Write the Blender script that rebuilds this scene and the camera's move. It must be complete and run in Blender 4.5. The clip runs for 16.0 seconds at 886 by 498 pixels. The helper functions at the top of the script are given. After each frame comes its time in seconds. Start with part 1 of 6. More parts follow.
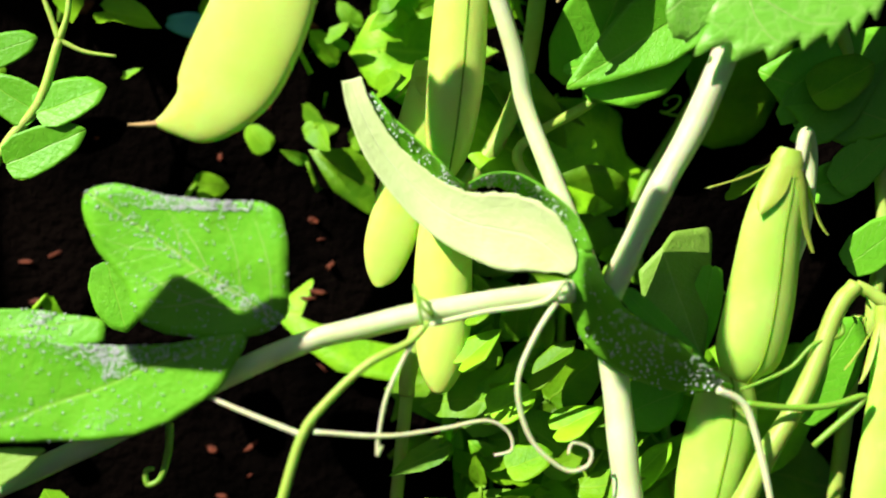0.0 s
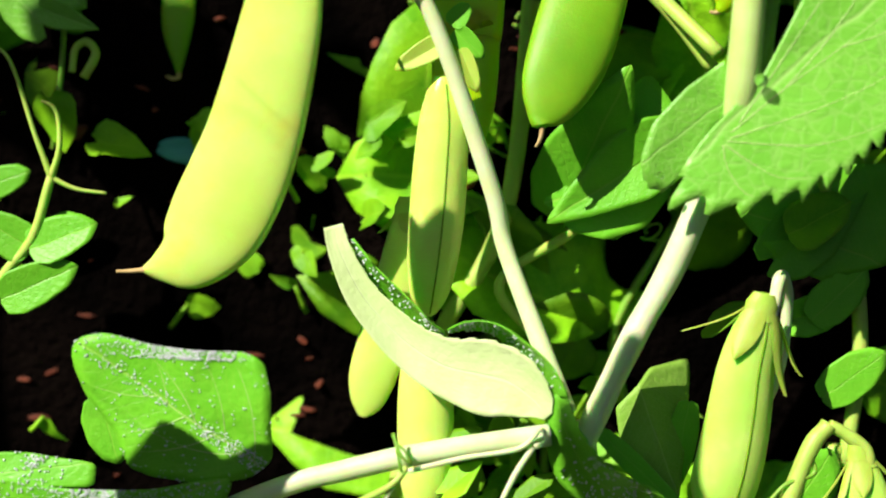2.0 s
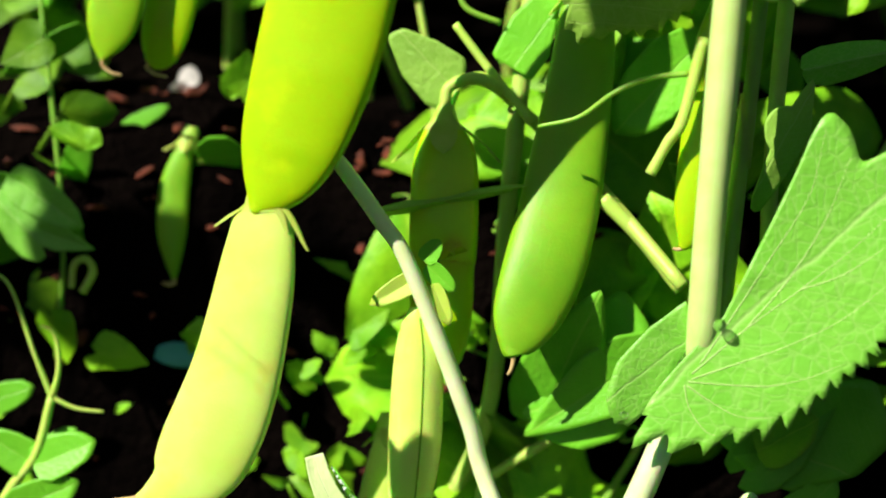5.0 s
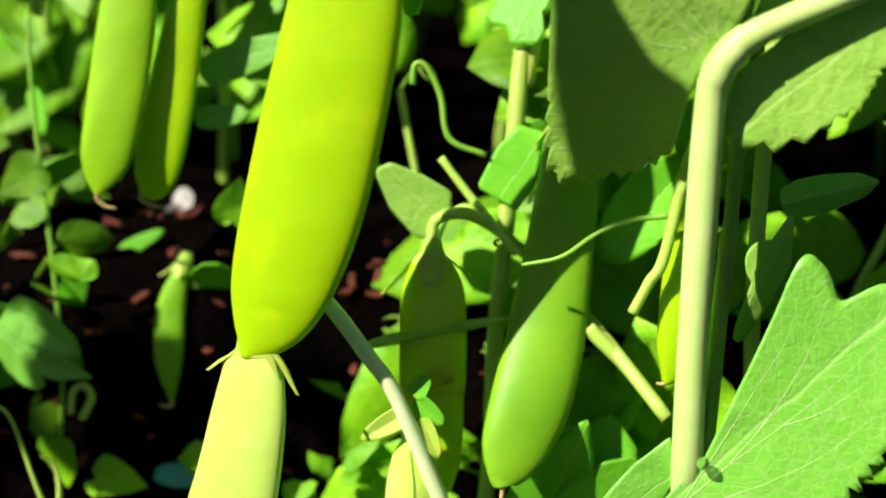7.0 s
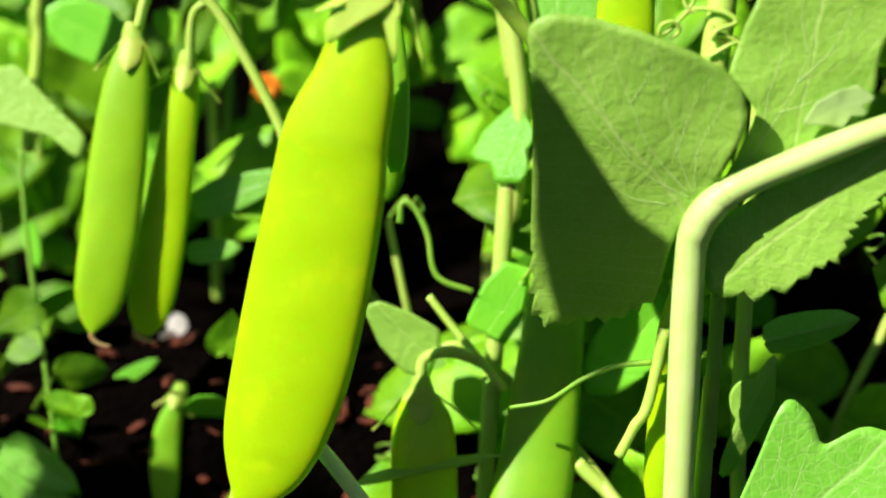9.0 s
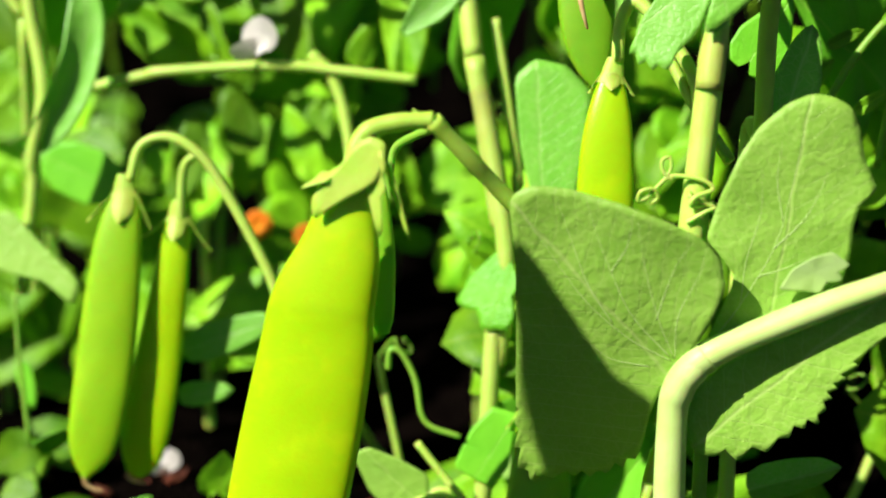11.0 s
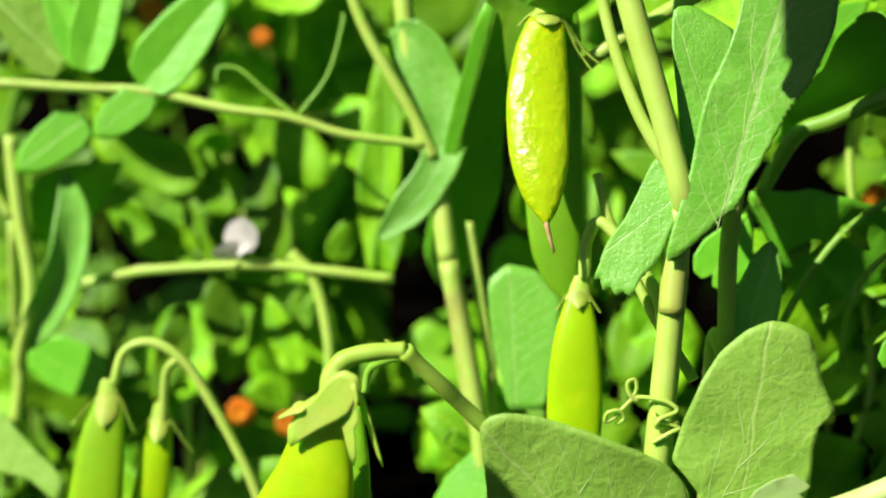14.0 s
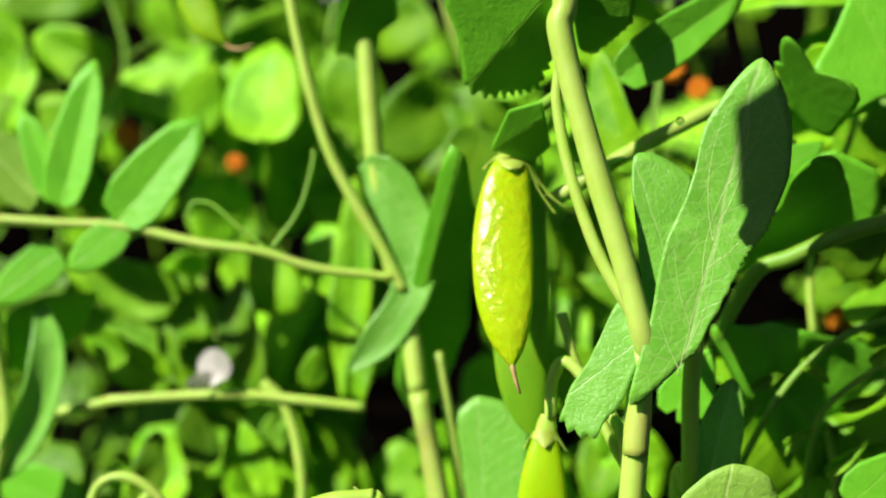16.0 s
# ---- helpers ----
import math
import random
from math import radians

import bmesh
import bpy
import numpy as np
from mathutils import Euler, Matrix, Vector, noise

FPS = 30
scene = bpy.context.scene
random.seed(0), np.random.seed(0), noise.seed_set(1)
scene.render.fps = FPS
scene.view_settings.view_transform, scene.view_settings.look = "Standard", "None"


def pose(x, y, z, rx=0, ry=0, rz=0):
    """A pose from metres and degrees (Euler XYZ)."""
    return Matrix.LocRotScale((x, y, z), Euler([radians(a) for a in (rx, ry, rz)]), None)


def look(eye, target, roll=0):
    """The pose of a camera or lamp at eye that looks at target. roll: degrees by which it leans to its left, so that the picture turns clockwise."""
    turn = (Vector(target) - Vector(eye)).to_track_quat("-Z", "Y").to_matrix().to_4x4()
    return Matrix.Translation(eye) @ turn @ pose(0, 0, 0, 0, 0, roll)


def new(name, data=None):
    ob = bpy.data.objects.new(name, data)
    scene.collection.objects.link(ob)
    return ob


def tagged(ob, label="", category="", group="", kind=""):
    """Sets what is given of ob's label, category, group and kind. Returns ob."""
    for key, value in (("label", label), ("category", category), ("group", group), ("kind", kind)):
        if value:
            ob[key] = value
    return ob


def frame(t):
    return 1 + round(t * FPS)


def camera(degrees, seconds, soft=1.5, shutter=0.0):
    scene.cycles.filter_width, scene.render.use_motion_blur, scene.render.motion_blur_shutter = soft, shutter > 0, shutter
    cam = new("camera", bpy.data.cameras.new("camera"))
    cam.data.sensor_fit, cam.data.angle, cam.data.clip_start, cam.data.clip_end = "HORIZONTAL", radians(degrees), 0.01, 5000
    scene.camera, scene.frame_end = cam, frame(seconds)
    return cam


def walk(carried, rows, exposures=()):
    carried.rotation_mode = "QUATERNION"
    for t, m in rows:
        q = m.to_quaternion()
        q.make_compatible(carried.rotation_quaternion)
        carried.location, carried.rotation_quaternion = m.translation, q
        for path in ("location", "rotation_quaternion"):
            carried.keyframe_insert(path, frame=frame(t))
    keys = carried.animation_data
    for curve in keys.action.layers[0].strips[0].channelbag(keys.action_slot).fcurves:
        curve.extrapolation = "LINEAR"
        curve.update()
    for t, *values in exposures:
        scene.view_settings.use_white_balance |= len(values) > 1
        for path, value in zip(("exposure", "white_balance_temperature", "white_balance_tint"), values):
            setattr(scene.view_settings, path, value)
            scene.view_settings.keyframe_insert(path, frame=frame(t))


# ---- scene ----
cam = camera(38, 16.0, soft=1.9)
PATH = [
    (0, (-0.00000, 0.00000, -0.00000), (-0.00024, 0.24353, -0.05653), 6.02),
    (0.5, (0.00191, 0.00087, 0.01021), (0.00025, 0.24363, -0.04951), 5.98),
    (1, (0.00293, 0.00152, 0.01983), (0.00064, 0.24374, -0.04199), 5.92),
    (1.5, (0.00441, 0.00274, 0.03008), (0.00091, 0.24438, -0.03393), 5.83),
    (2, (0.00579, 0.00398, 0.04012), (0.00107, 0.24510, -0.02577), 5.73),
    (2.5, (0.00778, 0.00537, 0.05118), (0.00122, 0.24577, -0.01713), 5.62),
    (3, (0.01075, 0.00723, 0.06142), (0.00151, 0.24700, -0.00876), 5.33),
    (3.5, (0.01300, 0.00797, 0.07188), (0.00161, 0.24711, -0.00013), 5.03),
    (4, (0.01570, 0.00876, 0.08096), (0.00188, 0.24755, 0.00824), 4.75),
    (6.5, (0.02288, 0.01377, 0.12238), (0.00415, 0.25162, 0.04771), 3.00),
    (7, (0.02372, 0.01470, 0.12856), (0.00432, 0.25278, 0.05479), 2.76),
    (7.5, (0.02418, 0.01568, 0.13498), (0.00445, 0.25399, 0.06205), 2.51),
    (8, (0.02480, 0.01704, 0.14320), (0.00479, 0.25521, 0.06988), 2.20),
    (8.5, (0.02510, 0.01813, 0.15105), (0.00513, 0.25638, 0.07799), 1.90),
    (11, (0.02748, 0.02133, 0.18420), (0.00737, 0.26188, 0.11912), 1.11),
    (11.5, (0.02773, 0.02127, 0.19068), (0.00762, 0.26236, 0.12766), 1.01),
    (12, (0.02775, 0.02122, 0.19709), (0.00785, 0.26282, 0.13598), 0.89),
    (12.5, (0.02767, 0.02056, 0.20271), (0.00837, 0.26279, 0.14397), 0.85),
    (13, (0.02883, 0.02030, 0.20672), (0.00943, 0.26327, 0.15115), 0.87),
    (13.5, (0.03072, 0.02035, 0.21120), (0.01089, 0.26388, 0.15826), 0.76),
    (14, (0.03199, 0.02031, 0.21609), (0.01226, 0.26429, 0.16529), 0.64),
    (14.5, (0.03306, 0.01982, 0.22219), (0.01380, 0.26425, 0.17338), 0.53),
    (15, (0.03450, 0.01950, 0.22734), (0.01551, 0.26449, 0.18128), 0.44),
    (15.5, (0.03516, 0.01892, 0.23237), (0.01707, 0.26445, 0.18889), 0.34),
    (16, (0.03552, 0.01833, 0.23620), (0.01878, 0.26449, 0.19585), 0.30),
]
walk(cam, [(t, look(eye, target, roll)) for t, eye, target, roll in PATH],
     exposures=[(0, 0.53), (2, 0.52), (4, 0.58), (6.5, 0.60), (8.5, 0.61), (11, 0.6), (13, 0.5), (16, 0.36)])
cam.data.dof.use_dof = True
cam.data.dof.focus_distance = 0.272
cam.data.dof.aperture_fstop = 5.6

# ---- world, sun ----
SUN_AZ, SUN_EL = radians(-126), radians(42)      # azimuth from +y towards +x, elevation
world = bpy.data.worlds.new("sky")
scene.world = world
world.use_nodes = True
sky = world.node_tree.nodes.new("ShaderNodeTexSky")
sky.sky_type, sky.sun_disc = "NISHITA", False
sky.sun_elevation, sky.sun_rotation = SUN_EL, SUN_AZ
background = world.node_tree.nodes["Background"]
background.inputs["Strength"].default_value = 0.022
world.node_tree.links.new(sky.outputs["Color"], background.inputs["Color"])
sun_data = bpy.data.lights.new("sun", "SUN")
sun_data.energy, sun_data.angle, sun_data.color = 5.0, radians(0.45), (1.0, 0.96, 0.88)
sun = new("sun", sun_data)
sun_dir = Vector((math.sin(SUN_AZ) * math.cos(SUN_EL), math.cos(SUN_AZ) * math.cos(SUN_EL), math.sin(SUN_EL)))
sun.matrix_world = look(sun_dir * 3, (0, 0, 0))


# ---- materials ----
def shader(name):
    m = bpy.data.materials.new(name)
    m.use_nodes = True
    nt = m.node_tree
    return m, nt, nt.nodes, nt.nodes["Principled BSDF"]


def ramp(nt, source, stops):
    r = nt.nodes.new("ShaderNodeValToRGB")
    while len(r.color_ramp.elements) < len(stops):
        r.color_ramp.elements.new(0.5)
    for e, (at, col) in zip(r.color_ramp.elements, stops):
        e.position, e.color = at, (*col, 1)
    nt.links.new(source, r.inputs["Fac"])
    return r.outputs["Color"]


def noise_of(nt, vector, scale, detail=3.0, rough=0.55, distort=0.0):
    n = nt.nodes.new("ShaderNodeTexNoise")
    n.inputs["Scale"].default_value, n.inputs["Detail"].default_value = scale, detail
    n.inputs["Roughness"].default_value, n.inputs["Distortion"].default_value = rough, distort
    nt.links.new(vector, n.inputs["Vector"])
    return n


def calc(nt, op, a, b=None, clamp=False):
    n = nt.nodes.new("ShaderNodeMath")
    n.operation, n.use_clamp = op, clamp
    for k, v in enumerate((a, b)):
        if v is None:
            continue
        if isinstance(v, (int, float)):
            n.inputs[k].default_value = v
        else:
            nt.links.new(v, n.inputs[k])
    return n.outputs[0]


def blend(nt, fac, a, b, mode="MIX"):
    n = nt.nodes.new("ShaderNodeMix")
    n.data_type, n.blend_type = "RGBA", mode
    for sock, v in ((n.inputs[0], fac), (n.inputs[6], a), (n.inputs[7], b)):
        if isinstance(v, (int, float)):
            sock.default_value = v
        elif isinstance(v, tuple):
            sock.default_value = (*v, 1)
        else:
            nt.links.new(v, sock)
    return n.outputs[2]


def bump(nt, bsdf, height, strength, distance):
    n = nt.nodes.new("ShaderNodeBump")
    n.inputs["Strength"].default_value, n.inputs["Distance"].default_value = strength, distance
    nt.links.new(height, n.inputs["Height"])
    nt.links.new(n.outputs["Normal"], bsdf.inputs["Normal"])


def through_light(nt, bsdf, colour, share):
    """Lets part of the light through a thin leaf or petal."""
    t = nt.nodes.new("ShaderNodeBsdfTranslucent")
    mix = nt.nodes.new("ShaderNodeMixShader")
    mix.inputs[0].default_value = share
    if isinstance(colour, tuple):
        t.inputs["Color"].default_value = (*colour, 1)
    else:
        nt.links.new(colour, t.inputs["Color"])
    nt.links.new(bsdf.outputs[0], mix.inputs[1])
    nt.links.new(t.outputs[0], mix.inputs[2])
    nt.links.new(mix.outputs[0], nt.nodes["Material Output"].inputs["Surface"])


def vary(nt, colour, amount):
    """Shifts value and hue a little from object to object."""
    info = nt.nodes.new("ShaderNodeObjectInfo")
    hsv = nt.nodes.new("ShaderNodeHueSaturation")
    v = nt.nodes.new("ShaderNodeMapRange")
    v.inputs[3].default_value, v.inputs[4].default_value = 1 - amount, 1 + amount
    nt.links.new(info.outputs["Random"], v.inputs[0])
    nt.links.new(v.outputs[0], hsv.inputs["Value"])
    nt.links.new(colour, hsv.inputs["Color"])
    return hsv.outputs["Color"]


def leaf_material(name, blade, deep, vein, rough, fine=1.0, share=0.16, amount=0.12, blotch=0.0, web=0.2, web_side=0.5, mark=0.55, crinkle=0.6, gloss=0.3):
    """Leaf blade with midrib, side veins and a fine net; u runs to the tip, v across."""
    m, nt, nodes, bsdf = shader(name)
    uv = nodes.new("ShaderNodeUVMap").outputs[0]
    obj = nodes.new("ShaderNodeTexCoord").outputs["Object"]
    sep = nodes.new("ShaderNodeSeparateXYZ")
    warp = noise_of(nt, uv, 2.2, 2.0)
    mixed = nodes.new("ShaderNodeVectorMath")
    mixed.operation = "MULTIPLY_ADD"
    nt.links.new(warp.outputs["Color"], mixed.inputs[0])
    mixed.inputs[1].default_value = (0.16, 0.10, 0)
    nt.links.new(uv, mixed.inputs[2])
    nt.links.new(mixed.outputs[0], sep.inputs[0])
    u = calc(nt, "SUBTRACT", sep.outputs[0], 0.08)
    v = calc(nt, "ABSOLUTE", calc(nt, "SUBTRACT", sep.outputs[1], 0.05))
    midrib = calc(nt, "SUBTRACT", 1.0, calc(nt, "MULTIPLY", v, 50.0), True)
    lane = calc(nt, "MULTIPLY", calc(nt, "SUBTRACT", u, calc(nt, "MULTIPLY", v, 0.85)), 7.0)
    saw = calc(nt, "ABSOLUTE", calc(nt, "SUBTRACT", calc(nt, "FRACT", lane), 0.5))
    side = calc(nt, "MULTIPLY", calc(nt, "SUBTRACT", 1.0, calc(nt, "MULTIPLY", saw, 26.0), True), web_side)
    net = nodes.new("ShaderNodeTexVoronoi")
    net.feature = "DISTANCE_TO_EDGE"
    net.inputs["Scale"].default_value = 13.0 * fine
    nt.links.new(mixed.outputs[0], net.inputs["Vector"])
    webs = calc(nt, "MULTIPLY", calc(nt, "SUBTRACT", 1.0, calc(nt, "MULTIPLY", net.outputs["Distance"], 12.0), True), web)
    veins = calc(nt, "MAXIMUM", calc(nt, "MAXIMUM", midrib, side), webs)
    patch = noise_of(nt, obj, 90.0, 4.0)
    grain = noise_of(nt, obj, 900.0, 3.0)
    base = ramp(nt, patch.outputs["Fac"], [(0.30, deep), (0.62, blade)])
    base = blend(nt, calc(nt, "MULTIPLY", grain.outputs["Fac"], 0.25), base, blade)
    if blotch:
        spots = noise_of(nt, obj, 210.0, 2.0)
        base = blend(nt, calc(nt, "MULTIPLY", ramp(nt, spots.outputs["Fac"], [(0.62, (0, 0, 0)), (0.68, (1, 1, 1))]), blotch), base, vein)
    col = vary(nt, blend(nt, calc(nt, "MULTIPLY", veins, mark), base, vein), amount)
    nt.links.new(col, bsdf.inputs["Base Color"])
    bsdf.inputs["Roughness"].default_value = rough
    bsdf.inputs["Specular IOR Level"].default_value = gloss
    height = calc(nt, "ADD", calc(nt, "MULTIPLY", veins, -0.3), calc(nt, "MULTIPLY", grain.outputs["Fac"], 0.5))
    folds = noise_of(nt, obj, 240.0, 2.0, 0.5, 0.6)
    height = calc(nt, "ADD", height, calc(nt, "MULTIPLY", folds.outputs["Fac"], crinkle * 2.5))
    bump(nt, bsdf, height, 0.6, 0.0005)
    through_light(nt, bsdf, blend(nt, 1.0, col, (0.3, 1.0, 0.12), "MULTIPLY"), share)
    return m


def skin_material(name, light, dark, rough, spots=None, along=60.0, bumpy=0.3, share=0.0, amount=0.08, pore=1.0, soft=0.0):
    """Smooth plant skin: two tones in soft patches, fine pores, optional pale blotches."""
    m, nt, nodes, bsdf = shader(name)
    obj = nodes.new("ShaderNodeTexCoord").outputs["Object"]
    patch = noise_of(nt, obj, along, 3.0)
    pores = noise_of(nt, obj, 1500.0, 2.0)
    col = ramp(nt, patch.outputs["Fac"], [(0.34, dark), (0.66, light)])
    col = blend(nt, calc(nt, "MULTIPLY", pores.outputs["Fac"], 0.16), col, light)
    if spots:
        big = noise_of(nt, obj, 130.0, 2.0)
        col = blend(nt, ramp(nt, big.outputs["Fac"], [(0.56, (0, 0, 0)), (0.74, (0.6, 0.6, 0.6))]), col, spots)
    col = vary(nt, col, amount)
    nt.links.new(col, bsdf.inputs["Base Color"])
    bsdf.inputs["Roughness"].default_value = rough
    bsdf.inputs["Specular IOR Level"].default_value = 0.4
    if soft:
        bsdf.inputs["Subsurface Weight"].default_value = soft
        bsdf.inputs["Subsurface Radius"].default_value = (0.16, 1.0, 0.05)
        bsdf.inputs["Subsurface Scale"].default_value = 0.003
    bump(nt, bsdf, calc(nt, "ADD", calc(nt, "MULTIPLY", pores.outputs["Fac"], 0.6 * pore), patch.outputs["Fac"]), bumpy, 0.0003 if pore else 0.0006)
    if share:
        through_light(nt, bsdf, col, share)
    return m


def soil_material():
    m, nt, nodes, bsdf = shader("shaded_damp_soil")
    obj = nodes.new("ShaderNodeTexCoord").outputs["Object"]
    n1, n2 = noise_of(nt, obj, 40.0, 5.0), noise_of(nt, obj, 400.0, 4.0)
    # far darker than damp soil: the bank's deep shade is put into this colour
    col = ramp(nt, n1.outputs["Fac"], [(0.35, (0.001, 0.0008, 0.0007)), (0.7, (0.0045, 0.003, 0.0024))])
    nt.links.new(col, bsdf.inputs["Base Color"])
    bsdf.inputs["Roughness"].default_value = 0.95
    bsdf.inputs["Specular IOR Level"].default_value = 0.0
    bump(nt, bsdf, calc(nt, "ADD", n1.outputs["Fac"], n2.outputs["Fac"]), 0.8, 0.004)
    return m


POD_YELLOW = skin_material("ripe_pod_skin", (0.42, 0.66, 0.004), (0.37, 0.62, 0.003), 0.3, (0.56, 0.74, 0.006), soft=0.55)
POD_PALE = skin_material("pale_pod_skin", (0.69, 0.90, 0.19), (0.61, 0.86, 0.12), 0.3, (0.70, 0.75, 0.09), soft=0.55)
POD_GREEN = skin_material("green_pod_skin", (0.24, 0.49, 0.010), (0.16, 0.40, 0.006), 0.5, soft=0.55)
POD_LIME = skin_material("young_pod_skin", (0.30, 0.55, 0.005), (0.24, 0.48, 0.004), 0.45, soft=0.5)
POD_MILKY = skin_material("milky_pod_skin", (0.55, 0.82, 0.15), (0.42, 0.74, 0.08), 0.36, (0.66, 0.82, 0.20), soft=0.5)
POD_GLOSSY = skin_material("glossy_pod_skin", (0.48, 0.66, 0.006), (0.44, 0.63, 0.004), 0.1, bumpy=0.9, along=520.0, pore=0.0, soft=0.6)
STEM_CREAM = skin_material("cream_stem_skin", (0.63, 0.82, 0.27), (0.55, 0.77, 0.20), 0.45, along=120.0, soft=0.15)
STEM = skin_material("stem_skin", (0.48, 0.66, 0.12), (0.41, 0.60, 0.08), 0.45, along=120.0, soft=0.35)
STEM_PALE = skin_material("pale_stem_skin", (0.76, 0.84, 0.50), (0.68, 0.80, 0.38), 0.45, along=120.0, soft=0.4)
STEM_GREEN = skin_material("petiole_skin", (0.26, 0.48, 0.05), (0.20, 0.42, 0.03), 0.45, along=120.0, soft=0.35)
VEIN = skin_material("leaf_vein", (0.44, 0.63, 0.20), (0.38, 0.57, 0.16), 0.5, along=150.0)
CALYX = skin_material("calyx_skin", (0.46, 0.68, 0.09), (0.38, 0.62, 0.05), 0.5, along=150.0, soft=0.35)
BEAK = skin_material("dry_style", (0.62, 0.45, 0.20), (0.46, 0.27, 0.09), 0.7, along=300.0)
LEAF = leaf_material("leaf_upper_face", (0.18, 0.58, 0.024), (0.13, 0.50, 0.018), (0.36, 0.64, 0.08), 0.42, crinkle=0.35, share=0.09)
LEAF_GREY = leaf_material("leaf_under_face", (0.38, 0.68, 0.085), (0.30, 0.60, 0.06), (0.56, 0.76, 0.20), 0.5, web=0.3, web_side=0.7, share=0.25, mark=0.8, crinkle=0.7, gloss=0.4)
LEAF_CREAM = leaf_material("pale_under_face", (0.66, 0.78, 0.36), (0.58, 0.74, 0.28), (0.74, 0.80, 0.50), 0.5, web=0.2, web_side=0.12, share=0.1, crinkle=0.2)
LEAF_BLUE = leaf_material("waxy_leaf", (0.23, 0.61, 0.055), (0.18, 0.55, 0.04), (0.42, 0.68, 0.18), 0.42, blotch=0.15, web=0.4, web_side=0.5, mark=0.75, crinkle=0.4, gloss=0.5, fine=0.8)
LEAF_FAR = leaf_material("background_leaf", (0.27, 0.60, 0.010), (0.08, 0.33, 0.005), (0.40, 0.66, 0.04), 0.5, share=0.16, amount=0.5, crinkle=0.4)
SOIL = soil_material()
PETAL = skin_material("white_petal", (0.80, 0.76, 0.72), (0.72, 0.66, 0.62), 0.6, share=0.25)
ORANGE = skin_material("orange_petal", (0.95, 0.36, 0.01), (0.9, 0.22, 0.008), 0.6, share=0.2)
MULCH = skin_material("reddish_bark", (0.16, 0.032, 0.010), (0.04, 0.010, 0.005), 0.85, along=200.0, bumpy=0.8)
TORN_FLAP = skin_material("wilted_petal", (0.46, 0.68, 0.18), (0.42, 0.60, 0.22), 0.6, along=120.0, share=0.25)
SCRAP = skin_material("turquoise_scrap", (0.10, 0.42, 0.40), (0.05, 0.30, 0.30), 0.4)


def water_material(name, tint, rough, clear):
    m, nt, nodes, bsdf = shader(name)
    bsdf.inputs["Base Color"].default_value = (*tint, 1)
    bsdf.inputs["Roughness"].default_value = rough
    bsdf.inputs["IOR"].default_value = 1.33
    bsdf.inputs["Transmission Weight"].default_value = clear
    return m


# dew is mostly opaque white: the sparkle of the beads is put into its colour
DEW = water_material("dew", (0.92, 0.94, 0.95), 0.05, 0.25)
DROP = water_material("water_drop", (0.97, 0.98, 0.97), 0.0, 1.0)


# ---- builders ----
ORIGIN, SHELLS, SURFACE, PLACES, FLOWERS = {}, {}, {}, [], []


def cm(p):
    return Vector(p) * 0.01


def plant(name, base, label, category="pea plant", group="pea plants", kind=""):
    e = new(name)
    e.empty_display_size = 0.01
    e.location = cm(base)
    ORIGIN[e.name] = cm(base)
    return tagged(e, label, category, group, kind)


def part(name, bm, material, parent, label="", smooth=True):
    """Links a bmesh in world metres as one mesh object under a thing or part."""
    at = sum((v.co for v in bm.verts), Vector()) / max(1, len(bm.verts))
    for v in bm.verts:
        v.co -= at
    bmesh.ops.recalc_face_normals(bm, faces=bm.faces[:])
    for f in bm.faces:
        f.smooth = smooth
    me = bpy.data.meshes.new(name)
    bm.to_mesh(me)
    bm.free()
    for m in material if isinstance(material, (list, tuple)) else (material,):
        me.materials.append(m)
    ob = new(name, me)
    ORIGIN[ob.name] = at
    if parent:
        ob.parent = parent
        ob.location = at - ORIGIN[parent.name]
    else:
        ob.location = at
    return tagged(ob, label)


def smooth_line(pts, steps):
    """Catmull-Rom through the points."""
    p = [Vector(q) for q in pts]
    if len(p) == 2:
        return [p[0].lerp(p[1], k / steps) for k in range(steps + 1)]
    p = [p[0] * 2 - p[1], *p, p[-1] * 2 - p[-2]]
    out = []
    for k in range(1, len(p) - 2):
        a, b, c, d = p[k - 1 : k + 3]
        for j in range(steps):
            t = j / steps
            out.append(0.5 * (2 * b + (c - a) * t + (2 * a - 5 * b + 4 * c - d) * t * t + (3 * b - a - 3 * c + d) * t**3))
    return [*out, p[-2]]


def tube_into(bm, pts, r0, r1, steps=8, sides=10, swell=0.0, ridge=0.0):
    """A tapered tube along pts (metres), closed at both ends."""
    line = smooth_line(pts, steps)
    n = len(line)
    side, rings = None, []
    for k, p in enumerate(line):
        d = (line[min(k + 1, n - 1)] - line[max(k - 1, 0)]).normalized()
        side = (d.orthogonal() if side is None else side - d * side.dot(d)).normalized()
        up, s = d.cross(side), k / (n - 1)
        r = r0 + (r1 - r0) * s
        r *= 1 + swell * (math.exp(-((s / 0.05) ** 2)) + math.exp(-(((1 - s) / 0.05) ** 2)))
        r *= 1 + (0.03 * math.sin(23 * s + r0 * 9000) if n > 24 else 0)
        rings.append([bm.verts.new(p + (side * math.cos(a) + up * math.sin(a)) * r * (1 + ridge * math.cos(4 * a)))
                      for a in (2 * math.pi * j / sides for j in range(sides))])
    for a, b in zip(rings, rings[1:]):
        for j in range(sides):
            bm.faces.new((a[j], a[(j + 1) % sides], b[(j + 1) % sides], b[j]))
    bm.faces.new(rings[0][::-1])
    bm.faces.new(rings[-1])


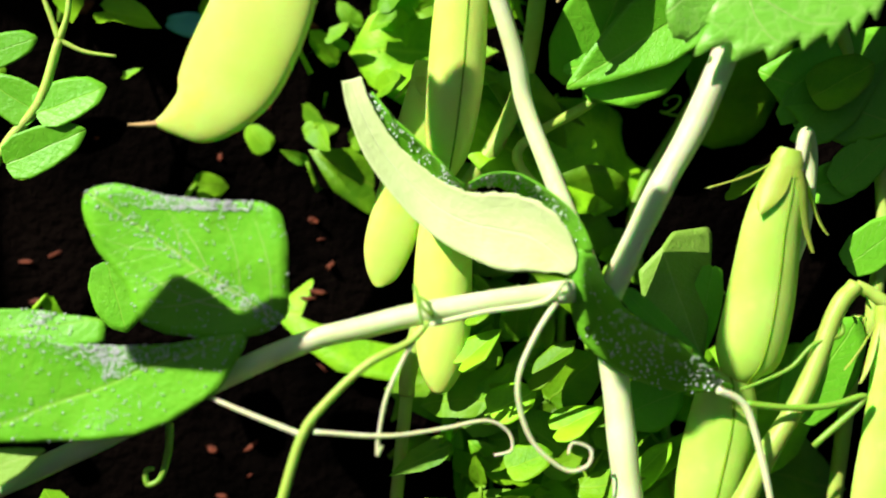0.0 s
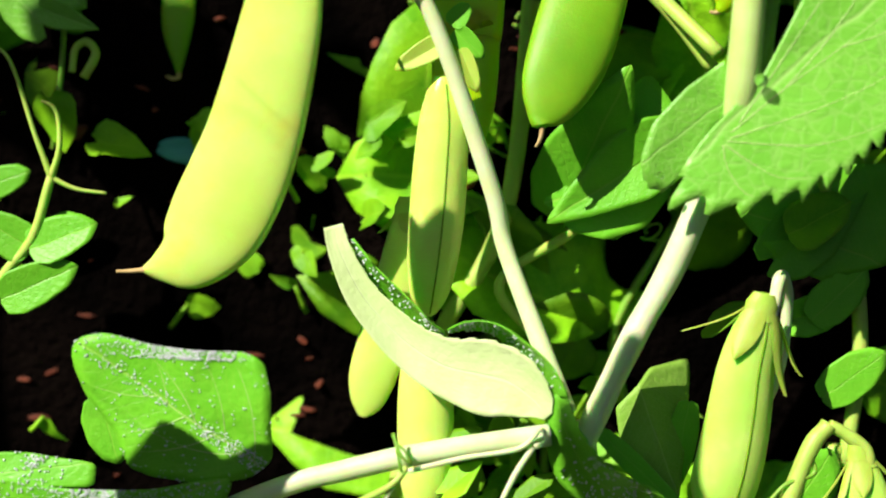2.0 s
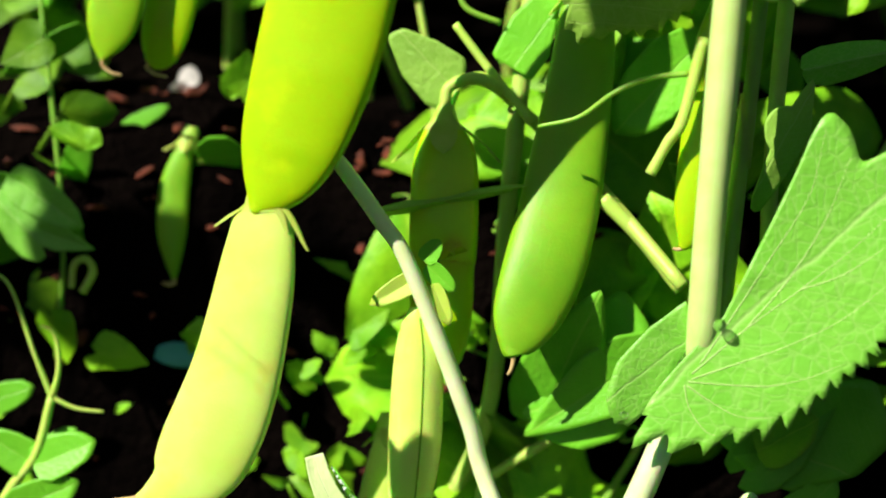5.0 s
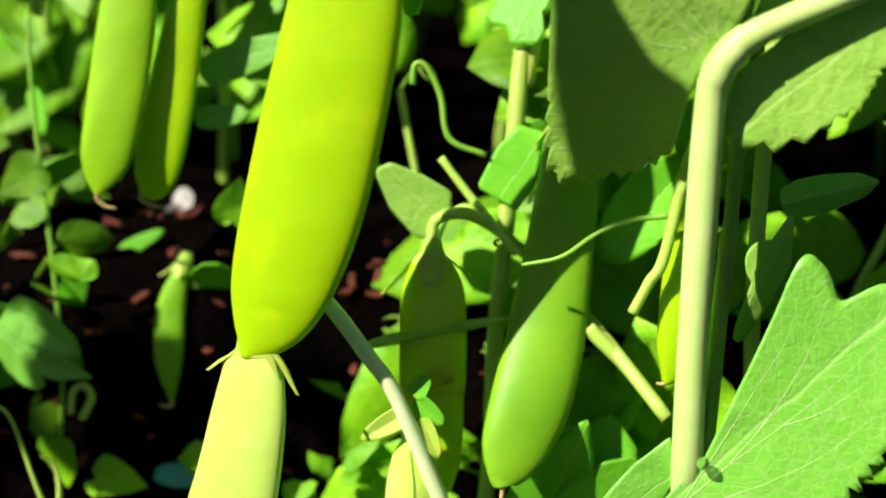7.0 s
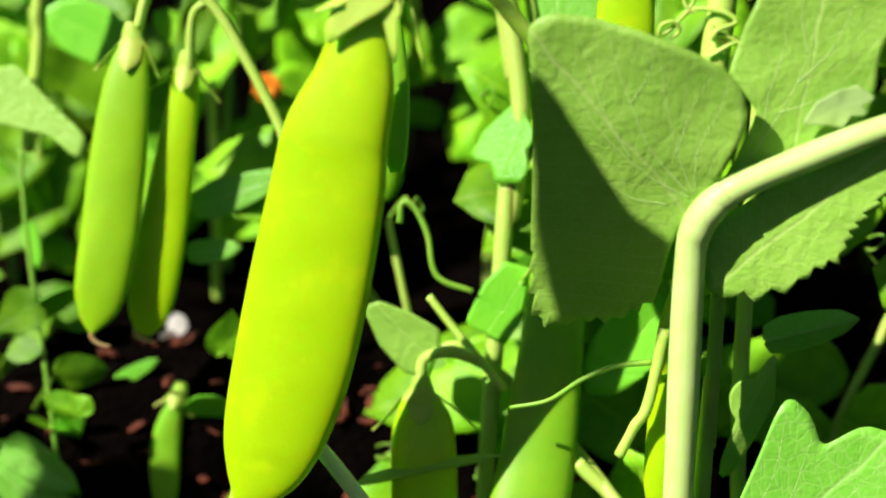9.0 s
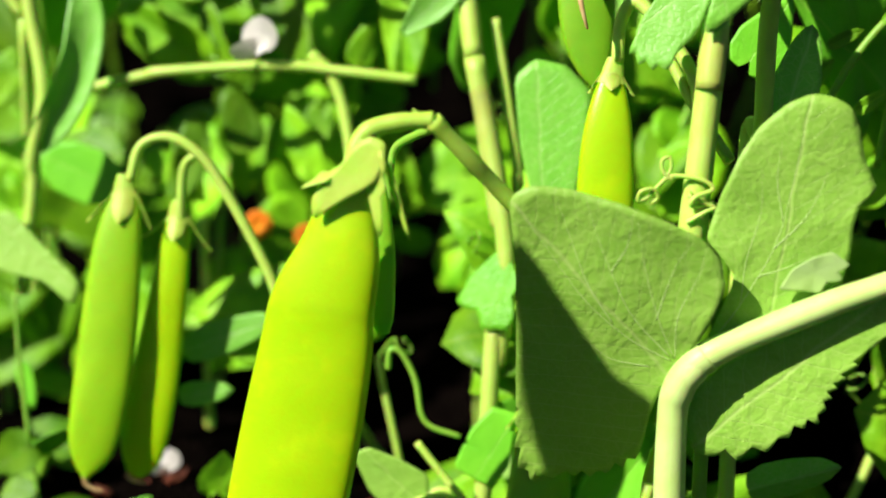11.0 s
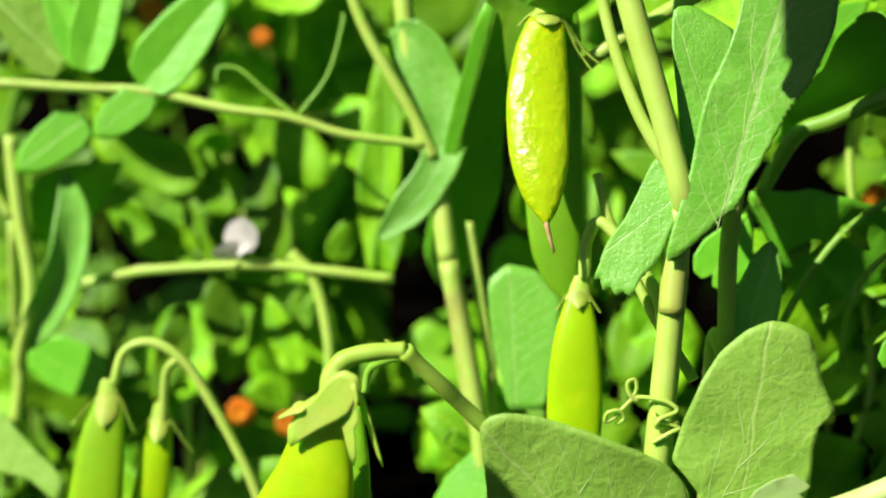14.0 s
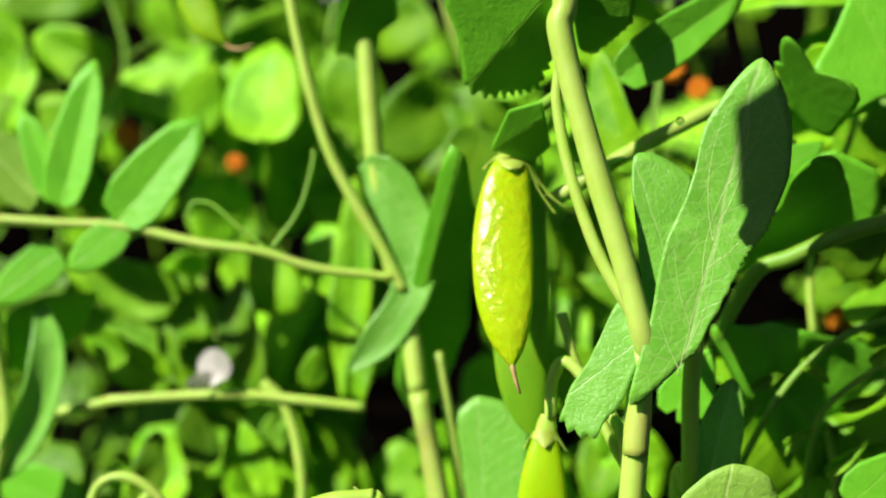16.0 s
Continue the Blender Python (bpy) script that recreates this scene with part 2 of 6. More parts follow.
def tube(name, parent, pts, r0, r1=None, material=None, label="", swell=0.0, steps=8, sides=12, ridge=0.0):
    bm = bmesh.new()
    tube_into(bm, [cm(p) for p in pts], r0 * 0.01, (r0 if r1 is None else r1) * 0.01, steps, sides, swell, ridge)
    return part(name, bm, material or STEM, parent, label)


def coil(start, end, turns, radius, lead=0.3):
    """Points of a tendril that runs from start towards end and winds up there (cm)."""
    a, b = Vector(start), Vector(end)
    d = b - a
    n = d.normalized()
    u = n.cross(Vector((0, 1, 0.2))).normalized()
    w = n.cross(u)
    pts = [a, a + d * 0.5 * (1 - lead) + u * radius * 0.6]
    for k in range(int(turns * 8) + 1):
        s, ang = k / (turns * 8), 2 * math.pi * k / 8
        r = radius * (1 - 0.6 * s)
        pts.append(a + d * (1 - lead + lead * s * 0.6) + (u * math.cos(ang) + w * 0.6 * math.sin(ang)) * r)
    return [tuple(p) for p in pts]


# outlines of leaves: (degrees from the tip, reach), closed round the point where the stalk joins
OUTLINES = {
    "leaflet": [(0, 1.0), (18, 0.86), (38, 0.62), (65, 0.45), (90, 0.30), (125, 0.08), (180, 0.03), (235, 0.08), (270, 0.30), (295, 0.45), (322, 0.62), (342, 0.86)],
    "broad": [(0, 1.0), (20, 0.93), (42, 0.80), (68, 0.60), (95, 0.36), (130, 0.10), (180, 0.04), (230, 0.10), (265, 0.36), (292, 0.60), (318, 0.80), (340, 0.93)],
    "stipule": [(0, 1.0), (20, 0.80), (45, 0.58), (75, 0.50), (105, 0.50), (135, 0.46), (160, 0.30), (180, 0.10), (215, 0.10), (260, 0.14), (300, 0.30), (335, 0.66)],
    "clasping": [(0, 1.0), (22, 0.84), (50, 0.66), (80, 0.60), (110, 0.58), (140, 0.52), (165, 0.40), (195, 0.40), (220, 0.44), (255, 0.50), (295, 0.58), (335, 0.80)],
    "heart": [(0, 1.0), (14, 0.80), (32, 0.66), (58, 0.60), (85, 0.50), (115, 0.36), (150, 0.22), (180, 0.03), (214, 0.20), (246, 0.34), (276, 0.46), (304, 0.55), (330, 0.64), (347, 0.80)],
    "lance": [(0, 1.0), (8, 0.84), (20, 0.58), (38, 0.36), (65, 0.22), (100, 0.12), (180, 0.03), (255, 0.10), (295, 0.20), (322, 0.34), (340, 0.56), (352, 0.84)],
    "blunt": [(0, 1.0), (25, 1.05), (45, 0.95), (65, 0.62), (90, 0.36), (130, 0.12), (180, 0.04), (230, 0.12), (270, 0.36), (295, 0.62), (315, 0.95), (335, 1.05)],
}


def straight_reach(outline, deg):
    n = len(outline)
    deg %= 360
    if deg < outline[0][0]:
        deg += 360
    for k in range(n):
        (a, ra), (b, rb) = outline[k], outline[(k + 1) % n]
        b += 360 if k == n - 1 else 0
        if a <= deg <= b:
            if b - a > 110:
                return min(ra, rb)
            if b - a < 0.5:
                return ra
            x, y = radians(deg - a), radians(b - deg)
            return ra * rb * math.sin(x + y) / max(1e-6, ra * math.sin(x) + rb * math.sin(y))
    return outline[0][1]


def reach(outline, deg):
    """Reach of an outline at an angle, its corners rounded."""
    return max(0.012, sum(w * straight_reach(outline, deg + d) for d, w in ((-3.5, 0.15), (-1.5, 0.2), (0, 0.3), (1.5, 0.2), (3.5, 0.15))))


def leaf_into(bm, shape, o, tip, side, fold=0.0, bend=0.0, wave=0.0, teeth=None, around=96, rings=7, thick=0.03, seed=0, roll=0.0, curl=0.0):
    """One leaf. o: where the stalk joins, tip: its point, side: the end of a full side reach (cm).
    fold lifts the halves from the midrib (one number, or one for each), bend curls the tip, roll lifts one side, curl rolls the rim (shares of the length).
    teeth: (from, to, count, depth)."""
    o, tip, side = cm(o), cm(tip), cm(side)
    a, b = tip - o, side - o
    n = a.cross(b).normalized()
    if n.y > 0:
        n = -n
    length, thick = a.length, thick * 0.01
    outline = OUTLINES[shape] if isinstance(shape, str) else shape
    fold_a, fold_b = fold if isinstance(fold, tuple) else (fold, fold)
    rnd = random.Random(seed)
    jag = [rnd.uniform(0.7, 1.25) for _ in range(64)]
    ph = rnd.uniform(0, 6)
    uv = bm.loops.layers.uv.verify()
    layers, shell = [], []

    def place(ca, cb, s, lift=0):
        if s is None:
            s = min(1.0, math.hypot(ca, cb) / reach(outline, math.degrees(math.atan2(cb, ca)) % 360))
        h = (fold_a if cb >= 0 else fold_b) * abs(cb) + bend * ca * abs(ca) + roll * cb * abs(cb) + curl * s**4
        h += wave * s * s * math.sin(math.atan2(cb, ca) % (2 * math.pi) * 5 + ph) * 0.5 + wave * 0.35 * math.sin(ca * 7 + ph) * math.cos(cb * 6)
        return o + a * ca + b * cb + n * (h * length + lift * thick)

    for lift in (0, -1) if thick else (0,):
        rows = []
        for i in range(rings + 1):
            s = (i / rings) ** 0.85
            row = []
            for j in range(around if i else 1):
                deg = 360 * j / around
                r = reach(outline, deg)
                if teeth and i >= rings - 1:
                    lo, hi, count, depth = teeth
                    if (deg - lo) % 360 <= (hi - lo) % 360:
                        x = ((deg - lo) % 360) / ((hi - lo) % 360) * count
                        f = x % 1
                        r *= 1 + depth * jag[int(x) % 64] * ((f if f < 0.7 else (1 - f) * 2.33) - 0.35) * (1 if i == rings else 0.35)
                ca, cb = s * r * math.cos(radians(deg)), s * r * math.sin(radians(deg))
                v = bm.verts.new(place(ca, cb, s, lift))
                row.append((v, (ca, cb)))
                if not lift:
                    shell.append((ca, cb, s, v))
            rows.append(row)
        layers.append(rows)

    def face(*vs):
        try:
            f = bm.faces.new([v for v, _ in vs])
        except ValueError:
            return
        for loop, (_, c) in zip(f.loops, vs):
            loop[uv].uv = c

    for k, rows in enumerate(layers):
        for j in range(around):
            q = (j + 1) % around
            face(rows[0][0], rows[1][j], rows[1][q])
            for i in range(1, rings):
                face(rows[i][j], rows[i + 1][j], rows[i + 1][q], rows[i][q])
    if thick:
        for j in range(around):
            q = (j + 1) % around
            face(layers[0][-1][j], layers[1][-1][j], layers[1][-1][q], layers[0][-1][q])
    PLACES.append(place)
    return [(ca, cb, s, v.co.copy()) for ca, cb, s, v in shell], n, outline


def leaf(name, parent, shape, o, tip, side, material=None, label="", **more):
    bm = bmesh.new()
    shell = leaf_into(bm, shape, o, tip, side, **more)
    ob = part(name, bm, material or LEAF, parent, label)
    SHELLS[ob.name] = shell
    SURFACE[ob.name] = PLACES.pop()
    return ob


def ribs(leaf_object, lines, r0=0.022, r1=0.007, lift=0.0, material=None):
    """Raised veins along lines of (along, across) on a leaf."""
    on, n = SURFACE[leaf_object.name], SHELLS[leaf_object.name][1]
    for line in lines:
        flat = smooth_line([(ca, cb, 0) for ca, cb in line], 6)
        pts = [on(q.x, q.y, None) + n * lift * 0.01 for q in flat]
        bm = bmesh.new()
        tube_into(bm, pts, r0 * 0.01, r1 * 0.01, 2, 6)
        part("vein", bm, material or VEIN, leaf_object)


def feather(leaf_object, outline, base, tip=0.95, pairs=5, start=0.02, lean=38, r0=0.022, lift=0.0):
    """A midrib from base to tip along the leaf, and side veins that curve out from it towards the rim."""
    lines = [[(base + (tip - base) * k / 5, 0.006 * math.sin(k * 2.1)) for k in range(6)]]
    for k in range(pairs):
        for sign in (1, -1):
            at = base + (tip - base) * (start + (k + (0.35 if sign < 0 else 0)) / pairs * 0.8)
            line = [(at, 0.0)]
            for q in range(1, 7):
                ang = radians(lean + 16 * math.sin(k * 1.7 + sign) - 4 * q)
                d = q * 0.16
                ca, cb = at + d * math.cos(ang), sign * d * math.sin(ang)
                if math.hypot(ca, cb) > 0.88 * reach(outline, math.degrees(math.atan2(cb, ca)) % 360):
                    break
                line.append((ca, cb))
            if len(line) > 2:
                lines.append(line)
    ribs(leaf_object, lines, r0, 0.006, lift)


def blade(name, parent, axis, widths, turn=0.0, cup=0.15, material=None, label="", teeth=0, depth=0.0, seed=0, cols=10, steps=10, thick=0.03):
    """A long leaf along an axis (cm), with its full width at each point; turn tips it about the axis, cup bends it across."""
    rnd = random.Random(seed)
    line = smooth_line([cm(p) for p in axis], steps)
    n = len(line)
    spread = smooth_line([(w * 0.005, 0, 0) for w in widths], steps)
    bm = bmesh.new()
    uv = bm.loops.layers.uv.verify()
    grids, shell, normal = [], [], Vector()
    for lift in (0, -1):
        grid = []
        for k, p in enumerate(line):
            d = (line[min(k + 1, n - 1)] - line[max(k - 1, 0)]).normalized()
            across = Matrix.Rotation(radians(turn), 3, d) @ d.cross(Vector((0, 1, 0))).normalized()
            out = d.cross(across)
            if out.y > 0:
                out = -out
            normal += out
            half, row = max(0.0002, spread[k].x), []
            for j in range(cols + 1):
                q = 2 * j / cols - 1
                w = half * q
                if teeth and j == cols:
                    w += half * depth * ((k * teeth / n) % 1 - 0.5)
                h = cup * half * (q * q - 0.5) + 0.06 * half * math.sin(k * 0.16 + q * 2 + seed)
                co = p + across * w + out * (h + lift * thick * 0.01)
                v = bm.verts.new(co)
                row.append((v, (k / (n - 1), q * 0.4)))
                if not lift:
                    shell.append((k / (n - 1), q, 1.0, co))
            grid.append(row)
        grids.append(grid)

    def face(*vs):
        f = bm.faces.new([v for v, _ in vs])
        for loop, (_, c) in zip(f.loops, vs):
            loop[uv].uv = c

    for g in grids:
        for a, b in zip(g, g[1:]):
            for j in range(cols):
                face(a[j], a[j + 1], b[j + 1], b[j])
    f, b = grids
    for k in range(n - 1):
        face(f[k][0], f[k + 1][0], b[k + 1][0], b[k][0])
        face(f[k][-1], b[k][-1], b[k + 1][-1], f[k + 1][-1])
    for k in (0, -1):
        for j in range(cols):
            face(f[k][j], f[k][j + 1], b[k][j + 1], b[k][j])
    ob = part(name, bm, material or LEAF, parent, label)
    SHELLS[ob.name] = (shell, normal.normalized())
    return ob


def pod(parent, axis, widths, material=None, turn=0.0, thick=0.42, peas=7, label="", beak=0.6, sepals=0, tail=None, lump=0.08, seam=None):
    """A hanging pea pod along axis (cm, stalk end first) with its full width at each point: flat body with two seams and swollen peas, calyx, dry style.
    sepals: (degrees round the pod, length, flare, half width in degrees) for each one; 90 degrees faces away from the plant."""
    steps = 8
    line = smooth_line([cm(p) for p in axis], steps)
    spread = smooth_line([(w * 0.005, 0, 0) for w in widths], steps)
    n, half = len(line), max(widths) * 0.005
    bm = bmesh.new()
    rings, sides = [], 28
    run = [0.0]
    for p, q in zip(line, line[1:]):
        run.append(run[-1] + (q - p).length)
    for k, p in enumerate(line):
        s = run[k] / run[-1]
        d = (line[min(k + 2, n - 1)] - line[max(k - 2, 0)]).normalized()
        across = Matrix.Rotation(radians(turn), 3, d) @ d.cross(Vector((0, 1, 0))).normalized()
        out = d.cross(across)
        w = max(0.0002, spread[k].x)
        bead = max(0.0, math.cos(2 * math.pi * (s * peas))) ** 2 if 0.12 < s < 0.88 else 0.0
        belly = min(1.0, math.sin(math.pi * min(max(s, 0.02), 0.98)) ** 0.5 + 0.15)
        h = min(w, half * thick * belly) if thick < 0.55 else w * thick
        ring = []
        for j in range(sides):
            a = 2 * math.pi * j / sides
            c, q = math.cos(a), math.sin(a)
            puff = 1 + lump * 0.22 * bead * math.exp(-((c - 0.1) / 0.38) ** 2)
            ring.append(bm.verts.new(p + across * (c * w + math.copysign(0.03 * half * abs(c) ** 30, c)) + out * (math.copysign(abs(q) ** (0.8 if thick < 0.55 else 1.1), q) * h * puff)))
        rings.append(ring)
    for a, b in zip(rings, rings[1:]):
        for j in range(sides):
            bm.faces.new((a[j], a[(j + 1) % sides], b[(j + 1) % sides], b[j]))
    bm.faces.new(rings[0][::-1])
    bm.faces.new(rings[-1])
    tip = sum((v.co for v in rings[-1]), Vector()) / sides
    rings = [[v.co.copy() for v in r] for r in rings]
    stitch = []
    if seam is not None:
        x = (seam % 360) / 360 * sides
        stitch = [r[int(x)].lerp(r[(int(x) + 1) % sides], x % 1) for r in rings[4:-4:3]]
    body = part("pod", bm, material or POD_YELLOW, parent, label)
    down = (line[-1] - line[-4]).normalized()
    if stitch:
        bm = bmesh.new()
        tube_into(bm, stitch, half * 0.035, half * 0.035, 3, 6)
        part("suture", bm, POD_GREEN, body, "darker suture line")
    if beak:
        end = tip - down * 0.0008
        bend = Vector(tail).normalized() if tail else Vector((-0.8, -0.1, -0.1)).normalized()
        bm = bmesh.new()
        b = beak * 0.01
        tube_into(bm, [end, end + down * b * 0.35, end + down * b * 0.45 + bend * b * 0.45, end + down * b * 0.25 + bend * b], 0.0007, 0.0003, 5, 7)
        part("style_tip", bm, BEAK, body, "dry brownish style")
    if not sepals:
        return body

    def shoulder(d, ang):
        """A point of the skin at a distance from the stalk end, and the way out from the axis there."""
        k = max(i for i, r in enumerate(run) if r <= max(d, 0.0) + 1e-9)
        k = min(k, n - 2)
        f = (max(d, 0.0) - run[k]) / max(1e-9, run[k + 1] - run[k])
        x = ang / (2 * math.pi) * sides % sides
        e, fe = int(x) % sides, x % 1
        rim = [rings[q][e].lerp(rings[q][(e + 1) % sides], fe) for q in (k, k + 1)]
        p, mid = rim[0].lerp(rim[1], f), line[k].lerp(line[k + 1], f)
        return p, (p - mid).normalized()

    # a short cup round the stalk end, from which the sepals spring
    up = (line[0] - line[3]).normalized()
    bm = bmesh.new()
    grid = []
    for r in range(6):
        row = []
        for j in range(24):
            ang = 2 * math.pi * j / 24
            p, way = shoulder((r - 2) * 0.0009, ang)
            if r < 3:
                p = line[0] + up * 0.0011 * (2.6 - r) + (p - line[0]) * (0.75 + 0.2 * r)
            row.append(bm.verts.new(p + way * 0.0003))
        grid.append(row)
    for ra, rb in zip(grid, grid[1:]):
        for j in range(24):
            bm.faces.new((ra[j], ra[(j + 1) % 24], rb[(j + 1) % 24], rb[j]))
    calyx = part("calyx", bm, CALYX, body, "pale green calyx cup")
    for deg, length, flare, wide in sepals:
        bm = bmesh.new()
        layers = []
        for skin in (0.00028, 0.00006):
            grid = []
            for r in range(11):
                u = r / 10
                row = []
                for j in range(7):
                    q = j / 3 - 1
                    taper = (1 - u**1.6) ** 0.8 if u < 1 else 0.02
                    ang = radians(deg + q * wide * max(taper, 0.03))
                    p, way = shoulder(u * length * 0.01, ang)
                    row.append(bm.verts.new(p + way * (skin + flare * 0.01 * u**1.7 + 0.0004 * (1 - q * q) * u)))
                grid.append(row)
            layers.append(grid)
        for grid in layers:
            for ra, rb in zip(grid, grid[1:]):
                for j in range(6):
                    bm.faces.new((ra[j], ra[j + 1], rb[j + 1], rb[j]))
        part("sepal", bm, CALYX, body, "pointed green sepal")
    return body


def dew(name, leaf_object, count, keep, size=(0.012, 0.03), seed=1, label=""):
    """Fine beads of dew that sit on a leaf, where keep(along, across) says so."""
    shell, n = SHELLS[leaf_object.name][:2]
    rnd = random.Random(seed)
    unit = bmesh.new()
    bmesh.ops.create_icosphere(unit, subdivisions=1, radius=1.0)
    verts0, faces0 = [v.co.copy() for v in unit.verts], [[v.index for v in f.verts] for f in unit.faces]
    unit.free()
    verts, faces, tries = [], [], 0
    while count and tries < 250000:
        tries += 1
        ca, cb, s, p = rnd.choice(shell)
        qa, qb, _, q = rnd.choice(shell)
        if (p - q).length > 0.006 or s * s < rnd.random():
            continue
        f = rnd.random()
        if rnd.random() > keep(ca + (qa - ca) * f, cb + (qb - cb) * f):
            continue
        r = rnd.uniform(*size) * 0.01
        at, k = p.lerp(q, f) + n * r * 0.6, len(verts)
        verts += [at + v * r for v in verts0]
        faces += [[k + i for i in face] for face in faces0]
        count -= 1
    me = bpy.data.meshes.new(name)
    me.from_pydata(verts, [], faces)
    for f in me.polygons:
        f.use_smooth = True
    me.materials.append(DEW)
    return tagged(new(name, me), label or "fine dew beads on a pea leaf", "dew", kind="stuff")


def dew_drop(at, r):
    bm = bmesh.new()
    bmesh.ops.create_uvsphere(bm, u_segments=24, v_segments=16, radius=r * 0.01)
    for v in bm.verts:
        v.co.z *= 0.94
        v.co += cm(at)
    return tagged(part("dew_drop", bm, DROP, None), "clear round water drop resting on a leaf", "water drop", "dew drops")


def bloom(at, size):
    """A white pea blossom: broad standard, two wings and a keel."""
    bm = bmesh.new()
    x, y, z = at
    s = size
    leaf_into(bm, "broad", (x, y + 0.1, z - 0.2 * s), (x + 0.1 * s, y + 0.3, z + 0.7 * s), (x - 0.9 * s, y + 0.1, z - 0.1 * s), fold=-0.1, bend=0.1, around=40, thick=0)
    leaf_into(bm, "leaflet", (x, y, z - 0.1 * s), (x - 0.7 * s, y - 0.4 * s, z - 0.25 * s), (x, y - 0.2, z + 0.6 * s), fold=0.2, around=36, thick=0)
    leaf_into(bm, "leaflet", (x, y - 0.05, z - 0.1 * s), (x + 0.5 * s, y - 0.4 * s, z + 0.1 * s), (x + 0.1, y - 0.1, z + 0.6 * s), fold=0.2, around=36, thick=0)
    FLOWERS.append(Vector(at))
    ob = part("pea_blossom", bm, PETAL, None)
    return tagged(ob, "small white pea blossom among the leaves", "blossom", "pea blossoms")


def marigold(at, size):
    """A small orange flower head: two rings of petals round a button."""
    bm = bmesh.new()
    x, y, z = at
    for ring, (n, reach_, lift) in enumerate(((9, 1.0, 0.15), (7, 0.65, 0.35))):
        for k in range(n):
            a = 2 * math.pi * k / n + ring * 0.4
            c, q = math.cos(a) * size * reach_, math.sin(a) * size * reach_
            leaf_into(bm, "broad", (x, y - lift * size, z), (x + c, y - lift * size * 1.3, z + q), (x - q * 0.7, y - lift * size, z + c * 0.7), bend=0.15, around=20, rings=3, thick=0.02)
    FLOWERS.append(Vector(at))
    ob = part("marigold_flower", bm, ORANGE, None)
    return tagged(ob, "small orange flower head among the leaves", "flower", "orange flowers")


def scrap(at, size):
    bm = bmesh.new()
    x, y, z = at
    leaf_into(bm, "broad", (x - 0.6 * size, y, z), (x + 0.9 * size, y + 0.1, z - 0.1), (x - 0.5 * size, y + 0.3, z + 0.5 * size), wave=0.08, around=30, thick=0.04)
    return tagged(part("litter_scrap", bm, SCRAP, None), "turquoise scrap of litter on dark soil", "litter", "turquoise scraps")


# ---- ground ----
def ground_height(x, y):
    """Flat bed in front, a steep low bank behind the plants, then nearly flat to the horizon (cm)."""
    s = min(1.0, max(0.0, (y - 24.5) / 7.5))
    h = -24 + 27 * s * s * (3 - 2 * s) + max(0.0, min(y, 400) - 32) * 0.12
    if abs(x) < 80 and y < 90:
        h += 1.2 * noise.noise((x * 0.16, y * 0.16, 3)) + 0.5 * noise.noise((x * 0.6, y * 0.6, 7))
    return h


def build_ground():
    xs = sorted({*(k * 1.2 for k in range(-40, 41)), *(s * d for s in (-1, 1) for d in (60, 90, 200, 600, 3000, 20000, 100000))})
    ys = sorted({*(k * 1.2 for k in range(8, 56)), *(s for s in (-100000, -3000, -600, -200, -60, -20, 0, 75, 90, 150, 600, 3000, 20000, 100000))})
    bm = bmesh.new()
    grid = [[bm.verts.new(cm((x, y, ground_height(x, y)))) for x in xs] for y in ys]
    for a, b in zip(grid, grid[1:]):
        for j in range(len(xs) - 1):
            bm.faces.new((a[j], a[j + 1], b[j + 1], b[j]))
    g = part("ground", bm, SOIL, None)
    tagged(g, "damp garden soil, shade put into its dark colour", "ground", kind="structure")


build_ground()

# ---- the pea plants ----

# front plant: zigzag stem from node to node
front_plant = plant("pea_plant", (4.38, 24.02, -25.00), "tall pea plant with pale zigzag stem, ripe pods and toothed stipules")
tube("stem", front_plant, [(4.38, 24.02, -25.00), (4.38, 24.02, -18.10), (4.38, 24.02, -11.20)], 0.307)
tube("stem", front_plant, [(4.38, 24.01, -11.25), (4.15, 24.38, -10.03), (3.77, 25.05, -8.25), (3.32, 25.68, -6.30)], 0.311, 0.288, swell=0.08, material=STEM_PALE)
tube("stem", front_plant, [(3.30, 24.82, -6.61), (3.68, 25.19, -5.55), (4.20, 25.56, -4.17), (4.83, 25.90, -2.66), (5.59, 26.31, 0.04)], 0.250, 0.284, material=STEM_PALE)
tube("stem", front_plant, [(5.72, 26.56, -0.20), (5.67, 26.19, 0.83), (5.55, 26.42, 3.35), (5.49, 26.75, 5.90), (5.44, 26.98, 8.26), (5.52, 26.96, 8.95), (5.75, 26.95, 9.42), (6.05, 26.97, 9.70)], 0.322, 0.325, material=STEM_CREAM)
tube("petiole", front_plant, [(5.60, 26.96, 9.15), (5.80, 26.95, 9.45), (6.03, 26.97, 9.68), (6.30, 26.96, 9.86), (7.00, 27.00, 10.22), (8.49, 27.04, 10.93), (9.75, 27.07, 11.47), (11.27, 27.08, 12.25)], 0.335, 0.231, material=STEM_CREAM)
tube("stem", front_plant, [(5.51, 27.41, 8.77), (5.68, 27.99, 11.65), (5.94, 28.73, 15.62), (5.88, 28.47, 14.87), (6.02, 29.02, 17.07)], 0.294, 0.282)
tube("stem", front_plant, [(6.26, 29.12, 16.54), (6.00, 28.84, 17.41), (5.56, 29.24, 18.97), (4.81, 29.87, 21.33), (4.16, 30.43, 23.72), (4.24, 30.60, 24.47), (3.91, 31.23, 26.45)], 0.257, 0.306, swell=0.1)

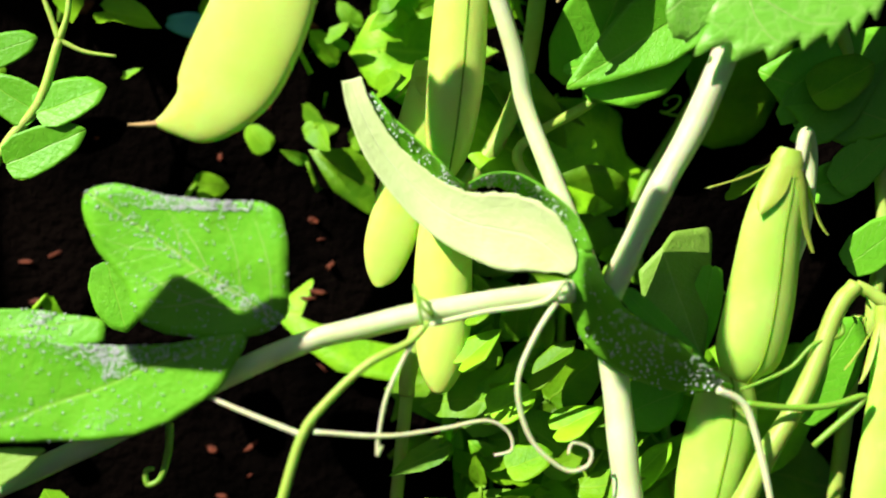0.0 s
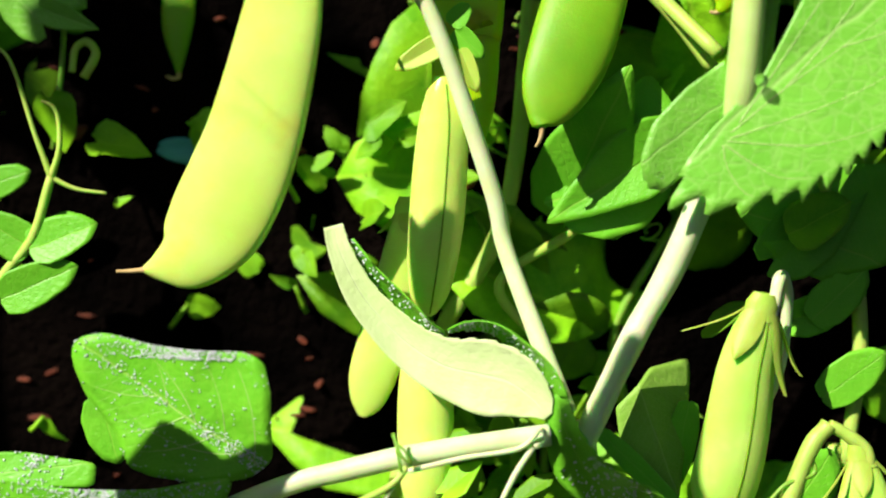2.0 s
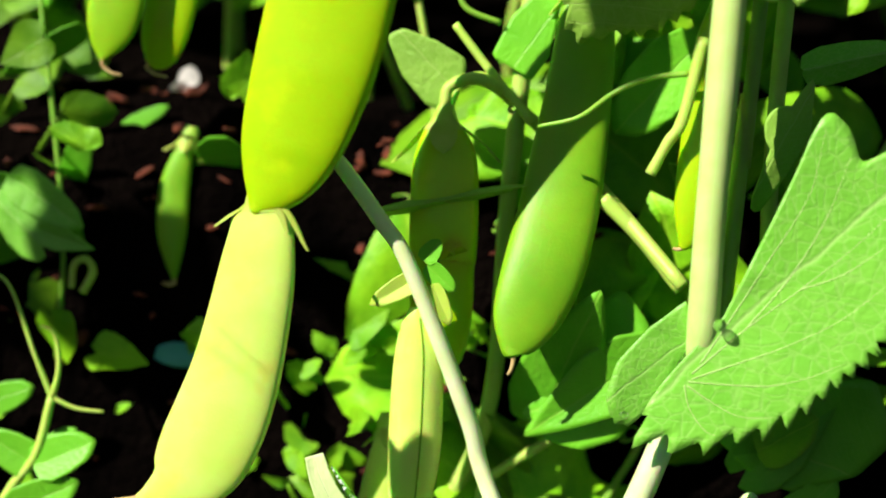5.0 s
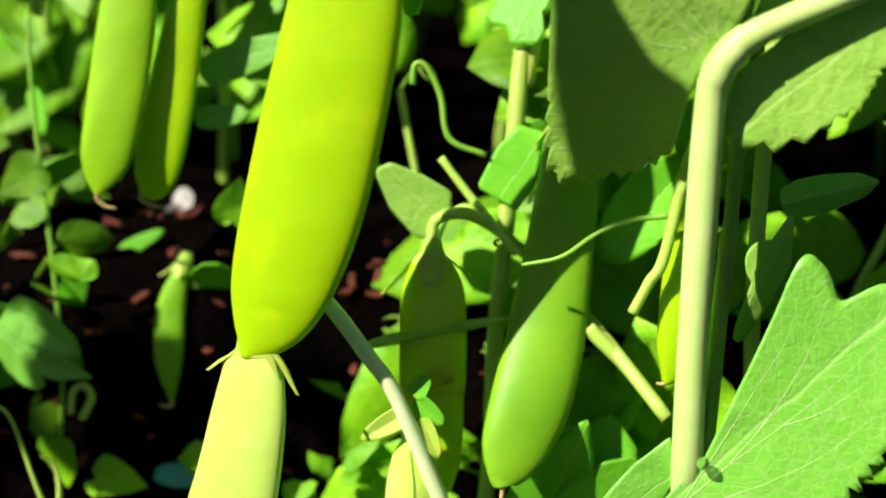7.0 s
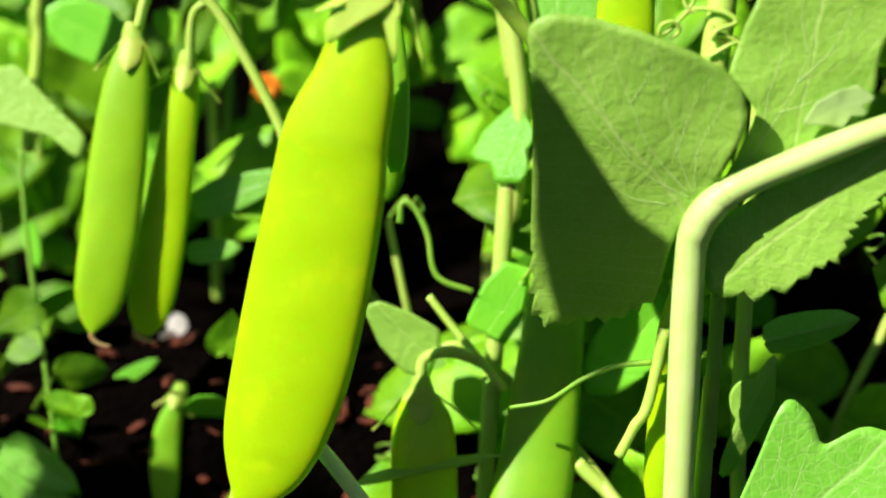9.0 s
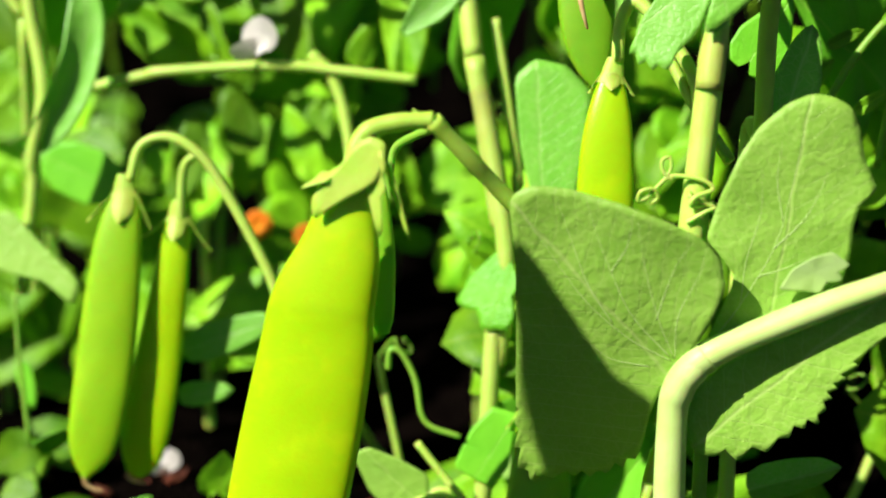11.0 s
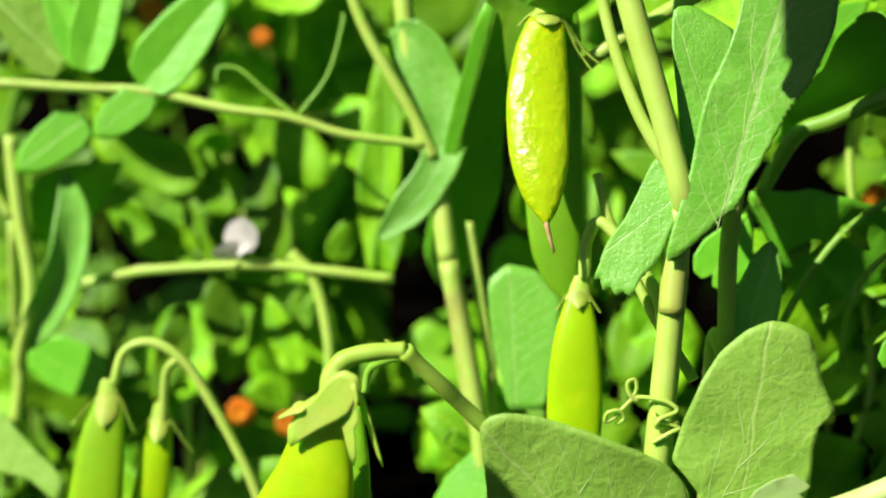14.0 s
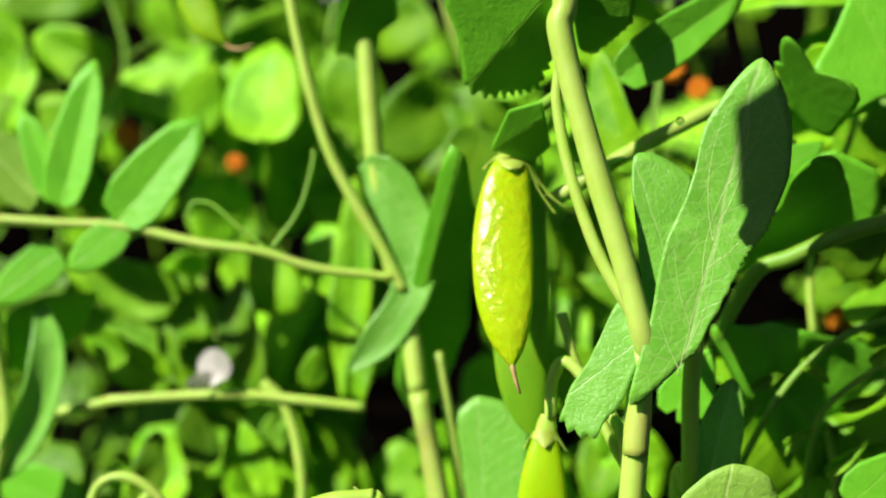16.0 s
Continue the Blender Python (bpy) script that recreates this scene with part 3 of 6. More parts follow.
# stalks beside the stem
tube("peduncle", front_plant, [(6.04, 26.29, 0.89), (6.09, 26.84, 2.89), (6.16, 27.54, 5.54), (6.18, 27.21, 4.11), (6.18, 27.78, 7.35), (6.15, 27.76, 7.65), (6.14, 27.82, 8.65)], 0.180, 0.144, material=STEM_GREEN)
tube("petiole", front_plant, [(5.89, 29.03, 17.67), (5.10, 29.49, 18.93), (4.46, 29.96, 20.58), (4.11, 30.32, 22.15), (4.13, 30.43, 23.00), (4.21, 30.51, 23.72)], 0.161, 0.099)
tube("petiole", front_plant, [(5.10, 27.36, 6.65), (4.85, 27.15, 5.01), (4.61, 27.13, 4.51), (4.32, 27.06, 3.83)], 0.131, 0.107, swell=0.1)
tube("tendril", front_plant, [(4.88, 27.28, 5.92), (4.09, 27.32, 5.75), (3.43, 27.33, 5.40), (2.77, 27.54, 4.80), (1.95, 27.73, 4.49)], 0.065, 0.042, material=STEM_GREEN)

# lower petiole with its leaf pair
tube("petiole", front_plant, [(2.64, 24.80, -6.33), (1.81, 24.68, -6.49), (1.04, 24.57, -6.65), (-0.38, 24.45, -7.04), (-1.46, 24.38, -7.42), (-2.27, 24.32, -7.70), (-3.18, 24.25, -8.15), (-4.04, 24.22, -8.68), (-5.13, 24.18, -9.37), (-6.22, 24.15, -10.11), (-7.32, 24.10, -10.78), (-8.43, 24.05, -11.46), (-9.90, 24.00, -12.35)], 0.225, 0.215, material=STEM_PALE)
leaf_a = leaf("leaflet", front_plant, [(0, 1.0), (12, 0.86), (32, 0.57), (73, 0.51), (102, 0.7), (113, 0.76), (131, 0.72), (174, 0.79), (189, 0.73), (212, 0.61), (259, 0.56), (278, 0.59), (307, 0.53), (335, 0.75), (351, 0.93)], (-4.82, 24.36, -6.51), (-7.14, 24.69, -5.30), (-3.52, 24.59, -4.21), fold=(0.05, 0.08), wave=0.03, seed=3)
feather(leaf_a, SHELLS[leaf_a.name][2], -0.7, pairs=5, lean=52, r0=0.016, lift=-0.005)
leaf_b = leaf("leaflet", front_plant, [(0, 1.00), (3, 0.78), (12, 0.48), (60, 0.25), (119, 0.42), (132, 0.76), (146, 1.10), (160, 1.37), (177, 1.14), (191, 0.73), (228, 0.39), (279, 0.38), (308, 0.47), (327, 0.60), (337, 0.73), (352, 0.88)], (-6.25, 23.66, -8.88), (-3.55, 24.00, -7.59), (-7.58, 24.14, -6.23), fold=(0.05, 0.12), wave=0.02, teeth=(70, 110, 4, 0.05), seed=4, around=140, rings=9)
leaf_c = leaf("leaflet", front_plant, [(0, 1.00), (18, 0.45), (106, 0.29), (151, 0.68), (168, 1.21), (186, 1.10), (192, 0.61), (310, 0.38), (339, 1.02)], (-7.75, 24.10, -8.00), (-6.47, 24.20, -7.75), (-8.02, 24.75, -6.90), wave=0.03, seed=5)
leaf("leaflet", front_plant, [(34, 0.55), (88, 0.47), (156, 0.49), (270, 0.51), (336, 0.63), (359, 1.01)], (-8.41, 23.34, -10.77), (-7.35, 23.61, -10.34), (-7.84, 23.02, -11.39), material=LEAF_GREY)

# curled stipules at the lowest node
blade("stipule", front_plant, [(-2.22, 25.98, -2.73), (-2.00, 25.81, -3.26), (-1.55, 25.64, -3.97), (-0.99, 25.50, -4.51), (-0.34, 25.37, -4.97), (0.38, 25.23, -5.25), (1.12, 25.10, -5.32), (1.75, 24.98, -5.41), (2.29, 24.90, -5.69), (2.57, 24.82, -5.95)], [0.41, 0.50, 0.66, 0.80, 0.97, 1.22, 1.52, 1.38, 0.82, 0.19], material=LEAF_CREAM, turn=-12, cup=0.2, seed=6, teeth=16, depth=0.07, cols=14)
leaf_d = blade("stipule", front_plant, [(-1.82, 26.00, -2.98), (-1.35, 25.88, -3.60), (-0.75, 25.75, -4.06), (-0.16, 25.62, -4.48), (0.28, 25.50, -4.64)], [0.18, 0.74, 0.95, 1.02, 0.40], turn=56, cup=0.1, seed=7)
leaf_e = blade("stipule", front_plant, [(0.38, 25.40, -4.55), (0.79, 25.37, -4.37), (1.30, 25.30, -4.35), (1.83, 25.15, -4.61), (2.32, 25.02, -4.99), (2.75, 24.90, -5.58)], [0.25, 0.54, 0.83, 1.01, 0.94, 0.83], turn=56, cup=0.1, seed=8)
leaf_f = blade("stipule", front_plant, [(2.69, 24.93, -5.48), (2.92, 24.64, -6.20), (3.32, 24.45, -6.82), (3.89, 24.35, -7.19), (4.54, 24.32, -7.44), (5.22, 24.34, -7.70), (5.98, 24.42, -7.88)], [0.43, 0.88, 1.41, 1.54, 1.37, 0.90, 0.13], turn=32, cup=0.2, teeth=14, depth=0.12, seed=9, cols=14)
leaf("stipule", front_plant, "leaflet", (3.77, 25.22, -6.37), (5.96, 24.84, -8.05), (3.43, 25.12, -6.80), material=LEAF)

# thin tendrils under the petiole
tube("tendril", front_plant, [(-0.17, 24.26, -7.12), (-0.48, 24.09, -7.51), (-1.25, 23.81, -7.97), (-1.98, 23.54, -8.77), (-2.37, 23.38, -9.45), (-2.62, 23.09, -10.71), (-2.74, 22.91, -11.47)], 0.071, 0.109, material=STEM)
tube("tendril", front_plant, [(-2.36, 23.39, -9.40), (-3.33, 23.53, -9.17), (-4.29, 23.75, -8.96)], 0.060, 0.044, material=STEM_PALE)
tube("tendril", front_plant, [(-2.14, 23.41, -9.32), (-0.78, 23.58, -9.32), (0.30, 23.88, -9.17), (1.18, 24.10, -8.98), (1.65, 24.14, -9.18), (1.75, 24.06, -9.52), (1.42, 24.03, -9.66)], 0.050, 0.028, material=STEM_PALE)
tube("tendril", front_plant, [(-0.29, 24.24, -7.25), (-0.56, 24.01, -7.84), (-0.81, 23.76, -8.55), (-0.89, 23.59, -9.31), (-0.87, 23.50, -9.69), (-0.80, 23.46, -9.48)], 0.055, 0.033, material=STEM_PALE)
tube("tendril", front_plant, [(2.31, 24.49, -6.51), (1.98, 24.27, -7.12), (1.72, 24.00, -7.88), (1.79, 23.85, -8.52), (2.14, 23.70, -9.19), (2.80, 23.60, -9.63), (3.23, 23.63, -9.51), (3.27, 23.78, -9.22), (2.92, 23.80, -9.14), (2.83, 23.67, -9.34)], 0.066, 0.024, material=STEM_PALE)
tube("tendril", front_plant, [(-0.13, 24.09, -7.13), (0.94, 24.25, -6.79), (2.03, 24.40, -6.52), (2.42, 24.42, -6.08), (2.54, 24.29, -6.26), (2.33, 24.26, -6.39)], 0.055, 0.050, material=STEM_PALE)
tube("tendril", front_plant, [(-0.51, 24.17, -6.39), (-0.33, 23.93, -6.70), (-0.09, 23.96, -6.91), (-0.23, 23.94, -6.64), (-0.40, 24.03, -6.62), (-0.26, 24.00, -7.12)], 0.038, 0.033, material=STEM_GREEN)
tube("tendril", front_plant, [(5.66, 24.26, -7.88), (6.25, 24.29, -8.16), (6.65, 24.09, -9.02), (6.97, 23.87, -9.97), (7.11, 23.75, -10.51)], 0.078, 0.067, material=STEM_PALE)
tube("tendril", front_plant, [(-5.10, 24.18, -9.77), (-5.07, 24.05, -10.32), (-5.16, 23.93, -10.83), (-5.40, 23.89, -11.00), (-5.48, 23.95, -10.75), (-5.32, 23.97, -10.68)], 0.079, 0.045, material=STEM_GREEN)

# lower peduncle and its two pods
tube("peduncle", front_plant, [(2.98, 25.22, -5.99), (2.23, 25.97, -4.64), (1.37, 26.70, -3.01), (0.96, 26.80, -1.80), (-0.50, 27.01, 1.37), (-1.21, 27.15, 2.33), (-2.31, 27.27, 3.62), (-3.20, 27.09, 4.36), (-3.51, 26.48, 3.60), (-3.55, 26.24, 2.95)], 0.213, 0.142, material=STEM_PALE)
pod(front_plant, [(-3.54, 26.11, 2.86), (-3.49, 26.07, 2.48), (-3.51, 26.01, 1.91), (-3.58, 25.94, 1.17), (-3.73, 25.86, 0.12), (-3.96, 25.81, -1.04), (-4.27, 25.76, -2.05), (-4.66, 25.73, -2.94), (-5.17, 25.64, -3.63), (-5.67, 25.60, -3.89), (-6.03, 25.59, -3.99)], [0.46, 1.16, 1.44, 1.64, 1.80, 1.95, 2.06, 1.98, 1.42, 0.61, 0.07], material=POD_PALE, thick=0.26, turn=10, lump=0.3, beak=0.5, sepals=[(10, 0.9, 0.3, 20), (40, 0.6, 0.06, 16), (170, 0.75, 0.3, 22), (210, 0.8, 0.1, 40), (300, 0.8, 0.1, 40)], label='ripe yellow-green pod with brown style')
pod(front_plant, [(-0.29, 27.19, 0.41), (-0.26, 27.16, 0.04), (-0.20, 27.10, -0.56), (-0.17, 26.99, -1.52), (-0.14, 26.84, -2.54), (-0.14, 26.70, -3.45), (-0.14, 26.57, -4.15), (-0.12, 26.51, -4.52), (-0.11, 26.49, -4.64)], [0.31, 0.71, 1.01, 1.12, 1.14, 1.04, 0.80, 0.41, 0.12], material=POD_PALE, thick=0.62, lump=0.1, beak=0, seam=75, sepals=0, label='pale pod turned edge-on, seam showing')
leaf("sepal", front_plant, "leaflet", (-0.28, 27.09, 1.16), (-1.33, 26.93, 0.46), (-0.63, 27.21, 1.66), material=CALYX, fold=0.15, label='spreading pointed sepal')
leaf("sepal", front_plant, "leaflet", (-0.14, 27.27, 1.35), (0.52, 27.15, 0.86), (-0.49, 27.17, 0.91), fold=0.2, label='spreading pointed sepal')
leaf("sepal", front_plant, "leaflet", (0.01, 27.09, 0.98), (0.46, 26.90, 0.16), (-0.44, 27.04, 0.74), material=CALYX, fold=0.2, label='spreading pointed sepal')
leaf("sepal", front_plant, "leaflet", (-0.22, 27.29, 1.46), (0.08, 27.40, 1.94), (0.27, 27.23, 1.17), fold=0.2, label='spreading pointed sepal')

# second node: clasping stipules
stipule_s = leaf("stipule", front_plant, [(4, 1.06), (27, 0.86), (56, 0.66), (89, 0.59), (107, 0.6), (129, 0.73), (142, 0.83), (154, 0.93), (162, 1.07), (172, 1.13), (177, 1.22), (180, 0.98), (185, 0.68), (186, 0.46), (236, 0.22), (297, 0.33), (316, 0.58), (323, 0.93), (334, 0.85), (344, 0.7), (351, 0.94)], (7.24, 26.26, 2.09), (9.81, 26.92, 4.77), (10.02, 25.54, -0.47), material=LEAF_BLUE, around=240, rings=10, fold=(0.04, 0.1), wave=0.012, seed=11, teeth=(59, 177, 14, 0.2))
leaf("stipule", front_plant, [(3, 0.98), (21, 0.74), (58, 0.41), (128, 0.42), (277, 0.07), (331, 0.49), (337, 1.05), (350, 1.09)], (5.37, 26.22, 0.60), (3.86, 25.90, -0.79), (4.10, 26.31, 2.11), material=LEAF_BLUE, teeth=(280, 350, 9, 0.06), around=140, seed=12, wave=0.02)
ribs(stipule_s, [[(-0.72, 0.04), (-0.35, 0.05), (0.01, 0.08), (0.41, 0.10), (0.89, 0.08)], [(-0.65, 0.03), (-0.30, -0.06), (0.01, -0.15), (0.37, -0.26), (0.66, -0.46)], [(-0.35, 0.05), (0.00, 0.00), (0.36, -0.11), (0.67, -0.27)], [(-0.74, 0.06), (-0.49, 0.16), (-0.23, 0.26), (0.08, 0.34), (0.42, 0.36)], [(-0.76, 0.06), (-0.61, 0.21), (-0.44, 0.36), (-0.25, 0.46), (-0.07, 0.52)], [(-0.78, 0.07), (-0.74, 0.22), (-0.68, 0.37), (-0.55, 0.49)], [(-0.79, 0.06), (-0.85, 0.16), (-0.87, 0.30), (-0.84, 0.37)], [(0.01, 0.08), (0.24, 0.17), (0.55, 0.21)]], r0=0.017, r1=0.006, lift=-0.004)

# upper peduncle and the big pod
tube("peduncle", front_plant, [(5.43, 27.60, 9.06), (3.25, 27.85, 11.32), (1.87, 27.60, 12.69), (1.15, 27.25, 13.50), (0.41, 27.00, 14.29)], 0.175, 0.17, material=CALYX, swell=0.12)
tube("peduncle", front_plant, [(0.44, 27.00, 14.30), (-0.14, 26.96, 14.25), (-0.62, 26.92, 14.15), (-0.91, 26.87, 13.97), (-1.05, 26.81, 13.66), (-1.06, 26.75, 13.31)], 0.165, 0.24, material=CALYX, swell=0.05)
tube("stub", front_plant, [(0.41, 27.00, 14.29), (0.19, 27.00, 14.38), (0.02, 27.00, 14.50)], 0.056, 0.022)
pod(front_plant, [(-0.95, 26.74, 13.63), (-1.04, 26.69, 13.14), (-1.25, 26.62, 12.33), (-1.40, 26.54, 11.49), (-1.71, 26.49, 10.46), (-1.86, 26.44, 9.44), (-2.19, 26.36, 7.61), (-2.55, 26.27, 5.80), (-2.91, 26.20, 4.39), (-3.18, 26.15, 3.55), (-3.42, 26.11, 3.00), (-3.60, 26.07, 2.68), (-3.68, 26.05, 2.51)], [0.28, 0.70, 1.26, 1.73, 2.17, 2.36, 2.52, 2.50, 2.23, 1.78, 1.11, 0.45, 0.10], beak=0.12, thick=0.27, lump=0.35, turn=11, seam=-20, sepals=[(60, 0.7, 0.05, 60), (250, 1.3, 0.1, 45)], label='large ripe flat yellow-green pod')

leaf("sepal", front_plant, [(6, 0.64), (24, 0.39), (81, 0.28), (117, 0.37), (151, 0.55), (176, 0.72), (197, 0.66), (220, 0.41), (284, 0.25), (327, 0.52), (341, 0.77), (360, 1.00)], (-1.04, 26.24, 13.30), (-1.85, 26.28, 12.32), (-0.07, 25.98, 12.50), material=CALYX, label='broad pale sepal that shades the pod', around=72, rings=4, fold=(0.04, 0.04))
leaf("sepal", front_plant, [(0, 1.00), (7, 0.70), (25, 0.22), (139, 0.39), (162, 0.70), (183, 0.45), (236, 0.21), (321, 0.26), (351, 0.61)], (-0.60, 26.20, 13.11), (-0.49, 26.10, 12.01), (0.38, 25.69, 13.25), material=CALYX, label='slim pointed sepal', around=72, rings=4, fold=(0.04, 0.04))
leaf("sepal", front_plant, [(0, 1.00), (15, 0.43), (111, 0.22), (154, 0.58), (174, 0.55), (226, 0.08), (350, 0.46)], (-0.29, 26.43, 12.95), (0.11, 26.30, 11.89), (0.34, 25.54, 13.30), material=CALYX, label='slim pointed sepal', around=72, rings=4, fold=(0.04, 0.04))
leaf("sepal", front_plant, [(46, 0.31), (163, 0.78), (193, 0.80), (326, 0.25), (359, 1.00)], (-1.64, 26.37, 13.23), (-2.12, 26.20, 12.98), (-1.37, 25.91, 13.02), material=CALYX, label='slim pointed sepal', around=72, rings=4, fold=(0.04, 0.04))

# third node: stipules seen from beneath
stipule_t = leaf("stipule", front_plant, [(0, 1.00), (7, 0.86), (24, 0.68), (63, 0.64), (98, 0.95), (110, 1.27), (115, 1.27), (118, 1.27), (120, 1.15), (124, 1.12), (131, 1.09), (136, 1.04), (140, 0.97), (147, 0.92), (156, 0.61), (168, 0.48), (180, 0.47), (193, 0.44), (219, 0.45), (239, 0.53), (253, 0.63), (266, 0.68), (280, 0.69), (298, 0.68), (320, 0.73), (341, 0.87), (352, 0.98)], (4.31, 26.97, 10.29), (1.95, 26.90, 12.85), (1.75, 27.28, 7.95), material=LEAF_GREY, fold=(-0.18, 0.05), wave=0.03, around=240, rings=12, seed=13, teeth=(96, 148, 10, 0.10))
stipule_r = leaf("stipule", front_plant, [(0, 1.00), (11, 0.91), (27, 0.77), (46, 0.64), (78, 0.56), (113, 0.65), (128, 0.59), (148, 0.60), (156, 0.92), (157, 1.38), (168, 1.11), (186, 0.81), (207, 0.71), (229, 0.67), (251, 0.56), (274, 0.50), (296, 0.58), (296, 0.72), (320, 0.75), (331, 0.86), (341, 0.99), (351, 1.01)], (7.52, 27.58, 12.42), (7.84, 27.90, 14.93), (4.99, 27.72, 12.73), material=LEAF_GREY, fold=(0.06, -0.05), wave=0.03, around=200, rings=10, seed=14)
leaf("stipule", front_plant, [(9, 0.78), (31, 0.39), (108, 0.28), (152, 0.60), (165, 0.73), (182, 0.79), (190, 0.73), (201, 0.61), (218, 0.50), (230, 0.38), (261, 0.34), (290, 0.27), (318, 0.32), (334, 0.44), (343, 0.57), (343, 0.84), (347, 1.01), (360, 1.00)], (7.78, 27.21, 9.40), (10.21, 27.27, 11.69), (5.51, 27.74, 11.80), material=LEAF_GREY, around=260, rings=9, seed=15, teeth=(192, 343, 11, 0.22), wave=0.012)
leaf("leaflet", front_plant, [(19, 0.75), (78, 0.31), (163, 0.72), (232, 0.37), (285, 0.78), (305, 0.71), (327, 0.66), (346, 0.77), (359, 1.07)], (4.23, 31.28, 4.75), (5.51, 31.15, 6.44), (5.75, 30.71, 3.78), teeth=(90, 180, 5, 0.06), seed=16)
ribs(stipule_t, [[(-0.36, -0.07), (-0.09, 0.03), (0.27, 0.07), (0.67, 0.03), (0.93, 0.00)], [(-0.33, -0.08), (-0.00, -0.08), (0.29, -0.16), (0.56, -0.26), (0.73, -0.34)], [(-0.34, -0.10), (-0.09, -0.19), (0.20, -0.33), (0.43, -0.47)], [(-0.36, -0.10), (-0.16, -0.28), (-0.04, -0.52), (0.04, -0.64)], [(0.03, 0.04), (0.32, -0.01), (0.59, -0.11), (0.82, -0.20)], [(-0.10, -0.17), (0.07, -0.43), (0.14, -0.62)], [(-0.31, 0.05), (-0.14, 0.20), (0.07, 0.24)], [(0.29, -0.16), (0.36, -0.34), (0.49, -0.48)]], r0=0.015, r1=0.005, lift=-0.004)
ribs(stipule_r, [[(-1.08, 0.42), (-0.72, 0.24), (-0.24, 0.07), (0.22, 0.02), (0.85, 0.01)], [(-0.72, 0.24), (-0.36, 0.26), (0.01, 0.22), (0.36, 0.27)], [(-0.24, 0.07), (0.07, -0.14), (0.45, -0.24)], [(-0.48, 0.15), (-0.35, -0.09), (-0.23, -0.24)], [(-0.01, 0.04), (0.29, 0.14), (0.60, 0.16)]], r0=0.015, r1=0.005, lift=-0.004)
tube("tendril", front_plant, [(6.09, 28.12, 12.59), (5.63, 27.77, 12.60), (5.67, 27.73, 12.78), (6.03, 27.85, 12.94), (5.78, 27.89, 13.12), (5.22, 27.99, 13.15), (4.94, 27.94, 12.94), (4.73, 27.88, 12.71), (4.56, 27.87, 12.65), (4.60, 27.83, 12.84), (4.83, 27.84, 12.90), (4.95, 27.89, 12.72), (4.80, 27.94, 12.56)], 0.053, 0.041)
tube("tendril", front_plant, [(5.22, 27.97, 13.08), (5.04, 28.00, 13.22), (5.00, 28.05, 13.44), (5.15, 28.07, 13.51), (5.18, 28.02, 13.28), (5.00, 27.95, 13.00)], 0.047, 0.035)
tube("tendril", front_plant, [(5.54, 27.77, 12.24), (5.92, 27.75, 12.50), (6.09, 27.85, 12.56), (5.62, 27.81, 12.76), (5.57, 27.92, 12.85)], 0.047, 0.047)

# folded, torn bit of the stipule, pale grey-green
leaf("wilted_petal", front_plant, [(0, 1.00), (24, 0.59), (80, 0.56), (121, 0.42), (140, 0.81), (160, 0.64), (166, 1.01), (204, 0.76), (248, 0.44), (322, 0.57)], (8.02, 27.14, 11.46), (7.37, 27.12, 11.10), (8.39, 27.07, 10.81), TORN_FLAP, fold=(0.05, 0.05), wave=0.03, seed=16, around=110)

# fourth node
stipule_u = leaf("stipule", front_plant, [(0, 1.00), (9, 0.79), (22, 0.56), (36, 0.33), (62, 0.23), (118, 0.28), (142, 0.40), (159, 0.61), (163, 0.73), (167, 1.03), (167, 1.15), (169, 1.17), (171, 1.08), (174, 0.98), (176, 0.87), (182, 0.73), (182, 0.82), (187, 0.63), (190, 0.54), (198, 0.42), (209, 0.32), (236, 0.23), (277, 0.26), (310, 0.38), (320, 0.47), (333, 0.60), (342, 0.73), (353, 0.87)], (7.52, 29.13, 19.74), (8.47, 29.99, 23.40), (3.77, 29.61, 20.60), material=LEAF_BLUE, fold=(0.08, 0.06), around=260, rings=10, wave=0.02, seed=21, teeth=(172, 300, 15, 0.09))
leaf("stipule", front_plant, [(0, 1.00), (14, 0.60), (75, 0.25), (150, 0.77), (159, 1.37), (166, 0.74), (207, 0.25), (293, 0.55), (306, 0.85), (330, 0.89), (346, 1.00)], (6.29, 29.90, 19.61), (5.80, 30.40, 21.14), (4.69, 29.55, 19.21), material=LEAF_BLUE, seed=22, wave=0.02)
leaf("stipule", front_plant, [(0, 1.00), (34, 1.42), (43, 1.17), (63, 0.52), (127, 0.32), (172, 0.71), (190, 1.21), (198, 1.29), (210, 1.31), (227, 1.28), (233, 0.93), (246, 0.82), (264, 0.66), (311, 0.54), (344, 0.79)], (5.20, 28.81, 16.69), (6.12, 28.90, 17.43), (4.49, 29.29, 17.52), material=LEAF_BLUE, around=200, seed=23, wave=0.02, teeth=(185, 240, 5, 0.12))
leaf("stipule", front_plant, [(0, 1.12), (27, 0.86), (66, 0.74), (89, 0.85), (133, 0.9), (162, 1.12), (192, 1.01), (244, 0.86), (290, 1.21), (305, 1.26), (323, 0.98)], (3.01, 31.01, 23.61), (2.11, 31.56, 22.58), (3.80, 31.73, 22.20), material=LEAF, fold=(-0.1, -0.2), teeth=(0, 120, 10, 0.2), around=160, seed=24)
leaf("stipule", front_plant, [(9, 1.14), (59, 0.93), (91, 1.22), (109, 1.13), (217, 0.47), (294, 1.09), (325, 1.74)], (4.77, 31.22, 24.12), (5.65, 31.30, 24.12), (4.94, 31.74, 23.37), material=LEAF, fold=(-0.1, -0.2), teeth=(0, 90, 6, 0.08), around=140, seed=25)
feather(stipule_u, SHELLS[stipule_u.name][2], -0.85, pairs=6, lean=30, r0=0.012, lift=-0.003)

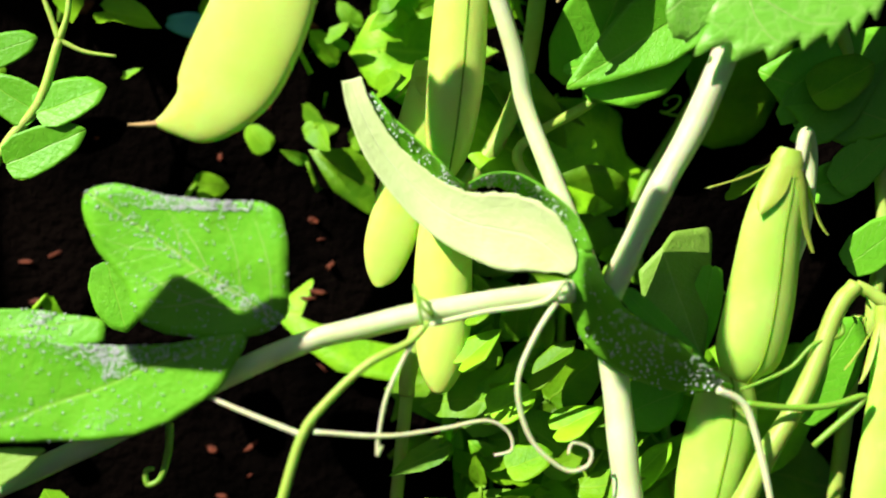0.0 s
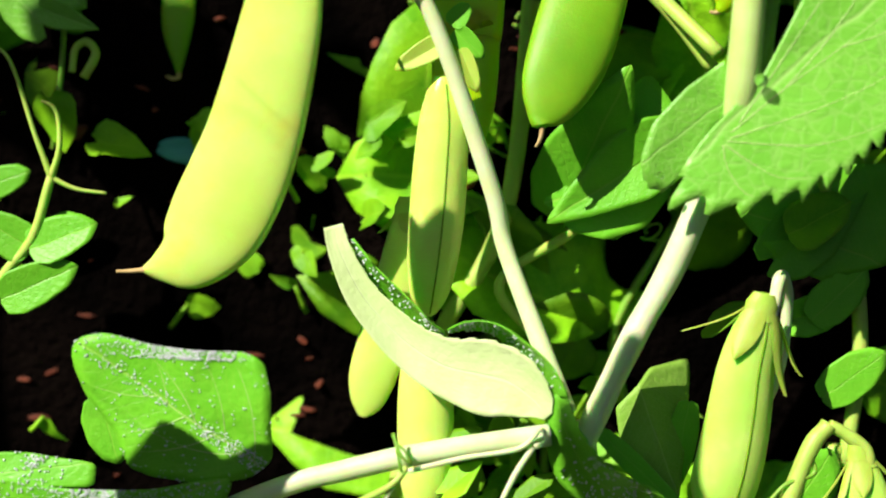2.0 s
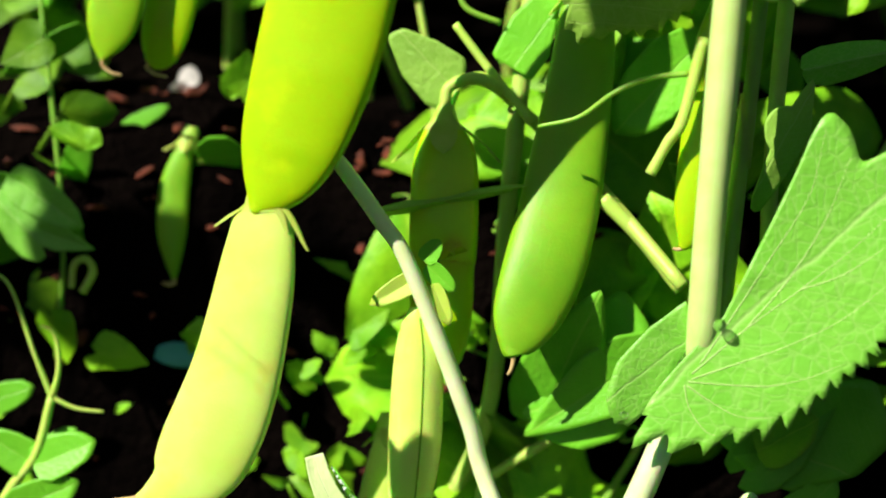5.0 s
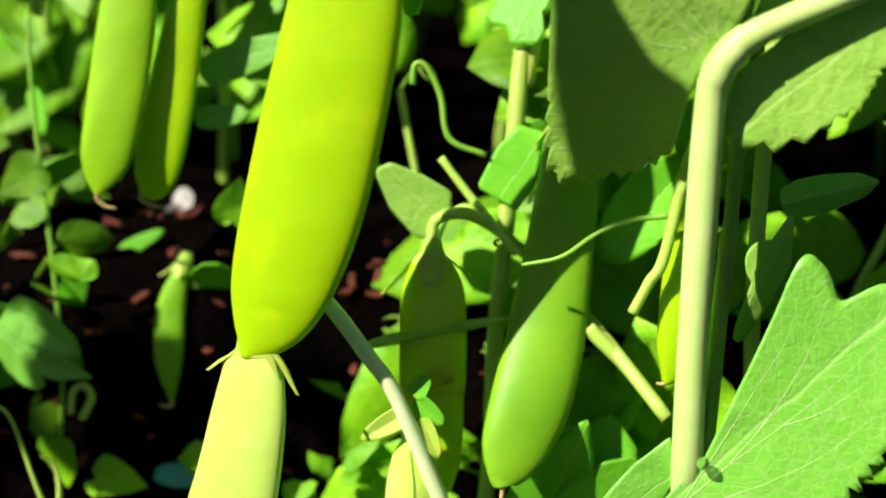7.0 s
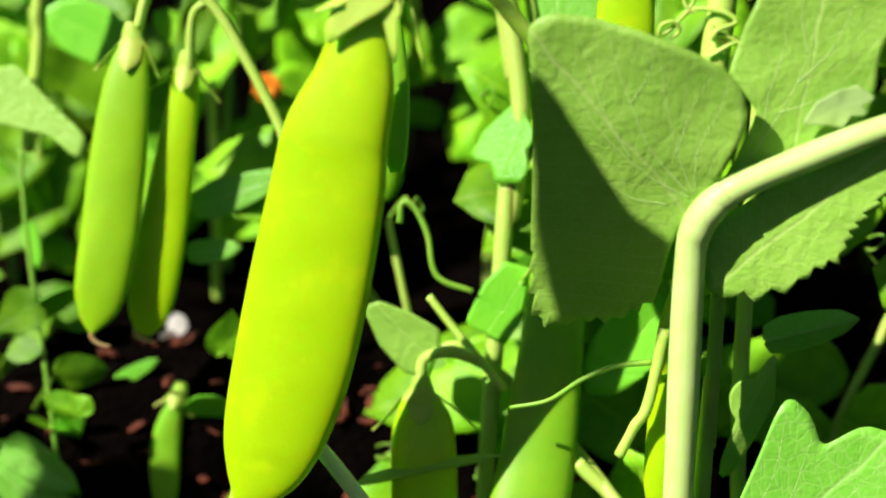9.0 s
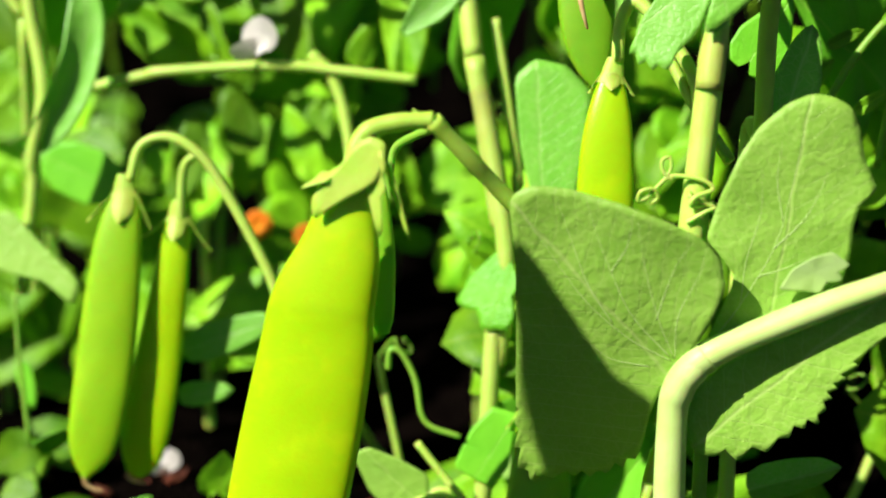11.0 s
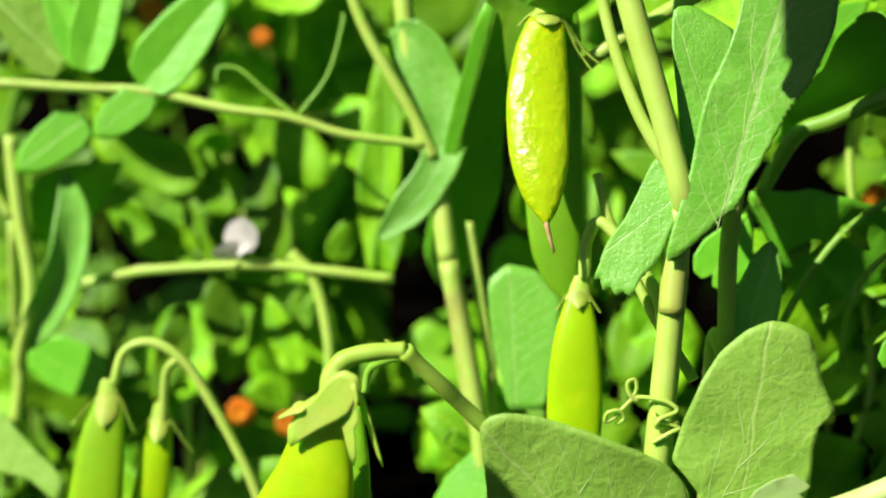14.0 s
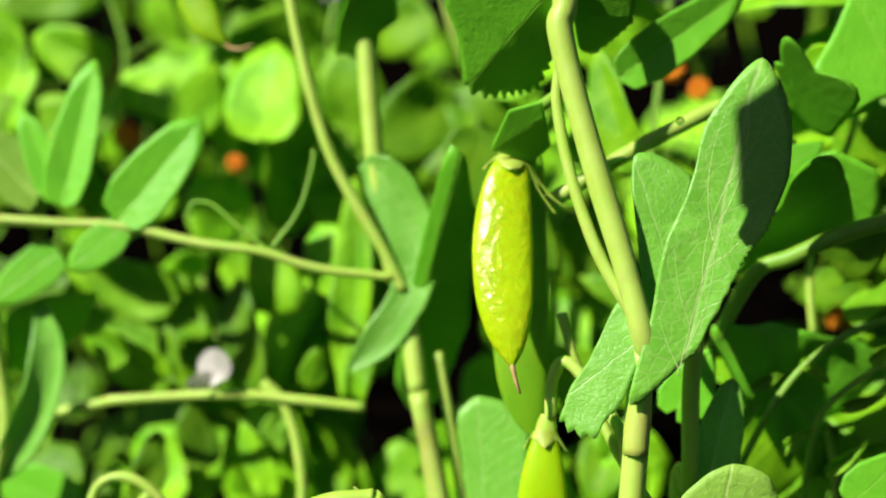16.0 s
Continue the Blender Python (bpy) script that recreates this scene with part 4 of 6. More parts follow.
# more pods on the front plant
pod(front_plant, [(2.77, 30.34, 7.15), (2.79, 30.17, 6.65), (2.81, 29.87, 5.82), (2.76, 29.46, 4.72), (2.67, 28.97, 3.56), (2.54, 28.41, 2.39), (2.31, 27.75, 1.23), (2.07, 27.36, 0.46), (1.93, 27.14, -0.01), (1.84, 26.99, -0.31), (1.85, 26.94, -0.42)], [0.79, 1.12, 1.33, 1.47, 1.62, 1.72, 1.73, 1.48, 1.06, 0.53, 0.16], material=POD_GREEN, thick=0.42, lump=0.15, sepals=[(90, 0.5, 0.05, 45), (190, 0.6, 0.2, 30), (0, 0.6, 0.2, 30)], beak=0.4, tail=(-0.2, 0, -1), label='plump green pod, upper part shaded by a leaf')
tube("peduncle", front_plant, [(2.62, 30.61, 7.91), (2.70, 30.66, 8.86), (3.58, 29.47, 9.76), (4.73, 28.00, 9.06)], 0.149, 0.161)
pod(front_plant, [(6.75, 25.98, -3.49), (6.69, 25.91, -4.01), (6.59, 25.79, -4.79), (6.57, 25.66, -5.70), (6.52, 25.52, -6.62), (6.44, 25.41, -7.38), (6.39, 25.35, -7.78), (6.42, 25.32, -8.00), (6.42, 25.31, -8.08)], [0.53, 0.95, 1.16, 1.31, 1.40, 1.36, 0.98, 0.44, 0.10], material=POD_MILKY, thick=0.55, lump=0.1, beak=0.2, seam=70, sepals=[(120, 1.15, 0.12, 42), (35, 1.75, 0.3, 26), (185, 0.9, 0.9, 16), (-5, 1.3, 0.55, 18), (270, 1.2, 0.1, 40)], label='pale pod with seam and large calyx')
pod(front_plant, [(5.99, 25.46, -7.77), (6.08, 25.41, -8.10), (6.11, 25.30, -8.76), (6.04, 25.17, -9.60), (5.95, 25.02, -10.58), (5.85, 24.90, -11.34), (5.84, 24.85, -11.66)], [0.45, 1.05, 1.37, 1.44, 1.27, 0.77, 0.19], material=POD_MILKY, thick=0.55, lump=0.1, beak=0, seam=80, sepals=0, label='pale hanging pod below the dark toothed leaf')
tube("peduncle", front_plant, [(6.85, 25.90, -4.19), (6.99, 26.02, -3.49), (7.05, 26.19, -2.93), (7.24, 26.52, -3.00), (7.47, 26.80, -3.69), (7.50, 26.73, -5.13), (7.01, 26.50, -6.87)], 0.140, 0.116, material=STEM_PALE)
pod(front_plant, [(3.14, 31.31, 21.04), (3.10, 31.19, 20.78), (2.99, 30.89, 20.08), (2.95, 30.48, 19.19), (2.98, 30.12, 18.44), (3.04, 29.84, 17.83), (3.11, 29.58, 17.26), (3.18, 29.42, 16.87), (3.21, 29.32, 16.62), (3.23, 29.28, 16.52)], [0.38, 0.78, 1.14, 1.32, 1.32, 1.22, 0.93, 0.56, 0.20, 0.06], material=POD_GLOSSY, thick=0.36, lump=0.3, beak=0.55, tail=(0.3, 0, -1), sepals=[(90, 0.5, 0.1, 50), (-15, 1.1, 0.8, 16), (10, 1.4, 0.5, 14), (190, 0.5, 0.1, 40)], label='glossy wrinkled yellow-green pod with pale style')
tube("peduncle", front_plant, [(3.23, 31.25, 20.87), (3.36, 31.30, 21.45), (3.67, 31.00, 22.04), (4.28, 30.67, 22.50)], 0.127, 0.140, material=STEM_GREEN)
leaf("leaflet", front_plant, [(24, 0.71), (79, 1.56), (80, 0.77), (120, 0.8), (206, 0.71), (290, 0.6), (356, 1.0)], (3.42, 30.64, 21.62), (2.66, 30.95, 21.08), (3.82, 31.21, 20.69), material=LEAF, fold=(-0.1, -0.1))
pod(front_plant, [(3.44, 31.98, 21.11), (3.46, 31.92, 20.74), (3.41, 31.66, 19.30), (3.37, 31.38, 17.74), (3.38, 31.19, 16.68), (3.46, 31.02, 15.68), (3.60, 30.90, 14.99), (3.68, 30.85, 14.65), (3.73, 30.82, 14.49)], [0.44, 0.73, 1.03, 1.21, 1.25, 1.11, 0.75, 0.36, 0.08], material=POD_GREEN, thick=0.3, sepals=0, beak=0, label='flat green pod hanging behind the glossy one')
pod(front_plant, [(4.00, 29.81, 15.01), (3.97, 29.74, 14.70), (3.95, 29.59, 14.07), (3.94, 29.44, 13.23), (3.95, 29.31, 12.32), (3.95, 29.15, 11.33), (3.95, 29.01, 10.63), (3.95, 28.96, 10.36)], [0.31, 0.58, 0.91, 1.13, 1.19, 1.05, 0.61, 0.15], thick=0.36, lump=0.2, sepals=[(90, 0.45, 0.05, 45), (200, 0.5, 0.1, 35), (0, 0.5, 0.1, 35)], beak=0.4, label='ripe yellow-green pod behind a leaf')
tube("peduncle", front_plant, [(4.08, 29.85, 15.18), (4.14, 30.14, 16.08), (4.53, 30.13, 16.40), (5.59, 29.49, 15.12), (5.83, 28.88, 14.02)], 0.138, 0.150)
tube("peduncle", front_plant, [(4.31, 30.72, 17.44), (4.67, 30.29, 16.32), (5.49, 29.49, 14.74), (6.45, 28.73, 13.34)], 0.112, 0.124)
pod(front_plant, [(5.50, 28.21, 7.33), (5.46, 28.00, 6.41), (5.45, 27.69, 5.01), (5.45, 27.45, 3.71), (5.38, 27.29, 2.96), (5.25, 27.18, 2.48), (5.15, 27.13, 2.28)], [0.46, 0.87, 1.02, 1.08, 0.91, 0.44, 0.12], thick=0.4, sepals=0, beak=0.2, label='young pale pod half hidden by the stem')

# pods and stalk between the plants
pod(front_plant, [(-0.12, 29.07, 4.25), (-0.11, 29.00, 3.93), (-0.04, 28.86, 3.35), (0.03, 28.62, 2.29), (0.08, 28.41, 1.26), (0.07, 28.39, 1.15), (0.14, 28.22, 0.21), (0.21, 28.05, -0.53), (0.30, 27.93, -1.04), (0.29, 27.88, -1.26)], [0.34, 0.92, 1.37, 1.49, 1.47, 1.43, 1.38, 1.19, 0.76, 0.23], thick=0.42, lump=0.15, beak=0, sepals=[(90, 0.8, 0.05, 45), (195, 1.0, 0.5, 22), (-10, 1.0, 0.5, 25), (270, 0.8, 0.1, 45)], label='ripe pod half in shade')
tube("peduncle", front_plant, [(-0.13, 29.09, 4.31), (-0.07, 29.23, 4.92), (0.72, 29.18, 5.11), (1.80, 30.09, 4.15), (3.44, 29.28, 2.90), (5.29, 27.20, 1.44)], 0.130, 0.156)
pod(front_plant, [(-0.80, 27.66, -2.64), (-0.78, 27.54, -3.16), (-0.88, 27.28, -4.39), (-1.04, 27.10, -5.41), (-1.20, 26.90, -6.27), (-1.26, 26.78, -6.82), (-1.29, 26.72, -7.09), (-1.28, 26.70, -7.18)], [0.43, 0.76, 0.99, 1.07, 1.02, 0.73, 0.36, 0.10], material=POD_PALE, thick=0.4, lump=0.15, beak=0, sepals=[(90, 0.5, 0.05, 45), (200, 0.6, 0.2, 30), (0, 0.6, 0.2, 30)], label='slim ripe pod hanging behind a curled leaf')
pod(front_plant, [(-0.12, 26.97, -5.20), (-0.07, 26.89, -5.55), (-0.01, 26.74, -6.21), (0.07, 26.53, -7.14), (0.16, 26.31, -8.08), (0.20, 26.16, -8.73), (0.22, 26.07, -9.11), (0.23, 26.05, -9.22)], [0.36, 0.93, 1.16, 1.21, 1.12, 0.84, 0.40, 0.09], material=POD_PALE, thick=0.6, lump=0.1, beak=0, sepals=[(90, 0.6, 0.05, 45), (200, 0.7, 0.2, 30), (0, 0.7, 0.2, 30)], label='pod with shaded upper end')
pod(front_plant, [(-0.70, 28.06, 12.71), (-0.68, 27.96, 12.30), (-0.64, 27.81, 11.54), (-0.63, 27.69, 10.72), (-0.62, 27.53, 10.03), (-0.59, 27.45, 9.68)], [0.12, 0.28, 0.45, 0.50, 0.45, 0.24], material=POD_GREEN, thick=0.5, sepals=0, beak=0, label='slim green pod behind the large one')
tube("peduncle", front_plant, [(-0.56, 28.12, 12.99), (-0.45, 28.15, 13.50), (-0.02, 27.88, 13.82), (0.38, 27.33, 14.07)], 0.081, 0.092, material=STEM_GREEN)

# left plant with two pods
left_plant = plant("pea_plant", (-1.42, 35.99, 2.48), "pea plant with two slender hanging pods")
tube("stem", left_plant, [(-1.42, 35.99, 2.48), (-2.42, 33.49, 5.63), (-3.42, 30.99, 8.79)], 0.121)
pod(left_plant, [(-7.36, 31.41, 11.73), (-7.36, 31.30, 11.29), (-7.46, 31.13, 10.54), (-7.55, 30.95, 9.65), (-7.65, 30.76, 8.63), (-7.78, 30.53, 7.40), (-7.94, 30.31, 6.21), (-8.06, 30.19, 5.51), (-8.16, 30.12, 5.06), (-8.20, 30.08, 4.83), (-8.21, 30.06, 4.71)], [0.33, 0.75, 1.07, 1.24, 1.34, 1.37, 1.30, 1.13, 0.70, 0.31, 0.08], material=POD_LIME, thick=0.3, lump=0.2, tail=(0.9, 0, -0.5), beak=0.5, sepals=[(90, 0.9, 0.05, 50), (190, 1.0, 0.3, 25), (0, 0.9, 0.2, 30), (270, 0.8, 0.05, 45)], label='slender green pod')
pod(left_plant, [(-6.13, 31.66, 11.09), (-6.15, 31.60, 10.75), (-6.25, 31.48, 10.00), (-6.41, 31.29, 8.80), (-6.59, 31.14, 7.66), (-6.77, 30.96, 6.54), (-6.93, 30.82, 5.60), (-7.06, 30.77, 5.04), (-7.20, 30.75, 4.74), (-7.32, 30.73, 4.61)], [0.32, 0.56, 0.76, 0.93, 1.09, 1.18, 1.14, 0.97, 0.66, 0.28], thick=0.3, lump=0.2, tail=(0.9, 0, -0.5), beak=0.5, sepals=[(90, 0.7, 0.15, 40), (190, 0.9, 0.6, 22), (0, 0.8, 0.5, 25), (270, 0.7, 0.1, 45)], label='slender yellow-green pod')
tube("peduncle", left_plant, [(-3.42, 30.99, 8.79), (-3.92, 31.18, 9.98), (-4.91, 31.48, 11.67), (-5.53, 31.59, 12.51), (-6.30, 31.68, 12.90), (-6.98, 31.63, 12.68), (-7.23, 31.44, 11.86)], 0.133, 0.120)
tube("peduncle", left_plant, [(-5.61, 31.64, 12.54), (-5.98, 31.68, 12.13), (-6.08, 31.62, 10.75)], 0.107, 0.120)
leaf("leaflet", left_plant, "leaflet", (-6.11, 31.83, 7.50), (-3.71, 32.04, 8.43), (-5.71, 31.60, 6.50), material=LEAF_BLUE)
leaf("leaflet", left_plant, "leaflet", (-6.22, 31.57, 6.39), (-4.86, 31.62, 6.59), (-6.12, 31.40, 5.65), material=LEAF_BLUE)

# far-left plant with small leaflets
side_plant = plant("pea_plant", (-11.00, 26.98, -18.12), "pea plant with small paired leaflets and tendrils")
tube("stem", side_plant, [(-11.00, 26.98, -18.12), (-10.50, 26.98, -11.85), (-10.00, 26.98, -5.58)], 0.145)
tube("stem", side_plant, [(-9.98, 26.92, -5.82), (-9.47, 27.14, -4.88), (-8.92, 27.24, -4.04), (-8.64, 27.55, -2.71)], 0.133, 0.096)
tube("tendril", side_plant, [(-8.64, 27.55, -2.73), (-8.87, 27.65, -2.26), (-9.10, 27.76, -1.81), (-9.81, 28.18, -0.36), (-10.39, 28.34, -0.06)], 0.072, 0.036)
tube("tendril", side_plant, [(-8.64, 27.55, -2.73), (-8.52, 27.69, -2.11), (-8.59, 27.83, -1.52), (-8.74, 27.89, -1.22), (-9.01, 27.92, -1.13)], 0.075, 0.037)
tube("tendril", side_plant, [(-8.64, 27.55, -2.73), (-8.07, 27.50, -2.91), (-7.40, 27.50, -2.94)], 0.060, 0.036)
leaf("leaflet", side_plant, "leaflet", (-8.89, 27.11, -4.26), (-7.49, 27.27, -3.55), (-8.25, 26.54, -5.21), fold=0.15)
leaf("leaflet", side_plant, "leaflet", (-8.96, 27.46, -4.25), (-8.09, 27.63, -3.48), (-8.46, 27.33, -4.79))
leaf("leaflet", side_plant, "leaflet", (-9.38, 26.77, -5.36), (-7.79, 26.97, -4.47), (-8.77, 26.53, -6.40), fold=0.15)
leaf("leaflet", side_plant, "leaflet", (-8.96, 27.19, -4.28), (-10.17, 27.32, -3.70), (-8.44, 27.43, -3.25), fold=0.1)
leaf("leaflet", side_plant, "leaflet", (-10.44, 28.03, -3.30), (-9.29, 28.15, -2.76), (-10.05, 27.84, -4.09))
leaf("leaflet", side_plant, "broad", (-7.00, 26.09, -7.17), (-6.44, 25.78, -8.51), (-7.89, 26.00, -7.52))

# stem and stipules of the middle plant
middle_plant = plant("pea_plant", (-0.48, 26.59, -19.87), "pea plant with slim pale stems behind the pods")
tube("stem", middle_plant, [(-0.48, 26.59, -19.87), (-0.48, 26.59, -14.69), (-0.48, 26.59, -9.52)], 0.148)
tube("stem", middle_plant, [(-0.48, 26.59, -9.52), (-0.46, 26.76, -8.79), (-0.01, 27.85, -5.93), (1.35, 28.61, -2.65), (1.41, 29.73, 2.56), (1.52, 30.65, 6.54), (1.57, 31.28, 8.54), (1.68, 31.12, 7.85), (1.77, 31.90, 10.45), (1.00, 32.91, 14.08), (1.58, 32.21, 11.05), (1.45, 32.46, 12.12), (0.82, 33.09, 14.84)], 0.186, 0.253)
tube("stem", middle_plant, [(0.82, 33.09, 14.84), (0.47, 33.78, 16.72), (-0.25, 34.41, 19.08), (-0.71, 35.21, 22.92), (-0.91, 35.74, 25.18)], 0.260, 0.245)
tube("stem", middle_plant, [(1.26, 33.81, 15.70), (1.63, 33.31, 13.91), (2.01, 32.75, 11.88), (1.94, 32.67, 11.90), (2.43, 31.94, 8.76)], 0.130, 0.130)
tube("stem", middle_plant, [(0.41, 33.66, 17.32), (-0.18, 33.75, 18.45), (-1.50, 34.09, 20.68), (-2.27, 34.55, 23.06), (-2.66, 34.93, 24.72), (-2.88, 35.23, 26.01)], 0.155, 0.141)
blade("stipule", middle_plant, [(-0.70, 34.50, 20.52), (-0.16, 34.27, 20.04), (0.37, 34.03, 19.14), (0.65, 33.74, 18.25), (0.66, 33.54, 17.56), (0.33, 33.43, 16.82), (-0.23, 33.31, 16.06), (-0.94, 33.20, 15.34)], [0.45, 1.26, 1.36, 1.15, 1.06, 0.97, 0.91, 0.21], material=LEAF_BLUE, turn=8, cup=0.25, teeth=9, depth=0.1, seed=31)
leaf("stipule", middle_plant, [(5, 0.94), (34, 0.67), (107, 0.71), (147, 1.05), (166, 1.06), (187, 0.81), (202, 0.39), (309, 0.24), (344, 0.62), (350, 1.0)], (0.99, 33.44, 17.52), (1.96, 31.84, 21.16), (2.83, 33.88, 16.75), fold=(-0.1, -0.2), material=LEAF, seed=32)
leaf("stipule", middle_plant, [(1, 1.08), (52, 0.75), (98, 0.58), (202, 0.58), (220, 1.04), (265, 0.83), (311, 0.88)], (1.53, 30.11, 5.73), (2.17, 30.35, 6.78), (1.93, 29.88, 4.75), seed=33)
leaf("leaflet", middle_plant, [(6, 0.89), (97, 0.36), (151, 1.03), (170, 1.2), (197, 1.22), (221, 0.84), (301, 0.59), (350, 1.21)], (-0.69, 29.69, 5.42), (-1.37, 29.82, 6.00), (-0.10, 29.71, 6.64), material=LEAF_GREY, seed=34)
leaf("stipule", middle_plant, [(29, 0.9), (48, 0.69), (159, 0.31), (214, 0.71), (288, 0.91), (314, 1.29), (334, 0.85), (352, 1.02)], (1.81, 31.39, 9.75), (1.39, 30.96, 8.67), (2.70, 30.95, 9.37), seed=35, teeth=(300, 359, 4, 0.06))
tube("tendril", middle_plant, [(1.02, 29.61, 5.06), (0.50, 29.63, 5.15), (0.13, 29.57, 4.91), (-0.09, 29.44, 4.32), (-0.52, 29.34, 3.92)], 0.090, 0.065)
tube("tendril", middle_plant, [(-0.09, 29.87, 6.21), (0.61, 29.61, 5.46), (1.79, 29.17, 4.28)], 0.090, 0.103)
tube("tendril", middle_plant, [(-0.88, 30.57, 7.72), (-0.85, 30.67, 8.16), (-0.58, 30.66, 8.12), (-0.22, 30.52, 7.51), (0.05, 30.22, 6.60), (0.91, 30.15, 6.28)], 0.078, 0.065, material=STEM_GREEN)
leaf("leaflet", middle_plant, "leaflet", (-1.32, 28.08, 2.23), (1.90, 28.28, 3.09), (-1.23, 28.00, 1.88), material=LEAF_GREY, fold=-0.3)
leaf("leaflet", middle_plant, [(0, 1.01), (20, 1.01), (43, 0.88), (86, 0.5), (155, 0.78), (188, 0.75), (266, 0.22), (343, 0.82)], (2.49, 32.29, 12.89), (2.29, 32.75, 14.87), (4.66, 32.27, 12.83), material=LEAF_BLUE, seed=36)

# second stem behind the front plant
rear_plant = plant("pea_plant", (9.59, 27.05, -17.78), "pea plant with pale stems and broad leaves behind")
tube("stem", rear_plant, [(9.59, 27.05, -17.78), (9.34, 27.05, -12.29), (9.09, 27.05, -6.79)], 0.171)
tube("stem", rear_plant, [(6.52, 24.38, -10.38), (6.97, 24.65, -9.21), (7.60, 25.04, -7.94), (8.09, 25.49, -6.34), (8.46, 25.70, -5.81)], 0.230, 0.172, swell=0.1)
tube("stem", rear_plant, [(6.52, 24.38, -10.38), (6.08, 24.22, -12.24), (5.84, 24.07, -14.77)], 0.231, 0.231)
tube("peduncle", rear_plant, [(8.46, 25.70, -5.81), (8.89, 25.66, -5.99), (9.33, 25.58, -6.34), (9.37, 25.37, -7.25)], 0.127, 0.162)
pod(rear_plant, [(9.16, 25.58, -6.36), (9.30, 25.48, -6.80), (9.54, 25.26, -7.74), (9.57, 25.05, -8.64), (9.48, 24.77, -9.84), (9.44, 24.56, -10.75), (9.43, 24.38, -11.49)], [0.34, 0.75, 1.16, 1.30, 1.30, 1.13, 0.59], material=POD_MILKY, thick=0.45, lump=0.15, beak=0, sepals=[(100, 0.8, 0.1, 40), (190, 1.0, 0.5, 20), (150, 1.3, 0.35, 18), (0, 0.9, 0.3, 30)], label='pale green pod at the edge of the bed')
tube("tendril", rear_plant, [(8.41, 25.69, -5.87), (8.08, 25.51, -6.28), (8.23, 25.31, -6.75), (7.65, 25.16, -7.01), (7.25, 25.05, -7.50), (6.71, 24.97, -7.83), (6.27, 24.92, -8.05)], 0.057, 0.034, material=STEM_GREEN)
tube("tendril", rear_plant, [(6.31, 24.46, -8.18), (7.24, 24.54, -8.19), (8.05, 24.65, -8.09), (8.74, 24.78, -7.90), (7.84, 24.62, -8.98)], 0.068, 0.068, material=STEM_GREEN)
tube("stem", rear_plant, [(9.38, 26.94, -7.24), (9.24, 27.77, -3.66), (7.19, 28.30, 1.68), (7.05, 30.53, 12.84), (7.24, 30.04, 13.72), (7.21, 30.06, 16.07), (7.33, 30.06, 17.61)], 0.166, 0.205)
leaf("leaflet", rear_plant, [(1, 0.33), (9, 0.96), (38, 0.74), (60, 0.53), (86, 0.28), (266, 0.06), (340, 1.1), (340, 0.78), (349, 1.18)], (2.34, 28.27, -2.26), (5.03, 28.51, -1.20), (3.48, 27.36, -4.29), seed=41)
leaf("leaflet", rear_plant, [(0, 1.00), (36, 1.02), (91, 0.89), (133, 0.89), (173, 0.92), (198, 1.27), (220, 2.05), (242, 2.47), (256, 1.81), (279, 1.22), (319, 0.97)], (3.56, 28.54, -2.03), (2.47, 28.70, -2.38), (3.84, 28.16, -3.09), fold=(0.1, 0.1), wave=0.03, seed=47)
leaf("leaflet", rear_plant, [(0, 1.00), (16, 0.73), (57, 0.49), (119, 0.51), (180, 0.93), (206, 1.34), (240, 1.36), (266, 0.94), (312, 0.77)], (8.00, 27.69, -2.31), (6.21, 27.70, -1.81), (7.52, 27.26, -4.05), fold=(0.05, 0.1), wave=0.04, seed=48, teeth=(20, 160, 9, 0.05), around=140)
leaf("leaflet", rear_plant, "heart", (2.66, 28.45, -2.20), (3.65, 27.81, 1.07), (4.66, 28.55, -2.94))
leaf("leaflet", rear_plant, [(22, 1.08), (55, 0.85), (75, 0.54), (117, 0.12), (249, 0.3), (267, 0.71), (323, 0.51), (350, 0.94)], (7.54, 27.98, -2.73), (9.80, 28.40, -0.93), (8.93, 27.68, -4.04), seed=42)
leaf("leaflet", rear_plant, "broad", (8.23, 27.34, -4.02), (9.25, 27.61, -2.83), (8.90, 27.21, -4.57))
leaf("leaflet", rear_plant, "broad", (8.66, 26.96, -5.65), (9.88, 27.21, -4.56), (9.26, 26.81, -6.29))
leaf("leaflet", rear_plant, "broad", (4.21, 25.82, -9.10), (5.35, 25.95, -8.51), (4.71, 25.60, -10.02))
leaf("leaflet", rear_plant, "broad", (7.82, 26.06, -8.78), (8.92, 26.55, -6.67), (8.98, 25.93, -9.36))
leaf("leaflet", rear_plant, "broad", (5.64, 26.36, -5.98), (5.49, 25.93, -7.86), (5.04, 26.37, -5.94))
leaf("leaflet", rear_plant, [(76, 0.64), (118, 1.28), (156, 0.78), (224, 0.58), (282, 0.55), (331, 0.69), (359, 0.93)], (4.92, 25.91, -6.43), (5.66, 25.47, -7.94), (6.13, 26.45, -5.95), material=LEAF_GREY, fold=-0.3, seed=43)
tube("stem", rear_plant, [(3.00, 28.83, -1.72), (3.00, 28.57, -2.83), (1.36, 27.83, -4.14), (2.61, 27.20, -5.37)], 0.113, 0.113)
tube("stem", rear_plant, [(3.49, 28.74, 2.81), (4.42, 28.47, 2.04), (5.38, 28.15, 1.03)], 0.178, 0.153)
leaf("leaflet", rear_plant, [(64, 0.46), (146, 0.72), (169, 1.49), (179, 1.47), (195, 0.42), (342, 0.49), (356, 1.04)], (7.20, 28.30, 4.70), (7.66, 28.39, 5.84), (8.27, 28.51, 4.07), material=LEAF_GREY, fold=-0.2, seed=44)
